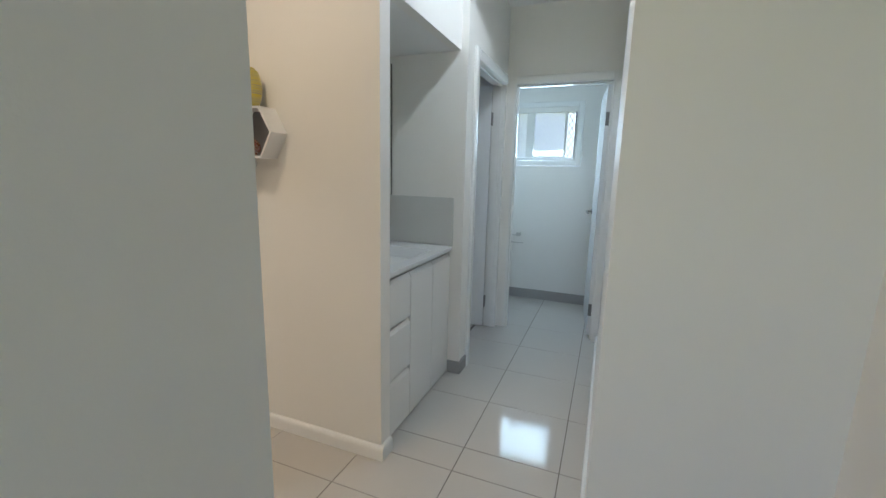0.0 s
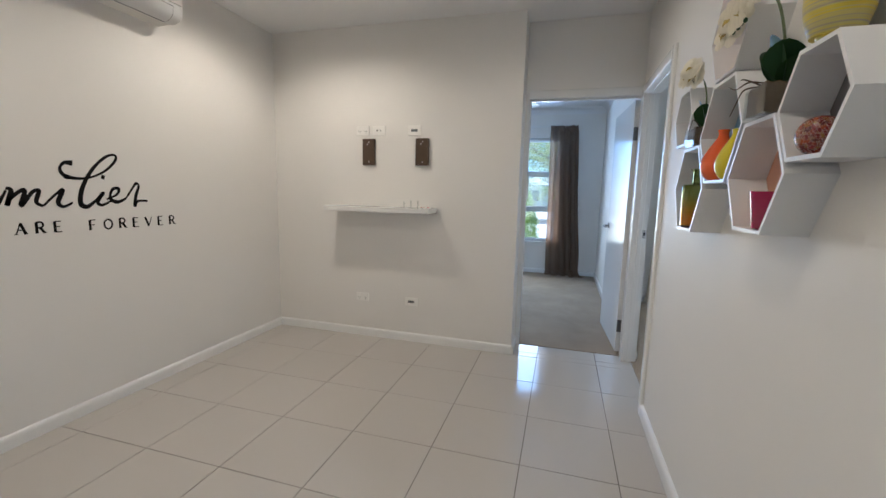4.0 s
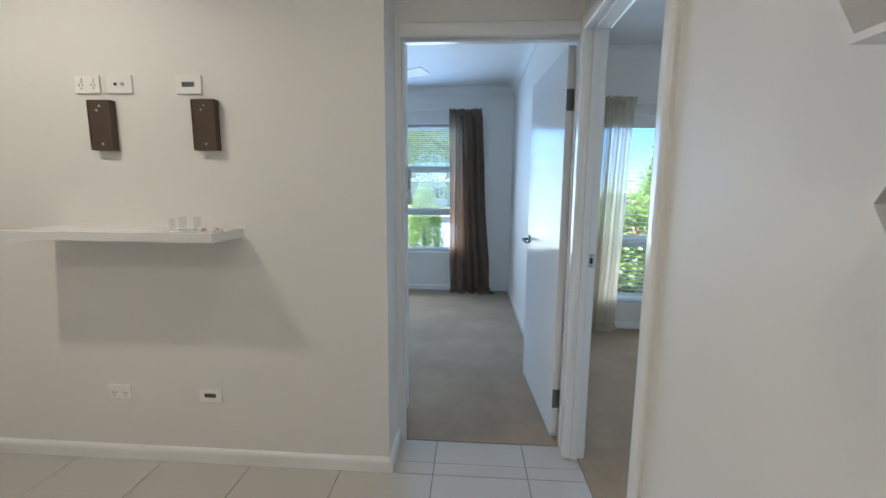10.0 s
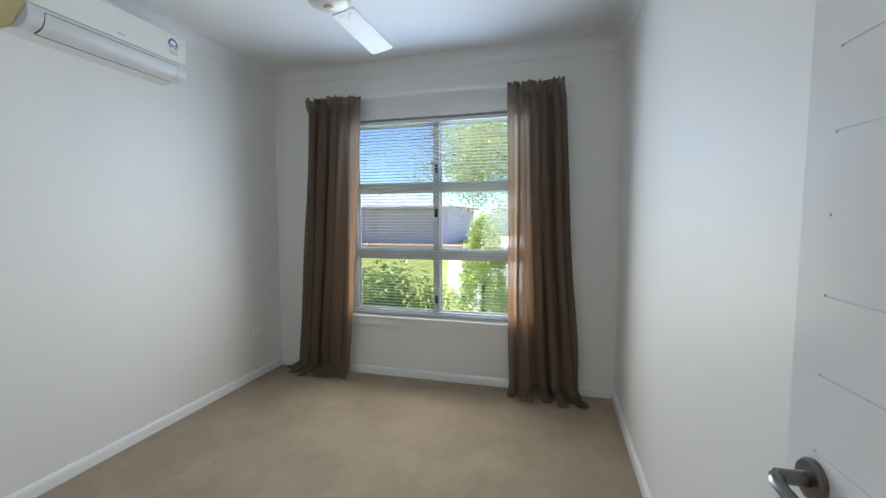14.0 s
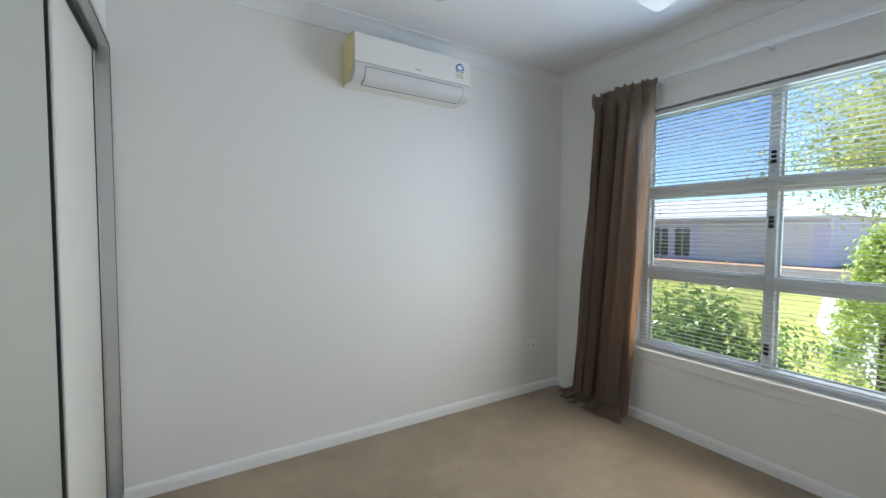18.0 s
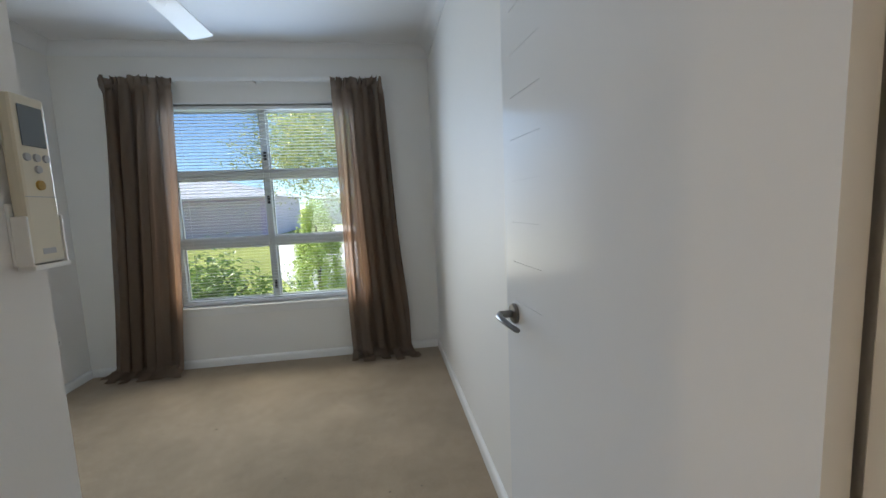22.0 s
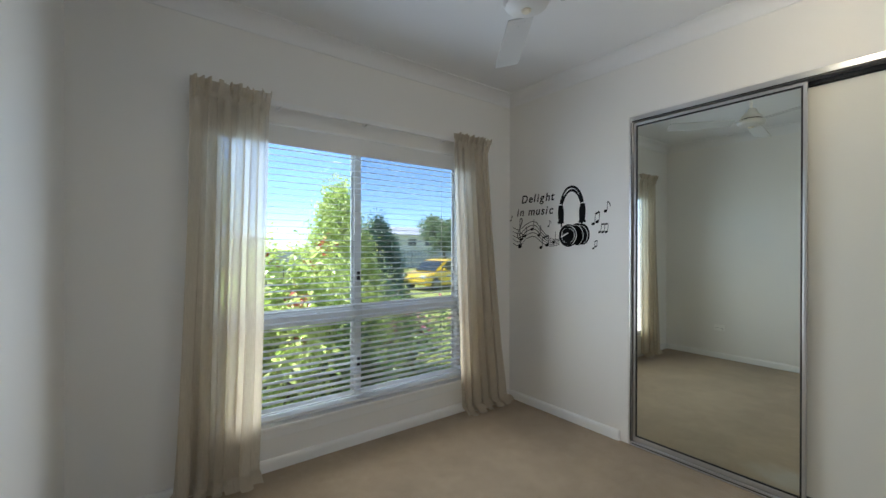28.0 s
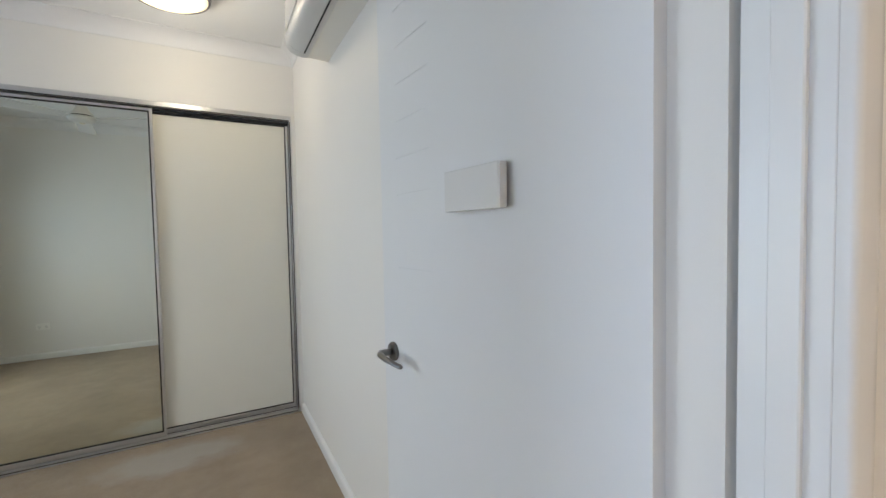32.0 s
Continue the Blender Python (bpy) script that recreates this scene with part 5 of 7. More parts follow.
STRIPE = banded("banded_ochre_glaze")
POT = [(0, 0), (0.040, 0.0), (0.052, 0.012)] + [(0.052 + 0.043 * math.sin(math.pi * (0.08 + 0.84 * k / 14)) ** 0.7, 0.012 + 0.168 * k / 14) for k in range(15)] + [(0.046, 0.186), (0.044, 0.193), (0.038, 0.193), (0.040, 0.18), (0, 0.17)]
turned("ceramic_vase", (-1.630, WALL_Y - 0.062, floor_of(5)[1]), [(r * 0.60 if r < 0.05 else r * 0.56, z * 0.84) for r, z in POT], STRIPE, "egg-shaped ochre and grey banded ceramic vase", "vase", 48)

# mosaic ball: each chip a facet on a ball
MOSAIC = material("mosaic_chip", (0.38, 0.12, 0.08), 0.2, scale=60, vary=0.9, coat=0.3)
_nt2 = MOSAIC.node_tree
_geo, _rmp = _nt2.nodes.new("ShaderNodeNewGeometry"), _nt2.nodes.new("ShaderNodeValToRGB")
_rmp.color_ramp.interpolation = "CONSTANT"
for p, c in ((0.0, (0.16, 0.02, 0.025)), (0.2, (0.34, 0.08, 0.03)), (0.4, (0.30, 0.17, 0.06)), (0.55, (0.20, 0.03, 0.035)), (0.8, (0.36, 0.22, 0.14)), (0.9, (0.08, 0.02, 0.025))):
    e = _rmp.color_ramp.elements[0] if p == 0.0 else _rmp.color_ramp.elements.new(p)
    e.color = (*c, 1)
_nt2.links.new(_geo.outputs["Random Per Island"], _rmp.inputs[0])
_nt2.links.new(_rmp.outputs[0], _nt2.nodes["Principled BSDF"].inputs["Base Color"])
ball = tagged(empty("mosaic_ball", (-1.640, WALL_Y - 0.058, floor_of(5)[0] + 0.0385)), "red and gold cracked-mosaic glass ball", "ornament")
part("core", lathe([(0.0365 * math.sin(math.pi * k / 16), -0.0365 * math.cos(math.pi * k / 16)) for k in range(17)], 28), PLASTIC, ball, "pale grout under the chips", True)
bm = bmesh.new()
bmesh.ops.create_icosphere(bm, subdivisions=4, radius=0.0385)
bmesh.ops.split_edges(bm, edges=[e for e in bm.edges if random.random() < 0.72])
for f in bm.faces:
    c = f.calc_center_median()
    for v in f.verts:
        if len(v.link_faces) == 1:
            v.co = c + (v.co - c) * 0.86
part("mosaic_shell", bm, MOSAIC, ball)

# plants
LEAF = material("dark_orchid_leaf", (0.022, 0.060, 0.022), 0.45, scale=14, vary=0.25, bump=0.15, bump_scale=40, spec=0.15)
PETAL = sheer("cream_petal", (0.85, 0.81, 0.68), 0.0, 0.4)
LIP = material("olive_lip", (0.42, 0.32, 0.07), 0.5, scale=30, vary=0.2)
STEM = material("green_stem", (0.09, 0.12, 0.05), 0.5, scale=30, vary=0.3)
ROOTM = material("brown_root", (0.07, 0.045, 0.03), 0.8, scale=40, vary=0.4)
BARK = material("coir_bark", (0.16, 0.11, 0.07), 0.95, scale=60, vary=0.5, bump=1.0, bump_scale=120)


def leaf_mesh(length, width, droop, lift=0.5, bm=None, turn=0.0, at=(0, 0, 0), cup=0.25):
    """A strap leaf from its base outwards, bent down at its end."""
    bm = bm or bmesh.new()
    n, rows = 9, []
    for i in range(n + 1):
        t = i / n
        w = width * math.sin(math.pi * (0.08 + 0.9 * t)) ** 0.75
        a = lift - 0.5 * droop * t
        x, z = length * t * math.cos(a), length * t * math.sin(a)
        row = []
        for s in (-1, -0.5, 0, 0.5, 1):
            p = Vector((x, s * w, z + cup * w * abs(s)))
            p.rotate(Euler((0, 0, turn)))
            row.append(bm.verts.new(p + Vector(at)))
        rows.append(row)
    for a, b in zip(rows, rows[1:]):
        for k in range(4):
            bm.faces.new((a[k], a[k + 1], b[k + 1], b[k]))
    return bm


def flower_mesh(size, bm, at, facing, spin):
    """Five petals and a lip."""
    rot = Vector(facing).to_track_quat("Z", "Y").to_matrix() @ Matrix.Rotation(spin, 3, "Z")
    place = lambda p: rot @ Vector(p) + Vector(at)
    for k in range(5):
        a = 2 * math.pi * k / 5 + math.pi / 2
        ln, wd = (size, size * 0.62) if k in (1, 4) else (size * 0.95, size * 0.34)
        c, q = math.cos(a), math.sin(a)
        rows = []
        for u, w in ((0.06, 0.25), (0.3, 0.75), (0.6, 1.0), (0.85, 0.8), (1.0, 0.3)):
            row = []
            for v in (-1, -0.4, 0.4, 1):
                y = v * w * wd
                z = size * (0.30 * u - 0.34 * u * u - 0.10 * abs(v) * w)
                row.append(bm.verts.new(place((u * ln * c - y * q, u * ln * q + y * c, z))))
            rows.append(row)
        for r0, r1 in zip(rows, rows[1:]):
            for m in range(3):
                bm.faces.new((r0[m], r0[m + 1], r1[m + 1], r1[m]))
    lip = bmesh.new()
    for p0, p1, p2, p3 in (((0, 0.05, 0.05), (0.20, -0.08, 0.22), (0.08, -0.34, 0.34), (0, -0.16, 0.16)), ((0, 0.05, 0.05), (0, -0.16, 0.16), (-0.08, -0.34, 0.34), (-0.20, -0.08, 0.22)), ((0, -0.16, 0.16), (0.08, -0.34, 0.34), (0, -0.50, 0.30), (-0.08, -0.34, 0.34))):
        lip.faces.new([lip.verts.new(place(Vector(p) * size)) for p in (p0, p1, p2, p3)])
    return lip


def orchid(at, scale, label, spray, leaves, roots):
    root = tagged(empty("orchid", at), label, "potted orchid")
    s = scale
    w = 0.052 * s
    part("pot", boxes((-w, w, -w, -w + 0.003, 0.003, 0.068 * s), (-w, w, w - 0.003, w, 0.003, 0.068 * s), (-w, -w + 0.003, -w + 0.003, w - 0.003, 0.003, 0.068 * s), (w - 0.003, w, -w + 0.003, w - 0.003, 0.003, 0.068 * s), (-w, w, -w, w, 0, 0.003)), CLEAR, root, "clear square glass pot")
    bm = bmesh.new()
    bmesh.ops.create_cube(bm, size=1, matrix=Matrix.Translation((0, 0, 0.038 * s)) @ Matrix.Diagonal((2 * w - 0.010, 2 * w - 0.010, 0.064 * s, 1)))
    bmesh.ops.subdivide_edges(bm, edges=bm.edges[:], cuts=7, use_grid_fill=True)
    for v in bm.verts:
        n = noise.noise_vector(v.co * 90)
        v.co += n * 0.0022
        if v.co.z > 0.06 * s:
            v.co.z += 0.008 * s * noise.noise(v.co * 50)
    part("bark_mix", bm, BARK, root, "brown coir filling", True)
    for turn, ln, lift, droop in leaves:
        part("leaf", leaf_mesh(ln * s, ln * 0.40 * s, droop, lift, turn=radians(turn), at=(0, 0, 0.066 * s)), LEAF, root, smooth=True)
    line = spline([Vector(p) * s + Vector((0, 0, 0.066 * s)) for p in spray], 8)
    part("stem", tube(line, [0.0032 * s] * (len(line) // 2) + [0.0018 * s] * (len(line) - len(line) // 2), 8), STEM, root, smooth=True)
    rnd = random.Random(int(scale * 100))
    for k in range(7):
        p = line[len(line) - 1 - k * len(line) // 14]
        at2 = p + Vector((0.012 * (-1) ** k, -0.010 - rnd.uniform(0, 0.014), rnd.uniform(-0.016, 0.014))) * s
        bm = bmesh.new()
        lip = flower_mesh(0.044 * s * rnd.uniform(0.85, 1.12), bm, at2, (rnd.uniform(-0.5, 1.0), -1, rnd.uniform(-0.1, 0.5)), rnd.uniform(-0.7, 0.7))
        bloom = part("flower", bm, PETAL, root, "cream orchid bloom", True)
        part("lip", lip, LIP, bloom, "olive-yellow lip")
    for k in range(5):
        p = line[len(line) - 3 - 2 * k]
        b = lathe([(0, -0.007 * s), (0.005 * s, -0.003 * s), (0.005 * s, 0.003 * s), (0, 0.008 * s)], 10, p + Vector((0.004, -0.004, -0.022 - 0.006 * k)) * s)
        part("bud", b, LEAF, root, smooth=True)
    for pts in roots:
        ln = spline([Vector(p) * s for p in pts], 6)
        part("aerial_root", tube(ln, [0.0024 * s * (1 - 0.7 * i / len(ln)) for i in range(len(ln))], 6), ROOTM, root, smooth=True)
    return root


orchid((-1.815, WALL_Y - 0.062, floor_of(4)[1] + 0.001), 1.0, "cream moth orchid with dark leaves in a clear pot", [(0, 0, 0), (0.005, -0.005, 0.09), (-0.015, -0.02, 0.19), (-0.06, -0.04, 0.245), (-0.13, -0.05, 0.23), (-0.19, -0.055, 0.185)],
       ((262, 0.120, 1.38, 0.15), (335, 0.105, 1.20, 0.30), (205, 0.105, 1.22, 0.30), (20, 0.085, 1.0, 0.5)),
       (((0, -0.02, 0.075), (-0.04, -0.05, 0.09), (-0.09, -0.06, 0.085), (-0.13, -0.065, 0.10)), ((0, -0.03, 0.07), (-0.05, -0.055, 0.075), (-0.08, -0.06, 0.05), (-0.10, -0.065, 0.02)), ((-0.01, -0.03, 0.072), (-0.06, -0.05, 0.10), (-0.10, -0.05, 0.11))))
orchid((-2.345, WALL_Y - 0.060, floor_of(3)[1] + 0.001), 0.92, "small cream moth orchid with dark leaves in a clear pot", [(0, 0, 0), (0.0, -0.005, 0.08), (-0.003, -0.012, 0.15), (-0.02, -0.03, 0.21), (-0.05, -0.045, 0.235), (-0.09, -0.05, 0.21)],
       ((255, 0.115, 1.36, 0.15), (330, 0.10, 1.2, 0.3), (190, 0.10, 1.2, 0.3)), (((0, -0.02, 0.075), (0.02, -0.05, 0.10), (0.0, -0.055, 0.06)),))

succ = tagged(empty("succulent", (-2.500, WALL_Y - 0.06, floor_of(1)[0])), "small green succulent in a clear cube pot", "potted plant")
part("pot", boxes((-0.022, 0.022, -0.022, -0.020, 0, 0.05), (-0.022, 0.022, 0.020, 0.022, 0, 0.05), (-0.022, -0.020, -0.02, 0.02, 0, 0.05), (0.020, 0.022, -0.02, 0.02, 0, 0.05), (-0.02, 0.02, -0.02, 0.02, 0, 0.002)), CLEAR, succ)
part("soil", boxes((-0.019, 0.019, -0.019, 0.019, 0.002, 0.046), bevel=0.002), BARK, succ)
SUCC = material("pale_succulent", (0.13, 0.22, 0.08), 0.5, scale=20, vary=0.2)
for k in range(14):
    part("leaf", leaf_mesh(0.026 * (1 - 0.25 * (k // 7)), 0.007, 0.1, 0.5 + 0.45 * (k // 7), turn=2 * math.pi * k / 7 + 0.3 * (k // 7), at=(0, 0, 0.046), cup=0.6), SUCC, succ, smooth=True)

POTW = material("marbled_white_ceramic", (0.78, 0.76, 0.74), 0.35, scale=9, vary=0.03)
_pn = POTW.node_tree
_ptc, _psep, _pnz, _padd, _prp = (_pn.nodes.new(k) for k in ("ShaderNodeTexCoord", "ShaderNodeSeparateXYZ", "ShaderNodeTexNoise", "ShaderNodeMath", "ShaderNodeValToRGB"))
_pnz.inputs["Scale"].default_value, _pnz.inputs["Detail"].default_value = 26, 5
_padd.operation = "MULTIPLY_ADD"
_padd.inputs[1].default_value = 0.10
_prp.color_ramp.elements[0].position, _prp.color_ramp.elements[1].position = 0.075, 0.115
_prp.color_ramp.elements[0].color, _prp.color_ramp.elements[1].color = (0.34, 0.30, 0.28, 1), (0.80, 0.79, 0.77, 1)
_pn.links.new(_ptc.outputs["Object"], _psep.inputs[0])
_pn.links.new(_ptc.outputs["Object"], _pnz.inputs["Vector"])
_pn.links.new(_pnz.outputs["Fac"], _padd.inputs[0])
_pn.links.new(_psep.outputs[2], _padd.inputs[2])
_pn.links.new(_padd.outputs[0], _prp.inputs[0])
_pn.links.new(_prp.outputs[0], _pn.nodes["Principled BSDF"].inputs["Base Color"])
topv = turned("plant_pot", (-2.13, WALL_Y - 0.052, floor_of(0)[1]), [(0, 0), (0.028, 0), (0.031, 0.003), (0.044, 0.108), (0.044, 0.112), (0.040, 0.112), (0.038, 0.095), (0, 0.095)], POTW, "white pot with a grey marbled base and a green plant", "plant pot")
for k in range(12):
    part("leaf", leaf_mesh(0.040, 0.009, 0.4, 0.7 + 0.5 * (k % 2), turn=2 * math.pi * k / 12, at=(0, 0, 0.094), cup=0.5), LEAF, topv, smooth=True)

# ---------- vanity alcove ----------
BX, YA, YB = -1.52, 1.562, 2.415
van = tagged(new("vanity_cabinet"), "white gloss vanity cabinet with finger-pull drawers and doors", "vanity")
part("carcass", boxes((BX, -1.070, YA, YB - 0.002, 0.04, 0.80)), LAM, van)
part("kickboard", boxes((BX, -1.085, YA, YB - 0.002, 0.0, 0.04)), LAM, van)
part("top_rail", boxes((-1.085, -1.072, YA, YB - 0.002, 0.80, 0.838)), GREYPL, van, "recessed grip rail")


def front(name, y0, y1, z0, z1):
    bm = prism([(-1.069, z0), (-1.050, z0), (-1.050, z1 - 0.020), (-1.063, z1), (-1.069, z1)], y1 - y0, "y", y0)
    return part(name, bm, LAM, van)


for z0, z1 in ((0.012, 0.285), (0.306, 0.560), (0.581, 0.812)):
    front("drawer_front", YA + 0.002, 1.842, z0, z1)
front("door_front", 1.847, 2.132, 0.012, 0.812)
front("door_front", 2.137, YB - 0.004, 0.012, 0.812)

top = tagged(new("washbasin"), "white moulded washbasin top with an inset rectangular basin", "basin")
bm = bmesh.new()
xs, ys = (BX + 0.001, -1.455, -1.10, -1.035), (YA, 1.74, 2.235, YB - 0.008)
grid = [[bm.verts.new((x, y, 0.862)) for y in ys] for x in xs]
low = {(i, j): bm.verts.new((-1.277 + (xs[i] + 1.277) * 0.72, 1.988 + (ys[j] - 1.988) * 0.78, 0.765)) for i in (1, 2) for j in (1, 2)}
for i in range(3):
    for j in range(3):
        if (i, j) != (1, 1):
            bm.faces.new((grid[i][j], grid[i + 1][j], grid[i + 1][j + 1], grid[i][j + 1]))
ring = [(1, 1), (2, 1), (2, 2), (1, 2)]
for a, b in zip(ring, ring[1:] + ring[:1]):
    bm.faces.new((grid[a[0]][a[1]], grid[b[0]][b[1]], low[b], low[a]))
bm.faces.new([low[r] for r in ring])
bmesh.ops.bevel(bm, geom=[e for e in bm.edges if any(v.co.z < 0.8 for v in e.verts)], offset=0.02, segments=4, affect="EDGES")
part("basin", bm, STONE, top, smooth=True)
part("edge", boxes((-1.048, -1.035, YA, YB - 0.008, 0.838, 0.8615), (BX, -1.048, YB - 0.020, YB - 0.008, 0.838, 0.8615), bevel=0.001, seg=1), STONE, top)
part("waste", lathe([(0, 0.004), (0.020, 0.004), (0.022, 0.0), (0, 0.0)], 20, (-1.29, 1.988, 0.766)), METAL, top, smooth=True)
tap = tagged(empty("tap", (-1.478, 1.985, 0.862)), "chrome basin mixer tap", "tap")
part("body", lathe([(0, 0), (0.024, 0), (0.022, 0.01), (0.020, 0.10), (0.021, 0.13), (0, 0.132)], 20), METAL, tap, smooth=True)
part("spout", tube(spline([(0, 0, 0.085), (0.05, 0, 0.10), (0.115, 0, 0.085)], 6), 0.011, 12), METAL, tap, smooth=True)
part("lever", tube([(0, 0, 0.132), (0.03, 0, 0.15), (0.075, 0, 0.165)], 0.007, 10), METAL, tap, smooth=True)
SPLASH = material("pale_grey_splash_tile", (0.60, 0.60, 0.58), 0.22, scale=4, vary=0.03)
for dims in ((BX, BX + 0.008, YA, YB - 0.008, 0.863, 1.168), (BX + 0.008, -1.035, YB - 0.008, YB, 0.863, 1.168), (BX + 0.008, -1.035, YA - 0.002, YA + 0.006, 0.863, 1.168)):
    tagged(mesh_object("trim", boxes(dims, bevel=0.0015, seg=1), SPLASH), "pale grey tiled splashback", "splashback", kind="structure")
mir = tagged(new("mirror_cabinet"), "wall mirror with a dark edge over the vanity", "mirror")
part("cabinet", boxes((BX, -1.478, YA + 0.006, YB - 0.008, 1.174, 1.985)), LAM, mir)
part("mirror_face", boxes((-1.478, -1.474, YA + 0.008, YB - 0.012, 1.176, 1.983)), MIRROR, mir)
part("edge", boxes((-1.479, -1.472, YB - 0.012, YB - 0.006, 1.172, 1.985), (-1.479, -1.472, YA + 0.008, YB - 0.012, 1.171, 1.176)), BLACK, mir)

# ---------- toilet: window with grille, paper holder ----------
wn = tagged(new("window_3"), "small white sliding window with a diamond security grille", "window", kind="structure")
a0, a1, z0, z1 = -1.125, -0.475, 1.475, 2.0
part("window_frame", boxes((a0, a0 + 0.03, 4.385, 4.46, z0, z1), (a1 - 0.03, a1, 4.385, 4.46, z0, z1), (a0 + 0.03, a1 - 0.03, 4.385, 4.46, z0, z0 + 0.03), (a0 + 0.03, a1 - 0.03, 4.385, 4.46, z1 - 0.03, z1), bevel=0.002, seg=1), ALU_WHITE, wn)
part("trim_frame", boxes((a0 - 0.05, a0, 4.366, 4.38, z0 - 0.05, z1 + 0.05), (a1, a1 + 0.05, 4.366, 4.38, z0 - 0.05, z1 + 0.05), (a0, a1, 4.366, 4.38, z0 - 0.05, z0), (a0, a1, 4.366, 4.38, z1, z1 + 0.05), bevel=0.003, seg=1), TRIM, wn)
part("sash", boxes((-0.985, -0.905, 4.395, 4.415, z0 + 0.03, z1 - 0.03), (-0.605, -0.582, 4.395, 4.415, z0 + 0.03, z1 - 0.03), (-0.905, -0.605, 4.395, 4.415, z0 + 0.03, z0 + 0.05), (-0.905, -0.605, 4.395, 4.415, z1 - 0.05, z1 - 0.03), bevel=0.001, seg=1), ALU_WHITE, wn, "sliding sash, partly open")
part("seal", boxes((a1 - 0.0295, a1 - 0.022, 4.381, 4.384, z0 + 0.02, z1 - 0.02), (-0.98, a1 - 0.0295, 4.381, 4.384, z1 - 0.0295, z1 - 0.023)), BLACK, wn, "black rubber seal")
FROST = sheer("frosted_glass", (0.86, 0.88, 0.95), 0.45, 0.9)
OPAL = sheer("obscure_glass", (0.95, 0.95, 0.96), 0.03, 0.9)
for name, u0, u1, y, mat in (("pane", a0 + 0.03, -0.96, 4.422, OPAL), ("sash_pane", -0.907, -0.603, 4.404, FROST)):
    pn = part(name, boxes((u0, u1, y, y + 0.004, z0 + 0.03, z1 - 0.03)), mat, wn, "obscure glass pane")
    pn.visible_shadow = False
bm = bmesh.new()
for k in range(-10, 18):
    for s in (-1, 1):
        x = a0 + 0.048 * k
        pts = []
        for q in range(14):
            z = z0 + 0.03 + (z1 - z0 - 0.06) * q / 13
            u = x + s * (z - z0) * 0.62 + (0.4 if s < 0 else 0)
            if a0 + 0.03 < u < a1 - 0.03:
                pts.append((u, 4.45, z))
        if len(pts) > 1:
            tube(pts, 0.0032, 4, bm)
part("security_grille", bm, material("grey_grille", (0.35, 0.36, 0.38), 0.4, 0.5), wn, "diamond mesh security grille")
# made-up pale board that catches daylight, so the toilet panes look bright
tagged(mesh_object("toilet_backdrop", boxes((-5.0, 3.0, 7.2, 7.35, -0.32, 2.5)), material("pale_backdrop", (0.62, 0.66, 0.76), 0.6)), "pale backdrop board added behind the toilet window", "wall", kind="structure")
tp = tagged(empty("paper_holder", (-1.0, 4.38, 0.70), 180), "empty chrome toilet paper holder", "paper holder")
part("mount", boxes((-0.022, 0.022, 0.0, 0.045, -0.018, 0.018), bevel=0.004), METAL, tp)
part("arm", tube(spline([(0.0, 0.035, -0.01), (0.06, 0.035, -0.01), (0.085, 0.035, -0.02), (0.085, 0.035, -0.08), (0.07, 0.035, -0.09), (-0.06, 0.035, -0.09)], 6), 0.005, 8), METAL, tp, smooth=True)

# ---------- lettering on the walls ----------


def ribbon(points, widths, place, thick=0.0012, n=7):
    """A flat painted stroke; place(u, v, w) lays it on a wall."""
    line = spline([(p[0], p[1], 0) for p in points], n)
    m = len(line)
    bm, rails = bmesh.new(), []
    for i, p in enumerate(line):
        d = line[min(i + 1, m - 1)] - line[max(i - 1, 0)]
        d = d.normalized() if d.length > 1e-9 else Vector((1, 0, 0))
        f = i / (m - 1) * (len(widths) - 1)
        k = min(int(f), len(widths) - 2)
        w = widths[k] + (widths[k + 1] - widths[k]) * (f - k)
        nrm = Vector((-d.y, d.x, 0)) * w / 2
        rails.append([bm.verts.new(place(*(p + s * nrm).xy, h)) for s, h in ((1, 0.0003), (-1, 0.0003), (-1, thick), (1, thick))])
    for a, b in zip(rails, rails[1:]):
        for k in range(4):
            bm.faces.new((a[k], a[(k + 1) % 4], b[(k + 1) % 4], b[k]))
    bm.faces.new(rails[0])
    bm.faces.new(rails[-1][::-1])
    return bm


def letters(text, at, size, m, mat, parent, spacing=1.0, name="word", shear=0.0):
    cu = bpy.data.curves.new(name, "FONT")
    cu.body, cu.size, cu.extrude, cu.space_character, cu.shear, cu.offset = text, size, 0.0006, spacing, shear, 0.0014
    tmp = bpy.data.objects.new("text_source", cu)
    scene.collection.objects.link(tmp)
    me = bpy.data.meshes.new_from_object(tmp.evaluated_get(bpy.context.evaluated_depsgraph_get()))
    bpy.data.objects.remove(tmp)
    me.materials.clear()
    me.materials.append(mat)
    ob = new(name, me)
    ob.parent = parent
    ob.matrix_basis = m
    return ob


fam = tagged(new("wall_lettering"), "black vinyl lettering reading Families are forever on the wall", "wall decal")


def on_south(u, v, w):
    return (u, -1.555 + w, v)


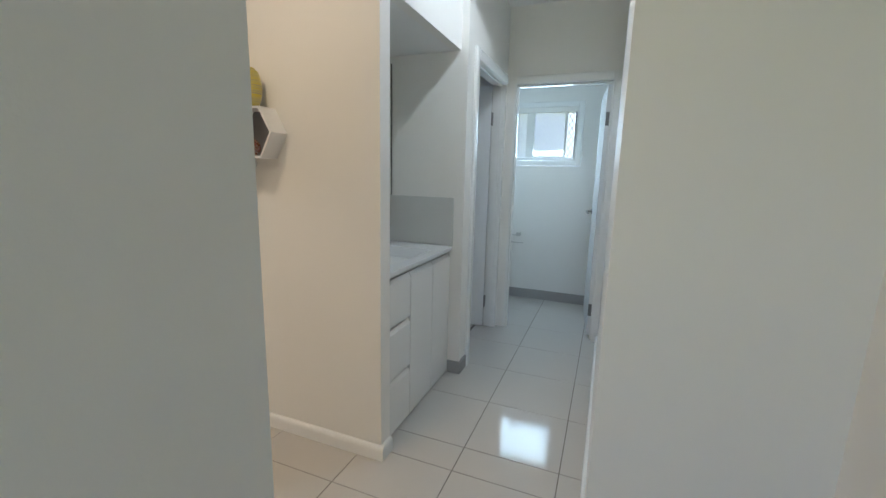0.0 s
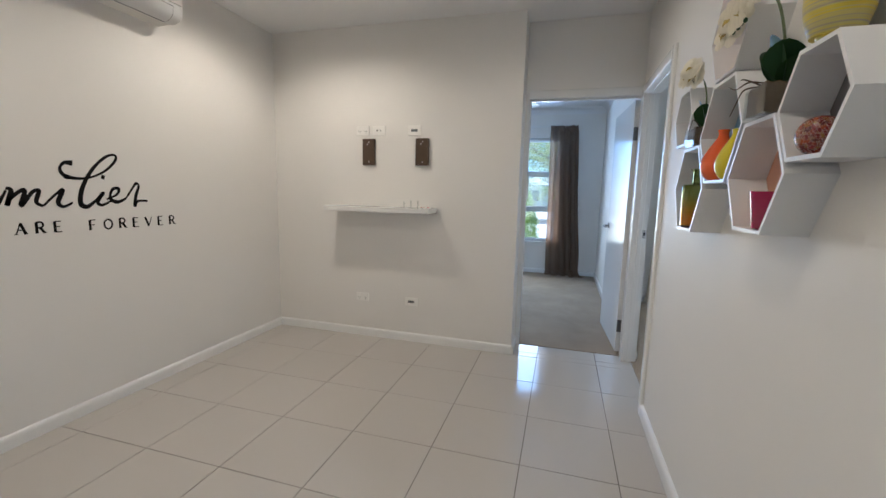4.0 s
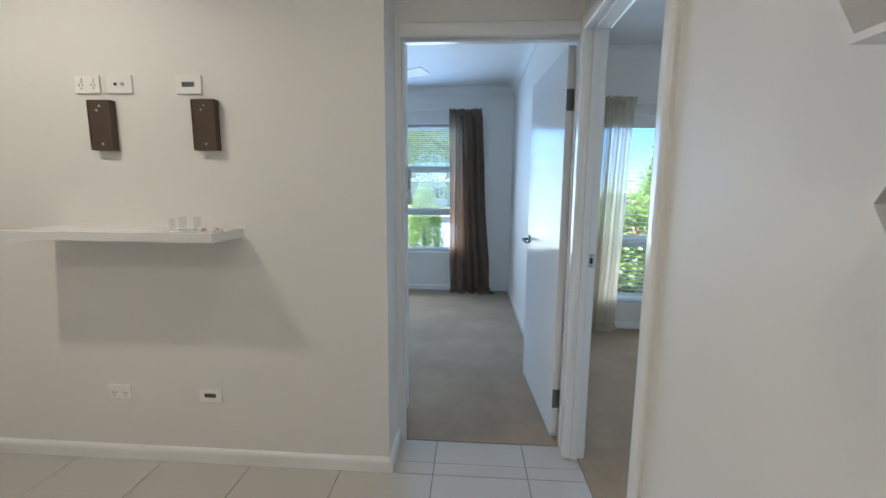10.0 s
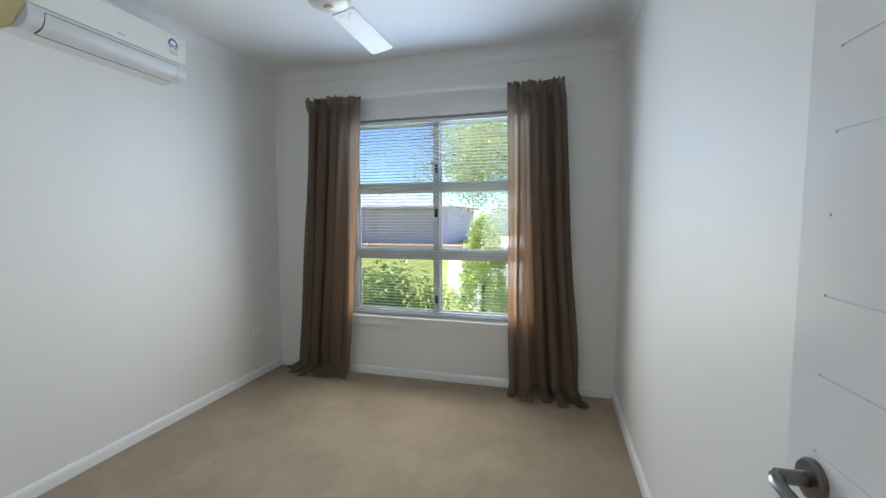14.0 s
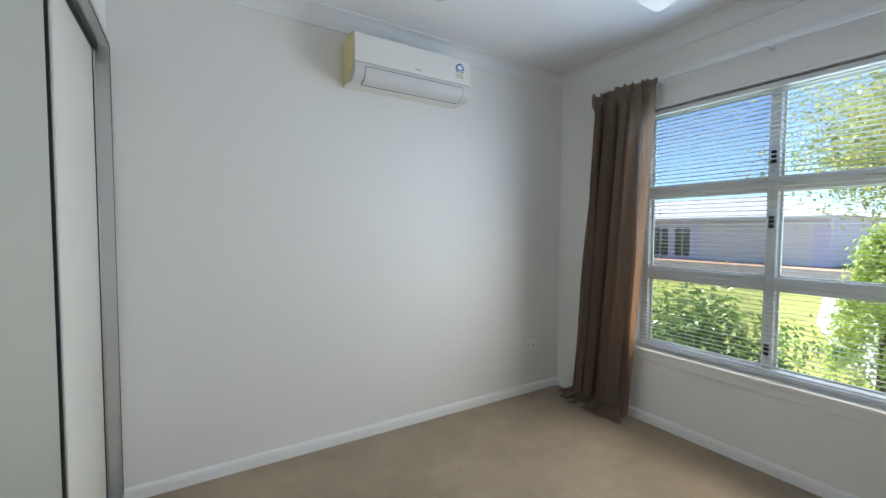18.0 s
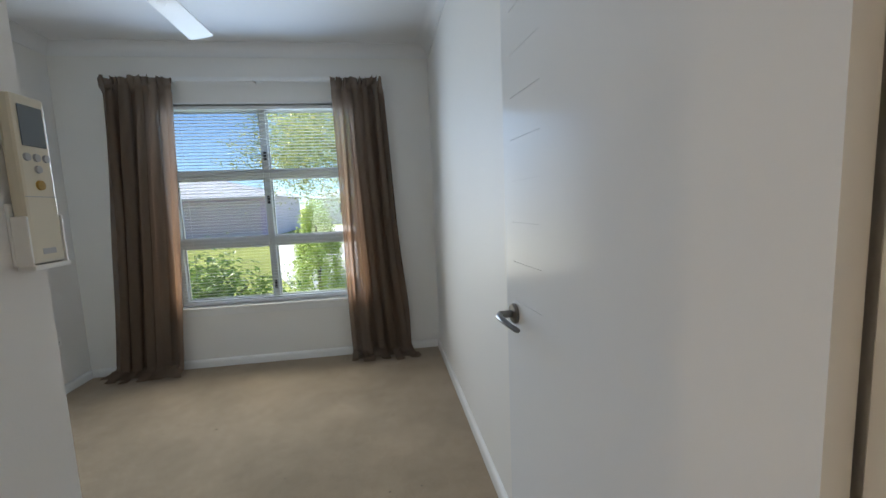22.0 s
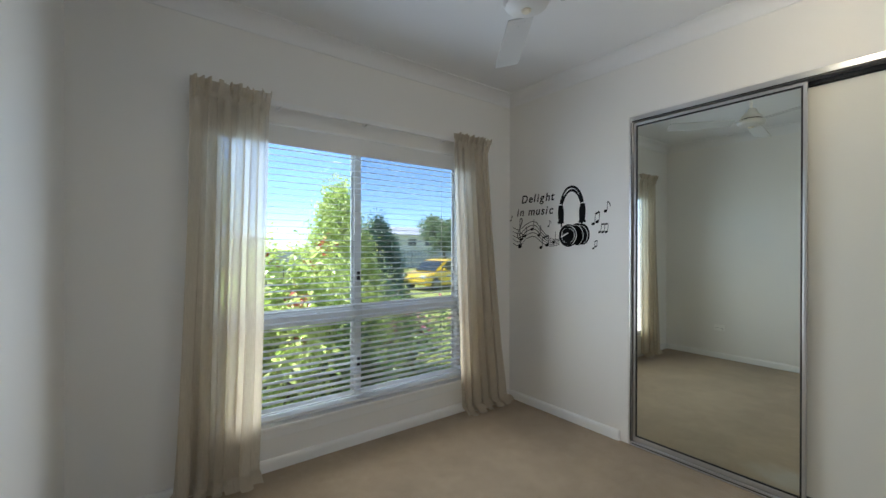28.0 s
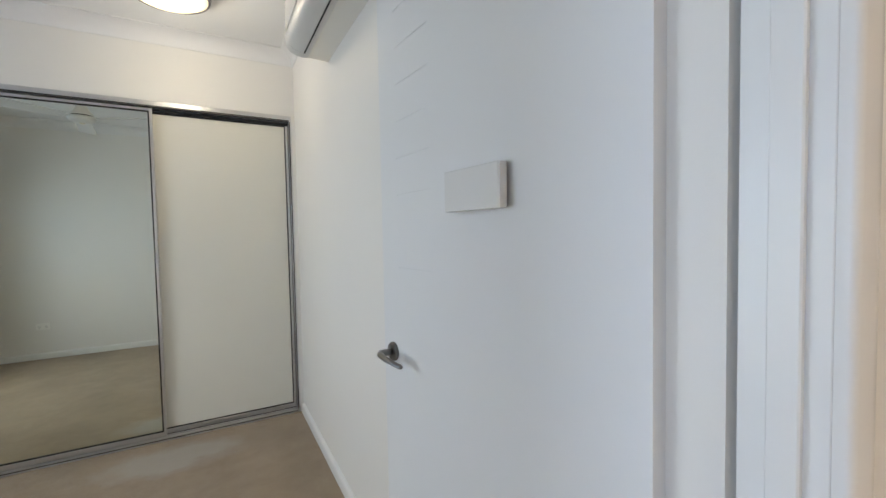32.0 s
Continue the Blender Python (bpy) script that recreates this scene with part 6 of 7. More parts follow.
LETTER_STROKES = {
    "letter_f": (([(-1.493, 1.223), (-1.477, 1.275), (-1.479, 1.332), (-1.511, 1.394), (-1.569, 1.441), (-1.65, 1.457), (-1.739, 1.446), (-1.814, 1.406), (-1.862, 1.35), (-1.864, 1.325)], (0.014, 0.013, 0.011, 0.014, 0.022, 0.032, 0.018)),
                 ([(-1.664, 1.385), (-1.666, 1.332), (-1.648, 1.237), (-1.618, 1.131), (-1.583, 1.051), (-1.545, 1.022), (-1.52, 1.039)], (0.030, 0.026, 0.017, 0.014, 0.017)),
                 ([(-1.52, 1.208), (-1.552, 1.237), (-1.611, 1.25), (-1.688, 1.248), (-1.78, 1.236), (-1.841, 1.247)], (0.010, 0.015, 0.021, 0.022, 0.015, 0.018))),
    "letter_a": (([(-1.853, 1.246), (-1.81, 1.232), (-1.772, 1.184), (-1.771, 1.15), (-1.802, 1.158), (-1.846, 1.219), (-1.865, 1.243), (-1.845, 1.194), (-1.856, 1.143), (-1.888, 1.154), (-1.935, 1.242)], (0.013, 0.011, 0.019, 0.010, 0.016, 0.016, 0.007)),),
    "letter_m": (([(-1.935, 1.252), (-1.954, 1.241), (-1.933, 1.171), (-1.947, 1.203), (-1.994, 1.243), (-2.005, 1.234), (-1.986, 1.169), (-2.034, 1.233), (-2.062, 1.241), (-2.047, 1.186), (-2.074, 1.165)], (0.010, 0.016, 0.012, 0.013, 0.016, 0.012, 0.015, 0.009)),),
    "letter_i": (([(-2.074, 1.165), (-2.132, 1.224), (-2.165, 1.247), (-2.139, 1.183), (-2.163, 1.16), (-2.205, 1.18)], (0.007, 0.009, 0.017, 0.013, 0.007)),
                 ([(-2.180, 1.318), (-2.198, 1.312)], (0.018, 0.018))),
    "letter_l": (([(-2.221, 1.387), (-2.182, 1.386), (-2.161, 1.352), (-2.19, 1.315), (-2.283, 1.311), (-2.379, 1.353), (-2.442, 1.419), (-2.438, 1.448), (-2.388, 1.432), (-2.315, 1.36), (-2.259, 1.262), (-2.242, 1.179), (-2.273, 1.156), (-2.32, 1.19)], (0.022, 0.009, 0.015, 0.008, 0.011, 0.010, 0.012, 0.017, 0.020, 0.009)),),
    "letter_j": (([(-2.32, 1.19), (-2.361, 1.232), (-2.328, 1.182), (-2.351, 1.163), (-2.401, 1.187)], (0.007, 0.015, 0.015, 0.012, 0.007)), ([(-2.358, 1.323), (-2.376, 1.317)], (0.017, 0.017))),
    "letter_e": (([(-2.376, 1.195), (-2.434, 1.222), (-2.448, 1.256), (-2.413, 1.252), (-2.396, 1.202), (-2.434, 1.179), (-2.485, 1.199)], (0.007, 0.010, 0.014, 0.010, 0.017, 0.008)),),
    "letter_s": (([(-2.485, 1.199), (-2.537, 1.272), (-2.555, 1.29), (-2.567, 1.272), (-2.545, 1.212), (-2.536, 1.152), (-2.554, 1.182), (-2.617, 1.183)], (0.007, 0.011, 0.010, 0.015, 0.012, 0.009)),),
}
for nm, strokes in LETTER_STROKES.items():
    for pts, widths in strokes:
        part("letter_i" if nm == "letter_j" else nm, ribbon(pts, tuple(w * (1.2 if nm == "letter_f" else 1.35) for w in widths), on_south), INK, fam)


def serif_word(word, x0, x1, z, h, parent):
    """Roman capitals drawn with thick and thin strokes and serifs, spread from x0 to x1 (which is to the viewer's right)."""
    shapes = {"A": (((0.1, 0), (0.5, 1)), ((0.5, 1), (0.9, 0)), ((0.27, 0.38), (0.73, 0.38))), "R": (((0.2, 0), (0.2, 1)), ((0.2, 1), (0.62, 1), (0.78, 0.76), (0.62, 0.52), (0.2, 0.5)), ((0.5, 0.5), (0.88, 0.0))),
              "E": (((0.2, 0), (0.2, 1)), ((0.2, 1), (0.78, 1)), ((0.2, 0.52), (0.66, 0.52)), ((0.2, 0), (0.82, 0))), "F": (((0.2, 0), (0.2, 1)), ((0.2, 1), (0.78, 1)), ((0.2, 0.52), (0.66, 0.52))),
              "O": (((0.5, 1), (0.12, 0.75), (0.12, 0.25), (0.5, 0), (0.88, 0.25), (0.88, 0.75), (0.5, 1)),), "V": (((0.08, 1), (0.5, 0)), ((0.5, 0), (0.92, 1)))}
    thick = {"A": (0.6, 1.5, 0.6), "R": (1.5, 1.0, 1.4), "E": (1.5, 0.6, 0.6, 0.6), "F": (1.5, 0.6, 0.6), "O": (1.1,), "V": (1.5, 0.6)}
    feet = {"A": (0.1, 0.9), "R": (0.2, 0.9), "E": (0.2,), "F": (0.2,), "V": (), "O": ()}
    pitch = (x1 - x0) / (len(word) - 1 + 0.62)
    for i, ch in enumerate(word):
        ox = x0 + pitch * i
        sx = pitch * 0.62
        for line, th in zip(shapes[ch], thick[ch]):
            curved = len(line) > 2
            part("letter_" + ch.lower(), ribbon([(ox + sx * u, z + h * v) for u, v in line], (0.0082 * th, 0.0082 * th), on_south, n=6 if curved else 1), INK, parent)
        for u in feet[ch]:
            part("serif", ribbon([(ox + sx * (u - 0.16), z + 0.0015), (ox + sx * (u + 0.16), z + 0.0015)], (0.003, 0.003), on_south, n=1), INK, parent)


serif_word("ARE", -1.949, -2.152, 1.030, 0.055, fam)
serif_word("FOREVER", -2.268, -2.800, 1.026, 0.056, fam)

mus = tagged(new("wall_lettering"), "black vinyl headphones decal reading Delight in music", "wall decal")
FACE_CLOSET = Matrix(((1, 0, 0, 0), (0, 0, -1, 4.4386), (0, 1, 0, 0), (0, 0, 0, 1)))


def on_closet(u, v, w):
    return (u, 4.44 - w, v)


def spelled(text, x, z, size, gap):
    """Letters one by one, each starting where the last one ends."""
    for ch in text:
        if ch == " ":
            x += size * 0.42
            continue
        ob = letters(ch, None, size, FACE_CLOSET @ Matrix.Translation((x, z, 0)), INK, mus, 1.0, "letter", 0.18)
        x += max(v.co.x for v in ob.data.vertices) + gap


spelled("Delight", -5.925, 1.672, 0.092, 0.0065)
spelled("in music", -5.975, 1.567, 0.092, 0.0065)


def oval(cx, cz, rx, rz, a0=0, a1=360, n=24, tilt=0):
    out = []
    for k in range(n + 1):
        a = radians(a0 + (a1 - a0) * k / n)
        u, v = rx * math.cos(a), rz * math.sin(a)
        c, s = math.cos(radians(tilt)), math.sin(radians(tilt))
        out.append((cx + c * u - s * v, cz + s * u + c * v))
    return out


def disc(name, cx, cz, rx, rz, tilt=0, mat=None, lift=0.0003, thick=0.0009):
    pts = oval(cx, cz, rx, rz, 0, 360, 28, tilt)[:-1]
    bm = bmesh.new()
    a = [bm.verts.new(on_closet(u, v, lift)) for u, v in pts]
    b = [bm.verts.new(on_closet(u, v, lift + thick)) for u, v in pts]
    bm.faces.new(b)
    for i in range(len(a)):
        j = (i + 1) % len(a)
        bm.faces.new((a[i], a[j], b[j], b[i]))
    return part(name, bm, mat or INK, mus)


# headphones: band, sliders, two cups with pale rings
part("headband", ribbon(oval(-5.428, 1.565, 0.098, 0.178, 22, 158, 18), (0.030, 0.040, 0.046, 0.040, 0.030), on_closet, n=2), INK, mus)
part("headband_line", ribbon(oval(-5.428, 1.567, 0.097, 0.176, 45, 135, 14), (0.002, 0.004, 0.007, 0.012, 0.002), on_closet, 0.0018, 2), WALL, mus, "pale highlight")
for s, x in ((-1, -5.522), (1, -5.334)):
    part("band_arm", ribbon([(x + s * 0.002, 1.625), (x, 1.57), (x - s * 0.002, 1.50)], (0.036, 0.056, 0.046), on_closet), INK, mus)
    part("hinge_foot", ribbon([(x - 0.030, 1.492), (x + 0.028, 1.494)], (0.020, 0.016), on_closet, n=2), INK, mus)
    part("slider", ribbon([(x - s * 0.006, 1.49), (x - s * 0.004, 1.455)], (0.012, 0.012), on_closet, n=2), INK, mus)
disc("earcup", -5.335, 1.400, 0.062, 0.078, 8)
disc("earcup", -5.375, 1.400, 0.072, 0.082, 6)
disc("earcup", -5.455, 1.392, 0.084, 0.086, 10)
for cx, rx, rz, w in ((-5.452, 0.068, 0.072, 0.006), (-5.448, 0.048, 0.052, 0.004), (-5.392, 0.066, 0.074, 0.005), (-5.352, 0.062, 0.070, 0.004)):
    part("cup_ring", ribbon(oval(cx, 1.393, rx, rz, -80, 95, 16, 6), (0.001, w, w, 0.001), on_closet, 0.0018, 2), WALL, mus, "pale ring line")
part("cup_bar", ribbon([(-5.520, 1.382), (-5.455, 1.412)], (0.010, 0.008), on_closet, 0.0018, 2), WALL, mus, "pale bar")
part("cup_shine", ribbon(oval(-5.458, 1.392, 0.056, 0.060, 95, 250, 14, 6), (0.001, 0.004, 0.001), on_closet, 0.0018, 2), WALL, mus)


def staff(k):
    base = [(-6.020, 1.475 - 0.034 * k), (-5.945, 1.452 - 0.034 * k), (-5.86, 1.498 - 0.030 * k), (-5.775, 1.512 - 0.031 * k), (-5.695, 1.432 - 0.024 * k), (-5.62, 1.372 - 0.015 * k), (-5.535, 1.365 - 0.010 * k)]
    return ribbon(base, (0.0045, 0.0055, 0.0045), on_closet)


for k in range(5):
    part("staff_line", staff(k), INK, mus)
part("treble_clef", ribbon([(-5.955, 1.300), (-5.925, 1.310), (-5.932, 1.345), (-5.940, 1.44), (-5.938, 1.525), (-5.925, 1.548), (-5.915, 1.52), (-5.945, 1.455), (-5.968, 1.40), (-5.935, 1.365), (-5.905, 1.395), (-5.93, 1.425), (-5.95, 1.40)], (0.016, 0.008, 0.006, 0.009, 0.006, 0.010, 0.006), on_closet), INK, mus)


def note(x, z, size=1.0, lean=0.0, flag=True):
    disc("note_head", x, z, 0.015 * size, 0.011 * size, 25)
    part("note_stem", ribbon([(x + 0.013 * size, z), (x + 0.013 * size + lean, z + 0.075 * size)], (0.005 * size, 0.004 * size), on_closet, n=1), INK, mus)
    if flag:
        part("note_flag", ribbon([(x + 0.013 * size + lean, z + 0.075 * size), (x + 0.032 * size + lean, z + 0.055 * size), (x + 0.034 * size + lean, z + 0.034 * size)], (0.009 * size, 0.004 * size), on_closet), INK, mus)


for x, z in ((-5.945, 1.318), (-5.885, 1.398), (-5.805, 1.452), (-5.735, 1.402), (-5.715, 1.302), (-5.655, 1.320), (-5.590, 1.345)):
    note(x, z, 1.05, 0.004, False)
part("beam", ribbon([(-5.70, 1.378), (-5.640, 1.396)], (0.012, 0.012), on_closet, n=1), INK, mus)
for x, z, s in ((-6.045, 1.535, 0.55), (-5.640, 1.47, 0.6), (-5.150, 1.555, 0.9)):
    note(x, z, s, 0.004)
for x, z, s, n in ((-5.245, 1.470, 0.95, 2), (-5.195, 1.410, 0.75, 3), (-5.245, 1.295, 0.6, 2)):
    for k in range(n):
        note(x + 0.034 * k * s, z + 0.014 * k * (1 if n == 2 else 0), s, 0.006, False)
    part("beam", ribbon([(x + 0.018 * s, z + 0.074 * s), (x + 0.018 * s + 0.034 * s * (n - 1), z + 0.074 * s + 0.014 * (n - 1) * (1 if n == 2 else 0))], (0.014 * s, 0.014 * s), on_closet, n=1), INK, mus)

# small dark specks trodden into the carpets
specks = bmesh.new()
_rs = random.Random(12)
for _ in range(34):
    if _rs.random() < 0.65:
        x, y = _rs.uniform(-7.0, -4.8), _rs.uniform(-1.1, 1.2)
    else:
        x, y = _rs.uniform(-5.8, -3.6), _rs.uniform(1.9, 4.2)
    r = _rs.uniform(0.0015, 0.0038)
    bmesh.ops.create_icosphere(specks, subdivisions=1, radius=1.0, matrix=Matrix.Translation((x, y, 0.003 + r * 0.4)) @ Euler((0, 0, _rs.uniform(0, 3))).to_matrix().to_4x4() @ Matrix.Diagonal((r * _rs.uniform(1, 2.4), r, r * 0.5, 1)))
tagged(mesh_object("crumbs", specks, material("dark_fluff", (0.05, 0.04, 0.03), 0.9, scale=50, vary=0.3)), "small dark specks of fluff on the carpet", "crumbs", kind="stuff")

# ---------- garden and street ----------
GZ = -0.32
GRASS = material("lawn", (0.28, 0.31, 0.10), 0.9, scale=1.4, vary=0.35, bump=1.0, bump_scale=60, spec=0.1)
ASPHALT = material("asphalt", (0.09, 0.088, 0.085), 0.9, scale=4, vary=0.15, bump=0.6, bump_scale=150)
CONCRETE = material("pale_concrete", (0.46, 0.45, 0.46), 0.85, scale=3, vary=0.12, bump=0.4, bump_scale=90)
PEBBLE = material("white_pebble", (0.58, 0.55, 0.50), 0.7, scale=30, vary=0.3)


def lie(x, y):
    """Height of the land: it falls away towards the street on the north side."""
    def ease(v):
        v = min(1.0, max(0.0, v))
        return v * v * (3 - 2 * v)
    return GZ - 0.43 * ease((-x - 11.5) / 6.5) * ease((y - 3.5) / 5.0)


def draped(name, xs, ys, lift, mat, label, category):
    """A sheet that lies on the land, with its edges turned down."""
    bm = bmesh.new()
    grid = [[bm.verts.new((x, y, lie(x, y) + lift)) for y in ys] for x in xs]
    for i in range(len(xs) - 1):
        for j in range(len(ys) - 1):
            bm.faces.new((grid[i][j], grid[i + 1][j], grid[i + 1][j + 1], grid[i][j + 1]))
    rim = [grid[0][j] for j in range(len(ys))] + [grid[i][-1] for i in range(1, len(xs))] + [grid[-1][j] for j in range(len(ys) - 2, -1, -1)] + [grid[i][0] for i in range(len(xs) - 2, 0, -1)]
    low = [bm.verts.new(v.co - Vector((0, 0, 0.09))) for v in rim]
    for k in range(len(rim)):
        bm.faces.new((rim[k], rim[(k + 1) % len(rim)], low[(k + 1) % len(rim)], low[k]))
    return tagged(mesh_object(name, bm, mat, True), label, category, kind="structure")


FAR_X = [-420, -200, -100, -60, -40, -30, -24, -21] + [-18 + 0.5 * k for k in range(14)] + [-10, -7, 0, 20, 60]
FAR_Y = [-420, -200, -80, -30, -10, 0, 2] + [3 + 0.5 * k for k in range(13)] + [11, 15, 20, 30, 50, 100, 200, 420]
draped("ground", FAR_X, FAR_Y, 0.0, GRASS, "sunlit green lawn falling away to the street", "lawn")
draped("road", [-27.5, -25, -22.8], [-300, -60, -10, 0, 2] + [3 + 0.5 * k for k in range(13)] + [12, 30, 100, 300], 0.006, ASPHALT, "grey asphalt suburban street", "road")
PAVER = material("red_brown_paver", (0.40, 0.25, 0.19), 0.85, scale=5, vary=0.22, bump=0.5, bump_scale=40)
slab("forecourt", -30.0, -27.6, -22.0, -3.0, GZ - 0.05, GZ + 0.02, PAVER, "red-brown paved forecourt before the house", "paving")
slab("pavement", -40.0, -27.6, -3.0, 1.5, GZ - 0.05, GZ + 0.02, CONCRETE, "pale concrete paving across the street", "pavement")
bm = bmesh.new()
edge = [(-22.8, -3.6), (-17.6, -2.4), (-14.4, -1.6), (-12.2, -0.75), (-10.6, 0.05), (-9.2, 1.1), (-9.2, 1.5), (-22.8, 1.5)]
top = bm.faces.new([bm.verts.new((x, y, GZ + 0.02)) for x, y in edge])
side = bmesh.ops.extrude_face_region(bm, geom=[top])
bmesh.ops.translate(bm, verts=[v for v in side["geom"] if isinstance(v, bmesh.types.BMVert)], vec=(0, 0, -0.07))
bmesh.ops.recalc_face_normals(bm, faces=bm.faces[:])
drive = part("driveway", bm, CONCRETE, None)
tagged(drive, "pale concrete driveway curving past the lawn", "driveway", kind="structure")
draped("pavement", [-15.6, -15.0, -14.4], [1.52, 2] + [3 + 0.5 * k for k in range(13)] + [12, 25, 40], 0.02, CONCRETE, "pale concrete footpath", "pavement")


def leaves(pts, nrm, size, rnd, bend=0.25, aspect=0.55):
    """Many small folded leaves at the points, as one mesh."""
    n = len(pts)
    up = rnd.normal(size=(n, 3))
    a = np.cross(nrm, up)
    a /= np.linalg.norm(a, axis=1)[:, None] + 1e-9
    b = np.cross(nrm, a)
    s = size * rnd.uniform(0.6, 1.3, (n, 1))
    quad = [pts - a * s, pts + b * s * aspect + nrm * s * bend, pts + a * s, pts - b * s * aspect + nrm * s * bend]
    verts = np.stack(quad, 1).reshape(-1, 3)
    me = bpy.data.meshes.new("foliage")
    idx = np.arange(n) * 4
    me.from_pydata(verts.tolist(), [], np.stack([idx, idx + 1, idx + 2, idx + 3], 1).tolist())
    return me


def leaf_material(name, c1, c2, c3):
    mat = bpy.data.materials.new(name)
    mat.use_nodes = True
    nt = mat.node_tree
    nt.nodes.remove(nt.nodes["Principled BSDF"])
    out = nt.nodes["Material Output"]
    geo, rp = nt.nodes.new("ShaderNodeNewGeometry"), nt.nodes.new("ShaderNodeValToRGB")
    rp.color_ramp.elements[0].color, rp.color_ramp.elements[1].color = (*c1, 1), (*c3, 1)
    rp.color_ramp.elements.new(0.5).color = (*c2, 1)
    di, tl, gl, m1, m2 = (nt.nodes.new(k) for k in ("ShaderNodeBsdfDiffuse", "ShaderNodeBsdfTranslucent", "ShaderNodeBsdfGlossy", "ShaderNodeMixShader", "ShaderNodeMixShader"))
    gl.inputs["Roughness"].default_value = 0.35
    nt.links.new(geo.outputs["Random Per Island"], rp.inputs[0])
    for nd in (di, tl):
        nt.links.new(rp.outputs[0], nd.inputs[0])
    m1.inputs[0].default_value, m2.inputs[0].default_value = 0.55, 0.05
    nt.links.new(di.outputs[0], m1.inputs[1])
    nt.links.new(tl.outputs[0], m1.inputs[2])
    nt.links.new(m1.outputs[0], m2.inputs[1])
    nt.links.new(gl.outputs[0], m2.inputs[2])
    nt.links.new(m2.outputs[0], out.inputs[0])
    return mat


LIME = leaf_material("lime_foliage", (0.36, 0.50, 0.10), (0.58, 0.68, 0.20), (0.76, 0.80, 0.38))
MIDGREEN = leaf_material("green_foliage", (0.10, 0.20, 0.05), (0.20, 0.32, 0.09), (0.34, 0.45, 0.15))
DARKGREEN = leaf_material("dark_cypress_foliage", (0.032, 0.10, 0.07), (0.05, 0.14, 0.09), (0.08, 0.19, 0.10))
OLIVE = leaf_material("olive_tree_foliage", (0.12, 0.20, 0.09), (0.22, 0.31, 0.15), (0.36, 0.43, 0.24))
YELLOWGREEN = leaf_material("yellow_green_foliage", (0.15, 0.22, 0.06), (0.38, 0.44, 0.14), (0.66, 0.58, 0.24))
PINK = leaf_material("pink_bloom", (0.45, 0.05, 0.16), (0.60, 0.12, 0.30), (0.70, 0.25, 0.42))
REDTIP = leaf_material("red_tip_bloom", (0.35, 0.03, 0.03), (0.50, 0.08, 0.05), (0.45, 0.20, 0.08))
TRUNK = material("grey_bark", (0.14, 0.11, 0.085), 0.9, scale=12, vary=0.3, bump=1.0, bump_scale=40)


def crown(name, root, pts, nrm, size, mat, seed, aspect=0.55):
    ob = new(name, leaves(pts, nrm, size, np.random.default_rng(seed), aspect=aspect))
    ob.data.materials.append(mat)
    ob.parent = root
    return ob


def conifer(at, height, radius, n, size, mat, label, seed, power=0.8, base=0.05):
    """A cone-shaped evergreen with ragged tufts."""
    root = tagged(empty("conifer", (*at, lie(*at))), label, "shrub")
    part("trunk", tube([(0, 0, 0), (0.01, 0, height * 0.5), (0, 0, height * 0.92)], [radius * 0.10, radius * 0.06, 0.008], 8), TRUNK, root)
    r = np.random.default_rng(seed)
    tufts = 260
    t = r.random(tufts) ** 0.75
    ang = r.random(tufts) * 6.283
    rad = radius * np.clip(1 - t, 0, 1) ** power * r.uniform(0.72, 1.10, tufts)
    rad = np.where(t < 0.12, rad * (0.75 + 2.0 * t), rad)
    c = np.stack([rad * np.cos(ang), rad * np.sin(ang), base + t * (height - base)], 1)
    k = r.integers(0, tufts, n)
    pts = c[k] + r.normal(size=(n, 3)) * np.array([0.06, 0.06, 0.10]) * radius * 1.6
    pts[:, 2] = np.maximum(pts[:, 2], 0.02)
    nrm = np.stack([np.cos(ang[k]), np.sin(ang[k]), np.full(n, 0.6)], 1) + r.normal(size=(n, 3)) * 0.45
    nrm /= np.linalg.norm(nrm, axis=1)[:, None]
    crown("crown", root, pts, nrm, size, mat, seed + 1, 0.4)
    return root


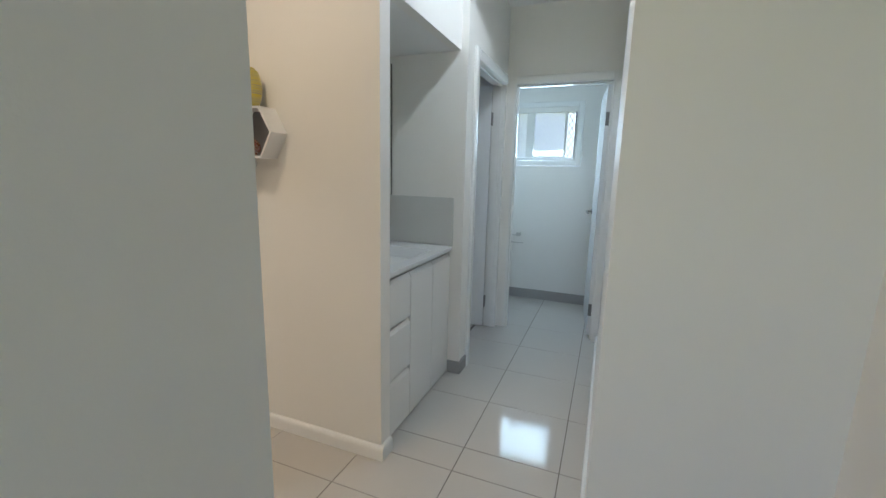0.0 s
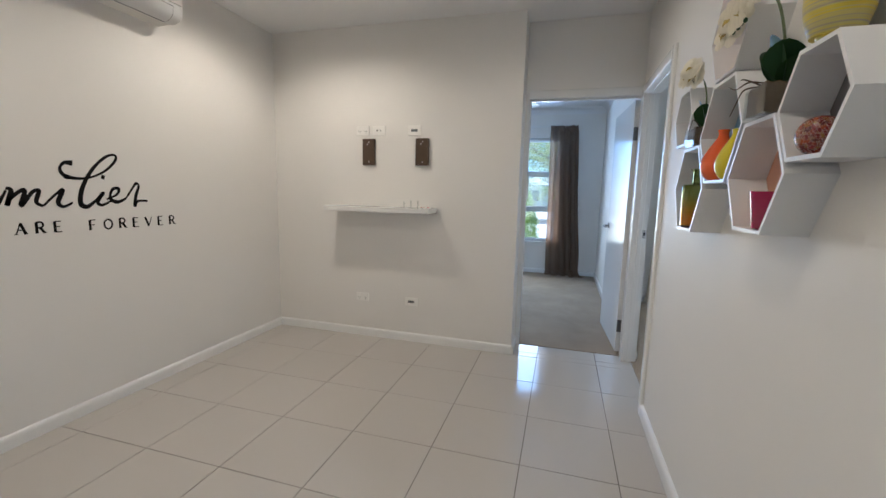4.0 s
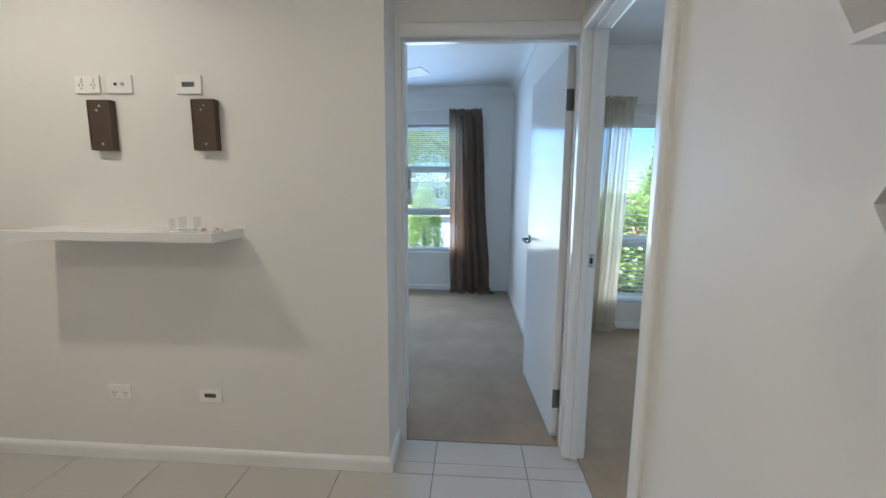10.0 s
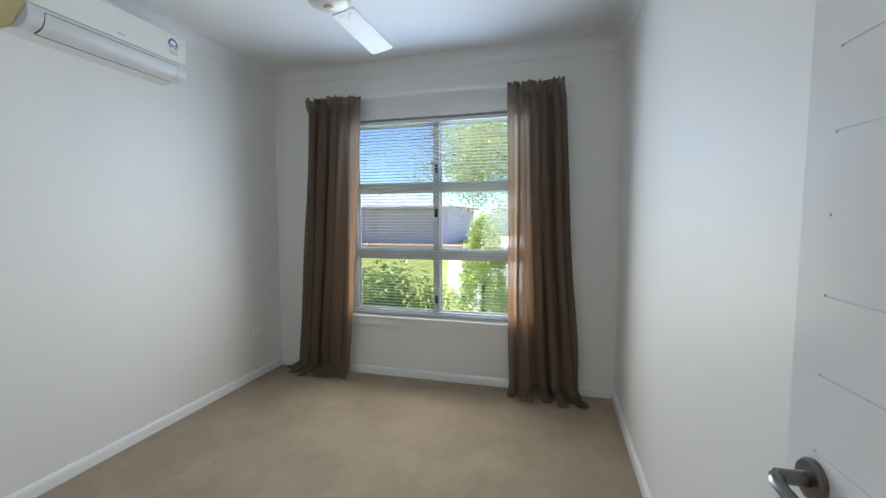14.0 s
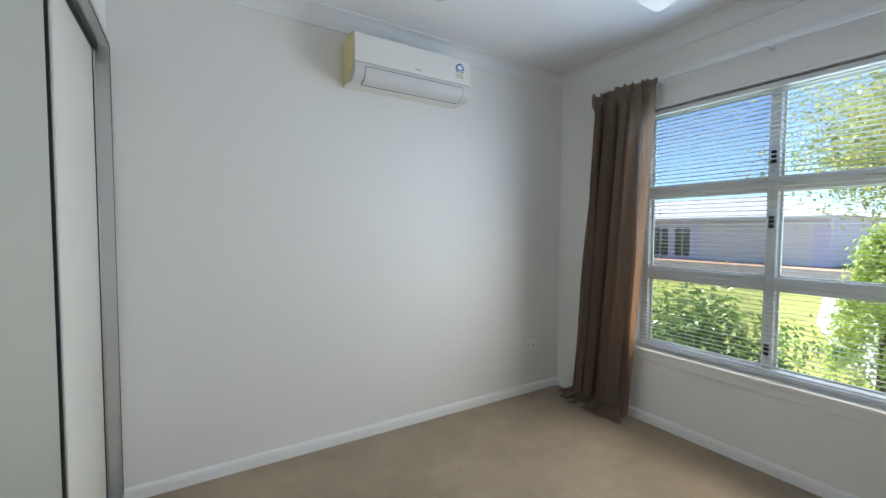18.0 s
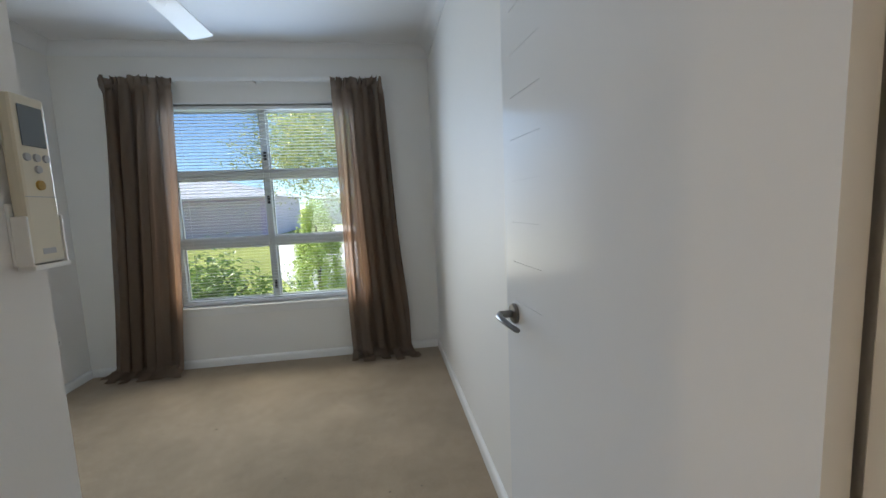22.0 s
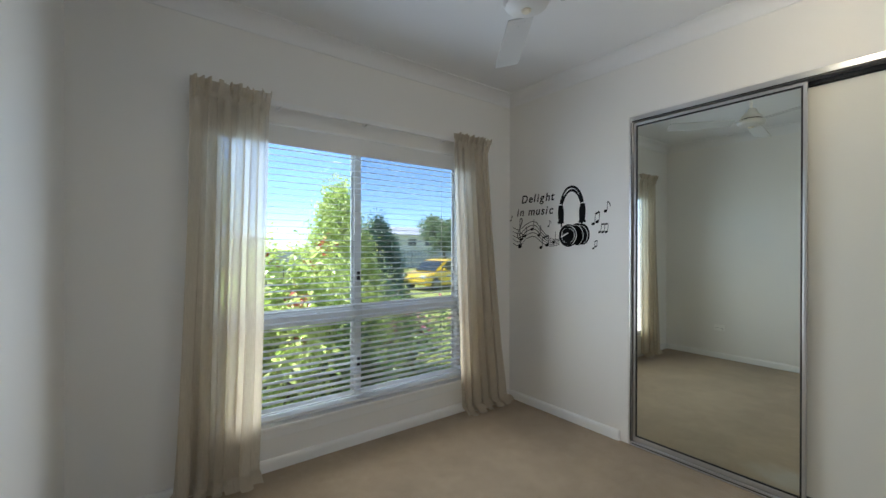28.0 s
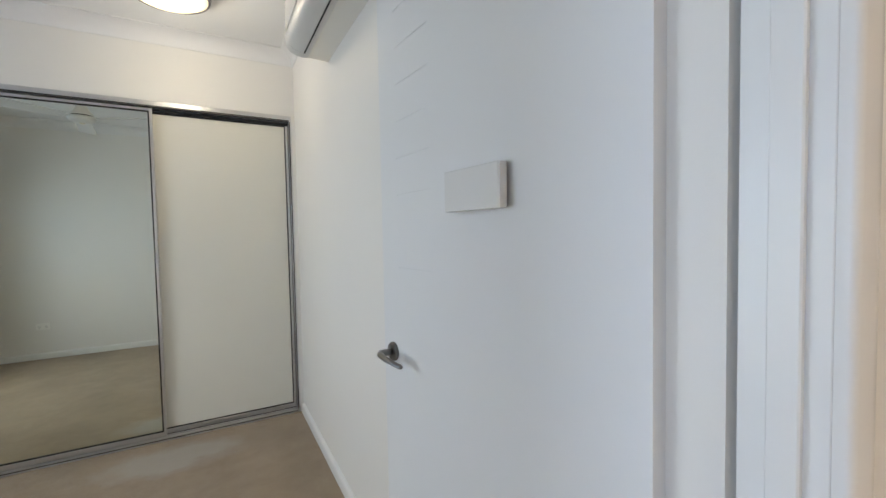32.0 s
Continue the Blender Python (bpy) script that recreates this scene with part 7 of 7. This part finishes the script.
def shrub(at, size3, n, leaf, mat, label, seed, tips=None, limbs=7, lift=0.15):
    """A bush of limbs with leafy clumps at and along their ends."""
    root = tagged(empty("shrub", (*at, lie(*at))), label, "shrub")
    r = np.random.default_rng(seed)
    ends = []
    for k in range(limbs):
        a = 6.283 * k / limbs + r.uniform(-0.3, 0.3)
        e = Vector((size3[0] * 0.6 * math.cos(a) * r.uniform(0.4, 1), size3[1] * 0.6 * math.sin(a) * r.uniform(0.4, 1), size3[2] * r.uniform(0.6, 0.98)))
        part("limb", tube(spline([(0, 0, 0), e * 0.4 + Vector((0, 0, 0.1)), e], 4), [0.022 * (1 - 0.8 * i / 8) for i in range(9)], 6), TRUNK, root)
        ends.append(e)
    m = limbs * 9
    c = r.normal(size=(m, 3)) * 0.42
    c = c / np.maximum(1, np.linalg.norm(c, axis=1))[:, None]
    c = c * np.array(size3) * np.array([1, 1, 0.5]) + np.array([0, 0, size3[2] * (0.5 + lift * 0.3)])
    k = r.integers(0, m, n)
    pts = c[k] + r.normal(size=(n, 3)) * 0.16 * min(size3)
    pts[:, 2] = np.maximum(pts[:, 2], 0.03)
    nrm = (pts - np.array([0, 0, size3[2] * 0.35])) + r.normal(size=(n, 3)) * 0.6 * min(size3)
    nrm[:, 2] += 0.3
    nrm /= np.linalg.norm(nrm, axis=1)[:, None] + 1e-9
    crown("crown", root, pts, nrm, leaf, mat, seed + 1)
    if tips is not None:
        q = r.integers(0, m, 14)
        for j, e in enumerate(q):
            p = c[e] + r.normal(size=(26, 3)) * 0.045 + np.array([0, 0, 0.12])
            crown("bloom", root, p, np.tile([0, 0, 1.0], (26, 1)) + r.normal(size=(26, 3)) * 0.6, 0.022, tips, seed + 20 + j)
    return root


def tree(at, height, spread, clear, n, leaf, mat, label, seed, off=(0, 0)):
    """A trunk that forks into limbs, with clumps of leaves and gaps between them."""
    root = tagged(empty("tree", (*at, lie(*at))), label, "tree")
    r = np.random.default_rng(seed)
    part("trunk", tube(spline([(0, 0, 0), (0.05, 0.03, clear * 0.6), (0.0, 0.0, clear)], 5), [0.17 * (1 - 0.05 * i) * height / 6 for i in range(11)], 10), TRUNK, root, smooth=True)
    cl = []
    for k in range(9):
        a = 6.283 * k / 9 + r.uniform(-0.25, 0.25)
        e = Vector((off[0] + spread * math.cos(a) * r.uniform(0.35, 0.85), off[1] + spread * math.sin(a) * r.uniform(0.35, 0.85), clear + (height - clear) * r.uniform(0.25, 0.9)))
        mid = Vector((e.x * 0.35, e.y * 0.35, clear + (e.z - clear) * 0.55))
        part("limb", tube(spline([(0, 0, clear * 0.93), mid, e], 5), [0.085 * height / 6 * (1 - 0.085 * i) for i in range(11)], 7), TRUNK, root, smooth=True)
        for f in (0.55, 0.8, 1.0):
            for _ in range(5):
                cl.append(np.array(mid.lerp(e, f)) + r.normal(size=3) * spread * 0.17)
    cl = np.array(cl)
    k = r.integers(0, len(cl), n)
    pts = cl[k] + r.normal(size=(n, 3)) * spread * 0.10
    nrm = r.normal(size=(n, 3)) + np.array([0, 0, 0.7])
    nrm /= np.linalg.norm(nrm, axis=1)[:, None]
    crown("crown", root, pts, nrm, leaf, mat, seed + 1)
    return root


# outside the study window
conifer((-8.05, 3.70), 2.17, 0.82, 22000, 0.028, LIME, "yellow-green conical cypress in the garden bed", 5, 0.85)
conifer((-9.75, 5.12), 1.98, 0.66, 15000, 0.028, DARKGREEN, "dark green columnar cypress on the lawn", 9, 0.55)
shrub((-7.55, 3.00), (0.62, 0.66, 1.60), 6000, 0.042, LIME, "leafy lime-green shrub with red tips against the window", 12, REDTIP, 9)
shrub((-7.35, 3.55), (0.40, 0.40, 0.90), 1900, 0.040, MIDGREEN, "leafy green shrub under the cypress", 33, None, 7)
shrub((-7.35, 2.55), (0.35, 0.35, 1.30), 2600, 0.042, LIME, "leafy lime-green shrub beside the wall", 14, None, 7)
shrub((-8.1, 4.75), (0.50, 0.60, 0.95), 2400, 0.030, MIDGREEN, "low shrub with magenta flowers", 18, PINK, 7)
shrub((-8.0, 5.75), (0.50, 0.7, 0.75), 2000, 0.030, MIDGREEN, "low shrub with magenta flowers", 21, PINK, 7)
tree((-27.9, 20.3), 4.9, 1.75, 1.6, 8000, 0.11, OLIVE, "round-headed street tree across the road", 25)

pebbles = bmesh.new()
_r = random.Random(4)
for _ in range(1500):
    x, y = _r.uniform(-7.45, -6.25), _r.uniform(1.9, 6.8)
    s = _r.uniform(0.012, 0.032)
    m = Matrix.Translation((x, y, GZ + 0.35 * s)) @ Euler((_r.uniform(0, 3), _r.uniform(0, 3), _r.uniform(0, 3))).to_matrix().to_4x4() @ Matrix.Diagonal((s, s * 0.8, s * 0.55, 1))
    vs = [pebbles.verts.new(m @ Vector(c)) for c in ((1, 0, 0), (-1, 0, 0), (0, 1, 0), (0, -1, 0), (0, 0, 1), (0, 0, -1))]
    for a, b, c in ((0, 2, 4), (2, 1, 4), (1, 3, 4), (3, 0, 4), (2, 0, 5), (1, 2, 5), (3, 1, 5), (0, 3, 5)):
        pebbles.faces.new((vs[a], vs[b], vs[c]))
tagged(mesh_object("pebbles", pebbles, PEBBLE, True), "white river pebbles in the garden bed", "pebbles", kind="stuff")
slab("garden_bed", -7.5, -6.2, 1.65, 6.9, GZ - 0.05, GZ + 0.004, PEBBLE, "bed of pale gravel under the window", "garden bed")

# fence
FENCE = material("blue_grey_steel_fence", (0.40, 0.42, 0.47), 0.5, scale=2, vary=0.06)
fence = tagged(new("fence"), "blue-grey sheet steel boundary fence", "fence")
fx = -37.0
for k in range(26):
    y0 = 9.0 + 2.4 * k
    pts = []
    for i in range(25):
        pts.append((y0 + 2.36 * i / 24, fx + (0.03 if i % 4 in (1, 2) else -0.03)))
    bm = bmesh.new()
    lo = [bm.verts.new((x, y, lie(x, y) + 0.06)) for y, x in pts]
    hi = [bm.verts.new((x, y, lie(x, y) + 1.8)) for y, x in pts]
    for i in range(24):
        bm.faces.new((lo[i], lo[i + 1], hi[i + 1], hi[i]))
    part("panel", bm, FENCE, fence)
    part("post", boxes((fx - 0.05, fx + 0.05, y0 - 0.04, y0, lie(fx, y0), lie(fx, y0) + 1.84)), FENCE, fence)
    part("top_rail", boxes((fx - 0.04, fx + 0.04, y0, y0 + 2.36, lie(fx, y0 + 1.2) + 1.8, lie(fx, y0 + 1.2) + 1.84)), FENCE, fence)

RENDERW = material("pale_render", (0.66, 0.65, 0.63), 0.8, scale=2, vary=0.05)
RENDERG = material("lilac_grey_render", (0.60, 0.56, 0.70), 0.8, scale=2, vary=0.06)
ROOF = material("grey_roof_sheet", (0.42, 0.43, 0.50), 0.5, scale=3, vary=0.08)
GLASSD = material("dark_window", (0.03, 0.04, 0.05), 0.08, scale=3, vary=0.1)


def house(at, rz, w, d, eave, ridge, storeys, label, wallm, windows, garage=None):
    """A hipped house; its front is at y = 0 and faces -y."""
    root = tagged(empty("house", (*at, lie(*at)), rz), label, "house")
    part("wall", boxes((0, w, 0, 0.25, 0, eave), (0, w, d - 0.25, d, 0, eave), (0, 0.25, 0.25, d - 0.25, 0, eave), (w - 0.25, w, 0.25, d - 0.25, 0, eave)), wallm, root)
    bm = bmesh.new()
    o, q = 0.55, min(w, d) / 2
    lo = [bm.verts.new(p) for p in ((-o, -o, eave), (w + o, -o, eave), (w + o, d + o, eave), (-o, d + o, eave))]
    if w >= d:
        r0, r1 = bm.verts.new((q, d / 2, ridge)), bm.verts.new((w - q, d / 2, ridge))
    else:
        r0, r1 = bm.verts.new((w / 2, q, ridge)), bm.verts.new((w / 2, d - q, ridge))
    if w >= d:
        for f in ((lo[0], lo[1], r1, r0), (lo[1], lo[2], r1), (lo[2], lo[3], r0, r1), (lo[3], lo[0], r0)):
            bm.faces.new(f)
    else:
        for f in ((lo[0], lo[1], r0), (lo[1], lo[2], r1, r0), (lo[2], lo[3], r1), (lo[3], lo[0], r0, r1)):
            bm.faces.new(f)
    bm.faces.new(lo[::-1])
    roof = part("roof", bm, ROOF, root)
    part("gutter", boxes((-o, w + o, -o - 0.1, -o, eave - 0.12, eave), (-o - 0.1, -o, -o, d + o, eave - 0.12, eave)), RENDERW, roof)
    for x0, x1, z0, z1 in windows:
        wn2 = part("window", boxes((x0, x1, -0.02, 0.0, z0, z1)), ALU_WHITE, root)
        mid = (x0 + x1) / 2
        part("pane", boxes((x0 + 0.06, mid - 0.03, -0.03, -0.021, z0 + 0.06, z1 - 0.06)), GLASSD, wn2)
        part("pane", boxes((mid + 0.03, x1 - 0.06, -0.03, -0.021, z0 + 0.06, z1 - 0.06)), GLASSD, wn2)
    if garage:
        x0, x1, z1 = garage
        for k in range(8):
            part("garage_slat", boxes((x0, x1, -0.035, -0.005, 0.02 + k * z1 / 8, (k + 1) * z1 / 8)), RENDERW, root)
    return root


# the long house across the street, seen past the fence
house((-58.0, 28.0), 90, 17, 9, 4.1, 5.5, 2, "white two-storey house beyond the fence", RENDERW, [(1.6 + 3.2 * k, 3.2 + 3.2 * k, 2.3, 3.5) for k in range(5)])
# the neighbour's house across the drive
house((-30.0, -21.0), 90, 15.4, 9, 2.42, 3.85, 1, "low grey-lilac house with a pale garage door and a grey roof", RENDERG, [(6.9, 7.9, 0.1, 1.95), (8.2, 9.2, 0.1, 1.95), (1.6, 3.4, 0.7, 2.0)], (9.7, 14.8, 2.15))
house((-44.0, -5.0), 90, 16, 9, 2.5, 4.0, 1, "pale house with a grey roof farther down the street", RENDERW, [(2.0, 3.6, 0.8, 2.0), (6.0, 8.0, 0.8, 2.0)])

# outside the bedroom window
tree((-12.6, 1.9), 5.2, 2.6, 1.15, 48000, 0.030, YELLOWGREEN, "spreading yellow-green tree in the front garden", 41, (0, -1.0))
shrub((-9.2, -1.15), (0.8, 1.0, 0.95), 3800, 0.040, MIDGREEN, "low spreading green shrub below the window", 52, None, 8)
conifer((-10.0, 0.10), 1.62, 0.42, 11000, 0.026, LIME, "bushy lime-green conifer beside the drive", 56, 0.45, 0.0)

# the yellow car
CARY = material("yellow_car_paint", (0.78, 0.52, 0.02), 0.2, scale=3, vary=0.03, coat=0.8)
TYRE = material("tyre_rubber", (0.02, 0.02, 0.02), 0.8, scale=20, vary=0.2)
car = tagged(empty("car", (-20.6, 14.5, lie(-20.6, 14.5)), 14), "yellow hatchback taxi parked on the verge", "car")


body = [(-2.12, 0.30), (-2.16, 0.52), (-2.08, 0.66), (-1.80, 0.78), (-1.18, 0.90), (1.78, 0.98), (2.08, 0.92), (2.14, 0.62), (2.10, 0.28), (1.75, 0.24), (-1.7, 0.22)]
bm = prism(body, 1.74, "x", -0.87)
bmesh.ops.bevel(bm, geom=bm.edges[:], offset=0.06, segments=3, affect="EDGES", clamp_overlap=True)
part("body", bm, CARY, car, smooth=True)
cabin = [(-1.22, 0.86), (-0.45, 1.40), (0.10, 1.49), (1.10, 1.47), (1.70, 1.30), (2.02, 0.95)]
bm = prism(cabin, 1.50, "x", -0.75)
bmesh.ops.bevel(bm, geom=bm.edges[:], offset=0.07, segments=3, affect="EDGES", clamp_overlap=True)
part("cabin", bm, CARY, car, smooth=True)
for s in (-1, 1):
    x0, x1 = sorted((s * 0.745, s * 0.757))
    part("side_window", prism([(-0.92, 0.93), (-0.42, 1.33), (0.20, 1.40), (0.20, 0.93)], x1 - x0, "x", x0), GLASSD, car)
    part("side_window", prism([(0.26, 0.93), (0.26, 1.40), (1.02, 1.38), (1.45, 1.22), (1.52, 0.97)], x1 - x0, "x", x0), GLASSD, car)
    part("mirror", boxes((s * 0.82, s * 0.98, -0.80, -0.68, 0.92, 1.05) if s > 0 else (-0.98, -0.82, -0.80, -0.68, 0.92, 1.05), bevel=0.03), CARY, car)
    part("headlight", boxes((0.50 * s, 0.82 * s, -2.155, -2.02, 0.60, 0.74) if s > 0 else (-0.82, -0.50, -2.155, -2.02, 0.60, 0.74), bevel=0.03), PLASTIC, car)
    part("door_line", boxes((min(s * 0.869, s * 0.873), max(s * 0.869, s * 0.873), 0.215, 0.235, 0.34, 0.92)), BLACK, car)
    for y in (-1.36, 1.32):
        wh = lathe([(0.0, -0.10), (0.20, -0.10), (0.31, -0.085), (0.325, -0.05), (0.325, 0.05), (0.31, 0.085), (0.20, 0.10), (0, 0.10)], 28)
        bmesh.ops.rotate(wh, verts=wh.verts[:], cent=(0, 0, 0), matrix=Matrix.Rotation(radians(90), 3, "Y"))
        bmesh.ops.translate(wh, verts=wh.verts[:], vec=(s * 0.80, y, 0.325))
        w = part("wheel", wh, TYRE, car, smooth=True)
        rim = lathe([(0, -0.105), (0.19, -0.108), (0.205, -0.10), (0.205, 0.10), (0.19, 0.108), (0, 0.105)], 24)
        bmesh.ops.rotate(rim, verts=rim.verts[:], cent=(0, 0, 0), matrix=Matrix.Rotation(radians(90), 3, "Y"))
        bmesh.ops.translate(rim, verts=rim.verts[:], vec=(s * 0.802, y, 0.325))
        part("rim", rim, DARKMETAL, w, smooth=True)
part("windscreen", prism([(-1.16, 0.915), (-0.50, 1.375), (-0.53, 1.395), (-1.20, 0.93)], 1.30, "x", -0.65), GLASSD, car)
part("side_lettering", boxes((0.872, 0.876, -0.6, 0.15, 0.60, 0.72), (0.872, 0.876, 0.32, 0.95, 0.62, 0.70)), PLASTIC_CREAM, car, "pale unreadable lettering")

# ---------- floor tiles, each a piece of the floor ----------
PX, PY, TX, TY, GAP = 0.450, 0.4425, -2.936, 0.828, 0.0034
meshes = {}


def tile_mesh(w, d):
    key = (round(w, 3), round(d, 3))
    if key not in meshes:
        me = bpy.data.meshes.new("tile")
        e = 0.0012
        a, b = w / 2, d / 2
        v = [(-a, -b, -0.006), (a, -b, -0.006), (a, b, -0.006), (-a, b, -0.006), (-a, -b, -e), (a, -b, -e), (a, b, -e), (-a, b, -e), (-a + e, -b + e, 0), (a - e, -b + e, 0), (a - e, b - e, 0), (-a + e, b - e, 0)]
        f = [(8, 9, 10, 11)] + [(i, (i + 1) % 4, 4 + (i + 1) % 4, 4 + i) for i in range(4)] + [(4 + i, 4 + (i + 1) % 4, 8 + (i + 1) % 4, 8 + i) for i in range(4)]
        me.from_pydata(v, [], f)
        me.materials.append(TILE)
        meshes[key] = me
    return meshes[key]


def lay(owner, x0, x1, y0, y1):
    i0, i1 = math.floor((x0 - TX) / PX), math.ceil((x1 - TX) / PX)
    j0, j1 = math.floor((y0 - TY) / PY), math.ceil((y1 - TY) / PY)
    for i in range(i0, i1):
        for j in range(j0, j1):
            a0, a1 = max(TX + i * PX + GAP / 2, x0), min(TX + (i + 1) * PX - GAP / 2, x1)
            b0, b1 = max(TY + j * PY + GAP / 2, y0), min(TY + (j + 1) * PY - GAP / 2, y1)
            if a1 - a0 < 0.02 or b1 - b0 < 0.02:
                continue
            ob = new("tile", tile_mesh(a1 - a0, b1 - b0))
            ob.location = ((a0 + a1) / 2, (b0 + b1) / 2, random.uniform(-0.0003, 0.0003))
            ob.rotation_euler = (random.uniform(-0.0012, 0.0012), random.uniform(-0.0012, 0.0012), 0)
            ob.parent = owner


lay(tile_floor, -3.92, 0.52, -1.60, 1.538)
lay(tile_floor, -4.098, -3.922, 0.56, 1.538)
lay(tile_floor, -0.70, 0.52, -2.56, -1.604)
lay(tile_floor_2, -1.15, -0.05, 1.542, 4.43)
lay(tile_floor_2, -2.35, -1.154, 2.60, 3.44)
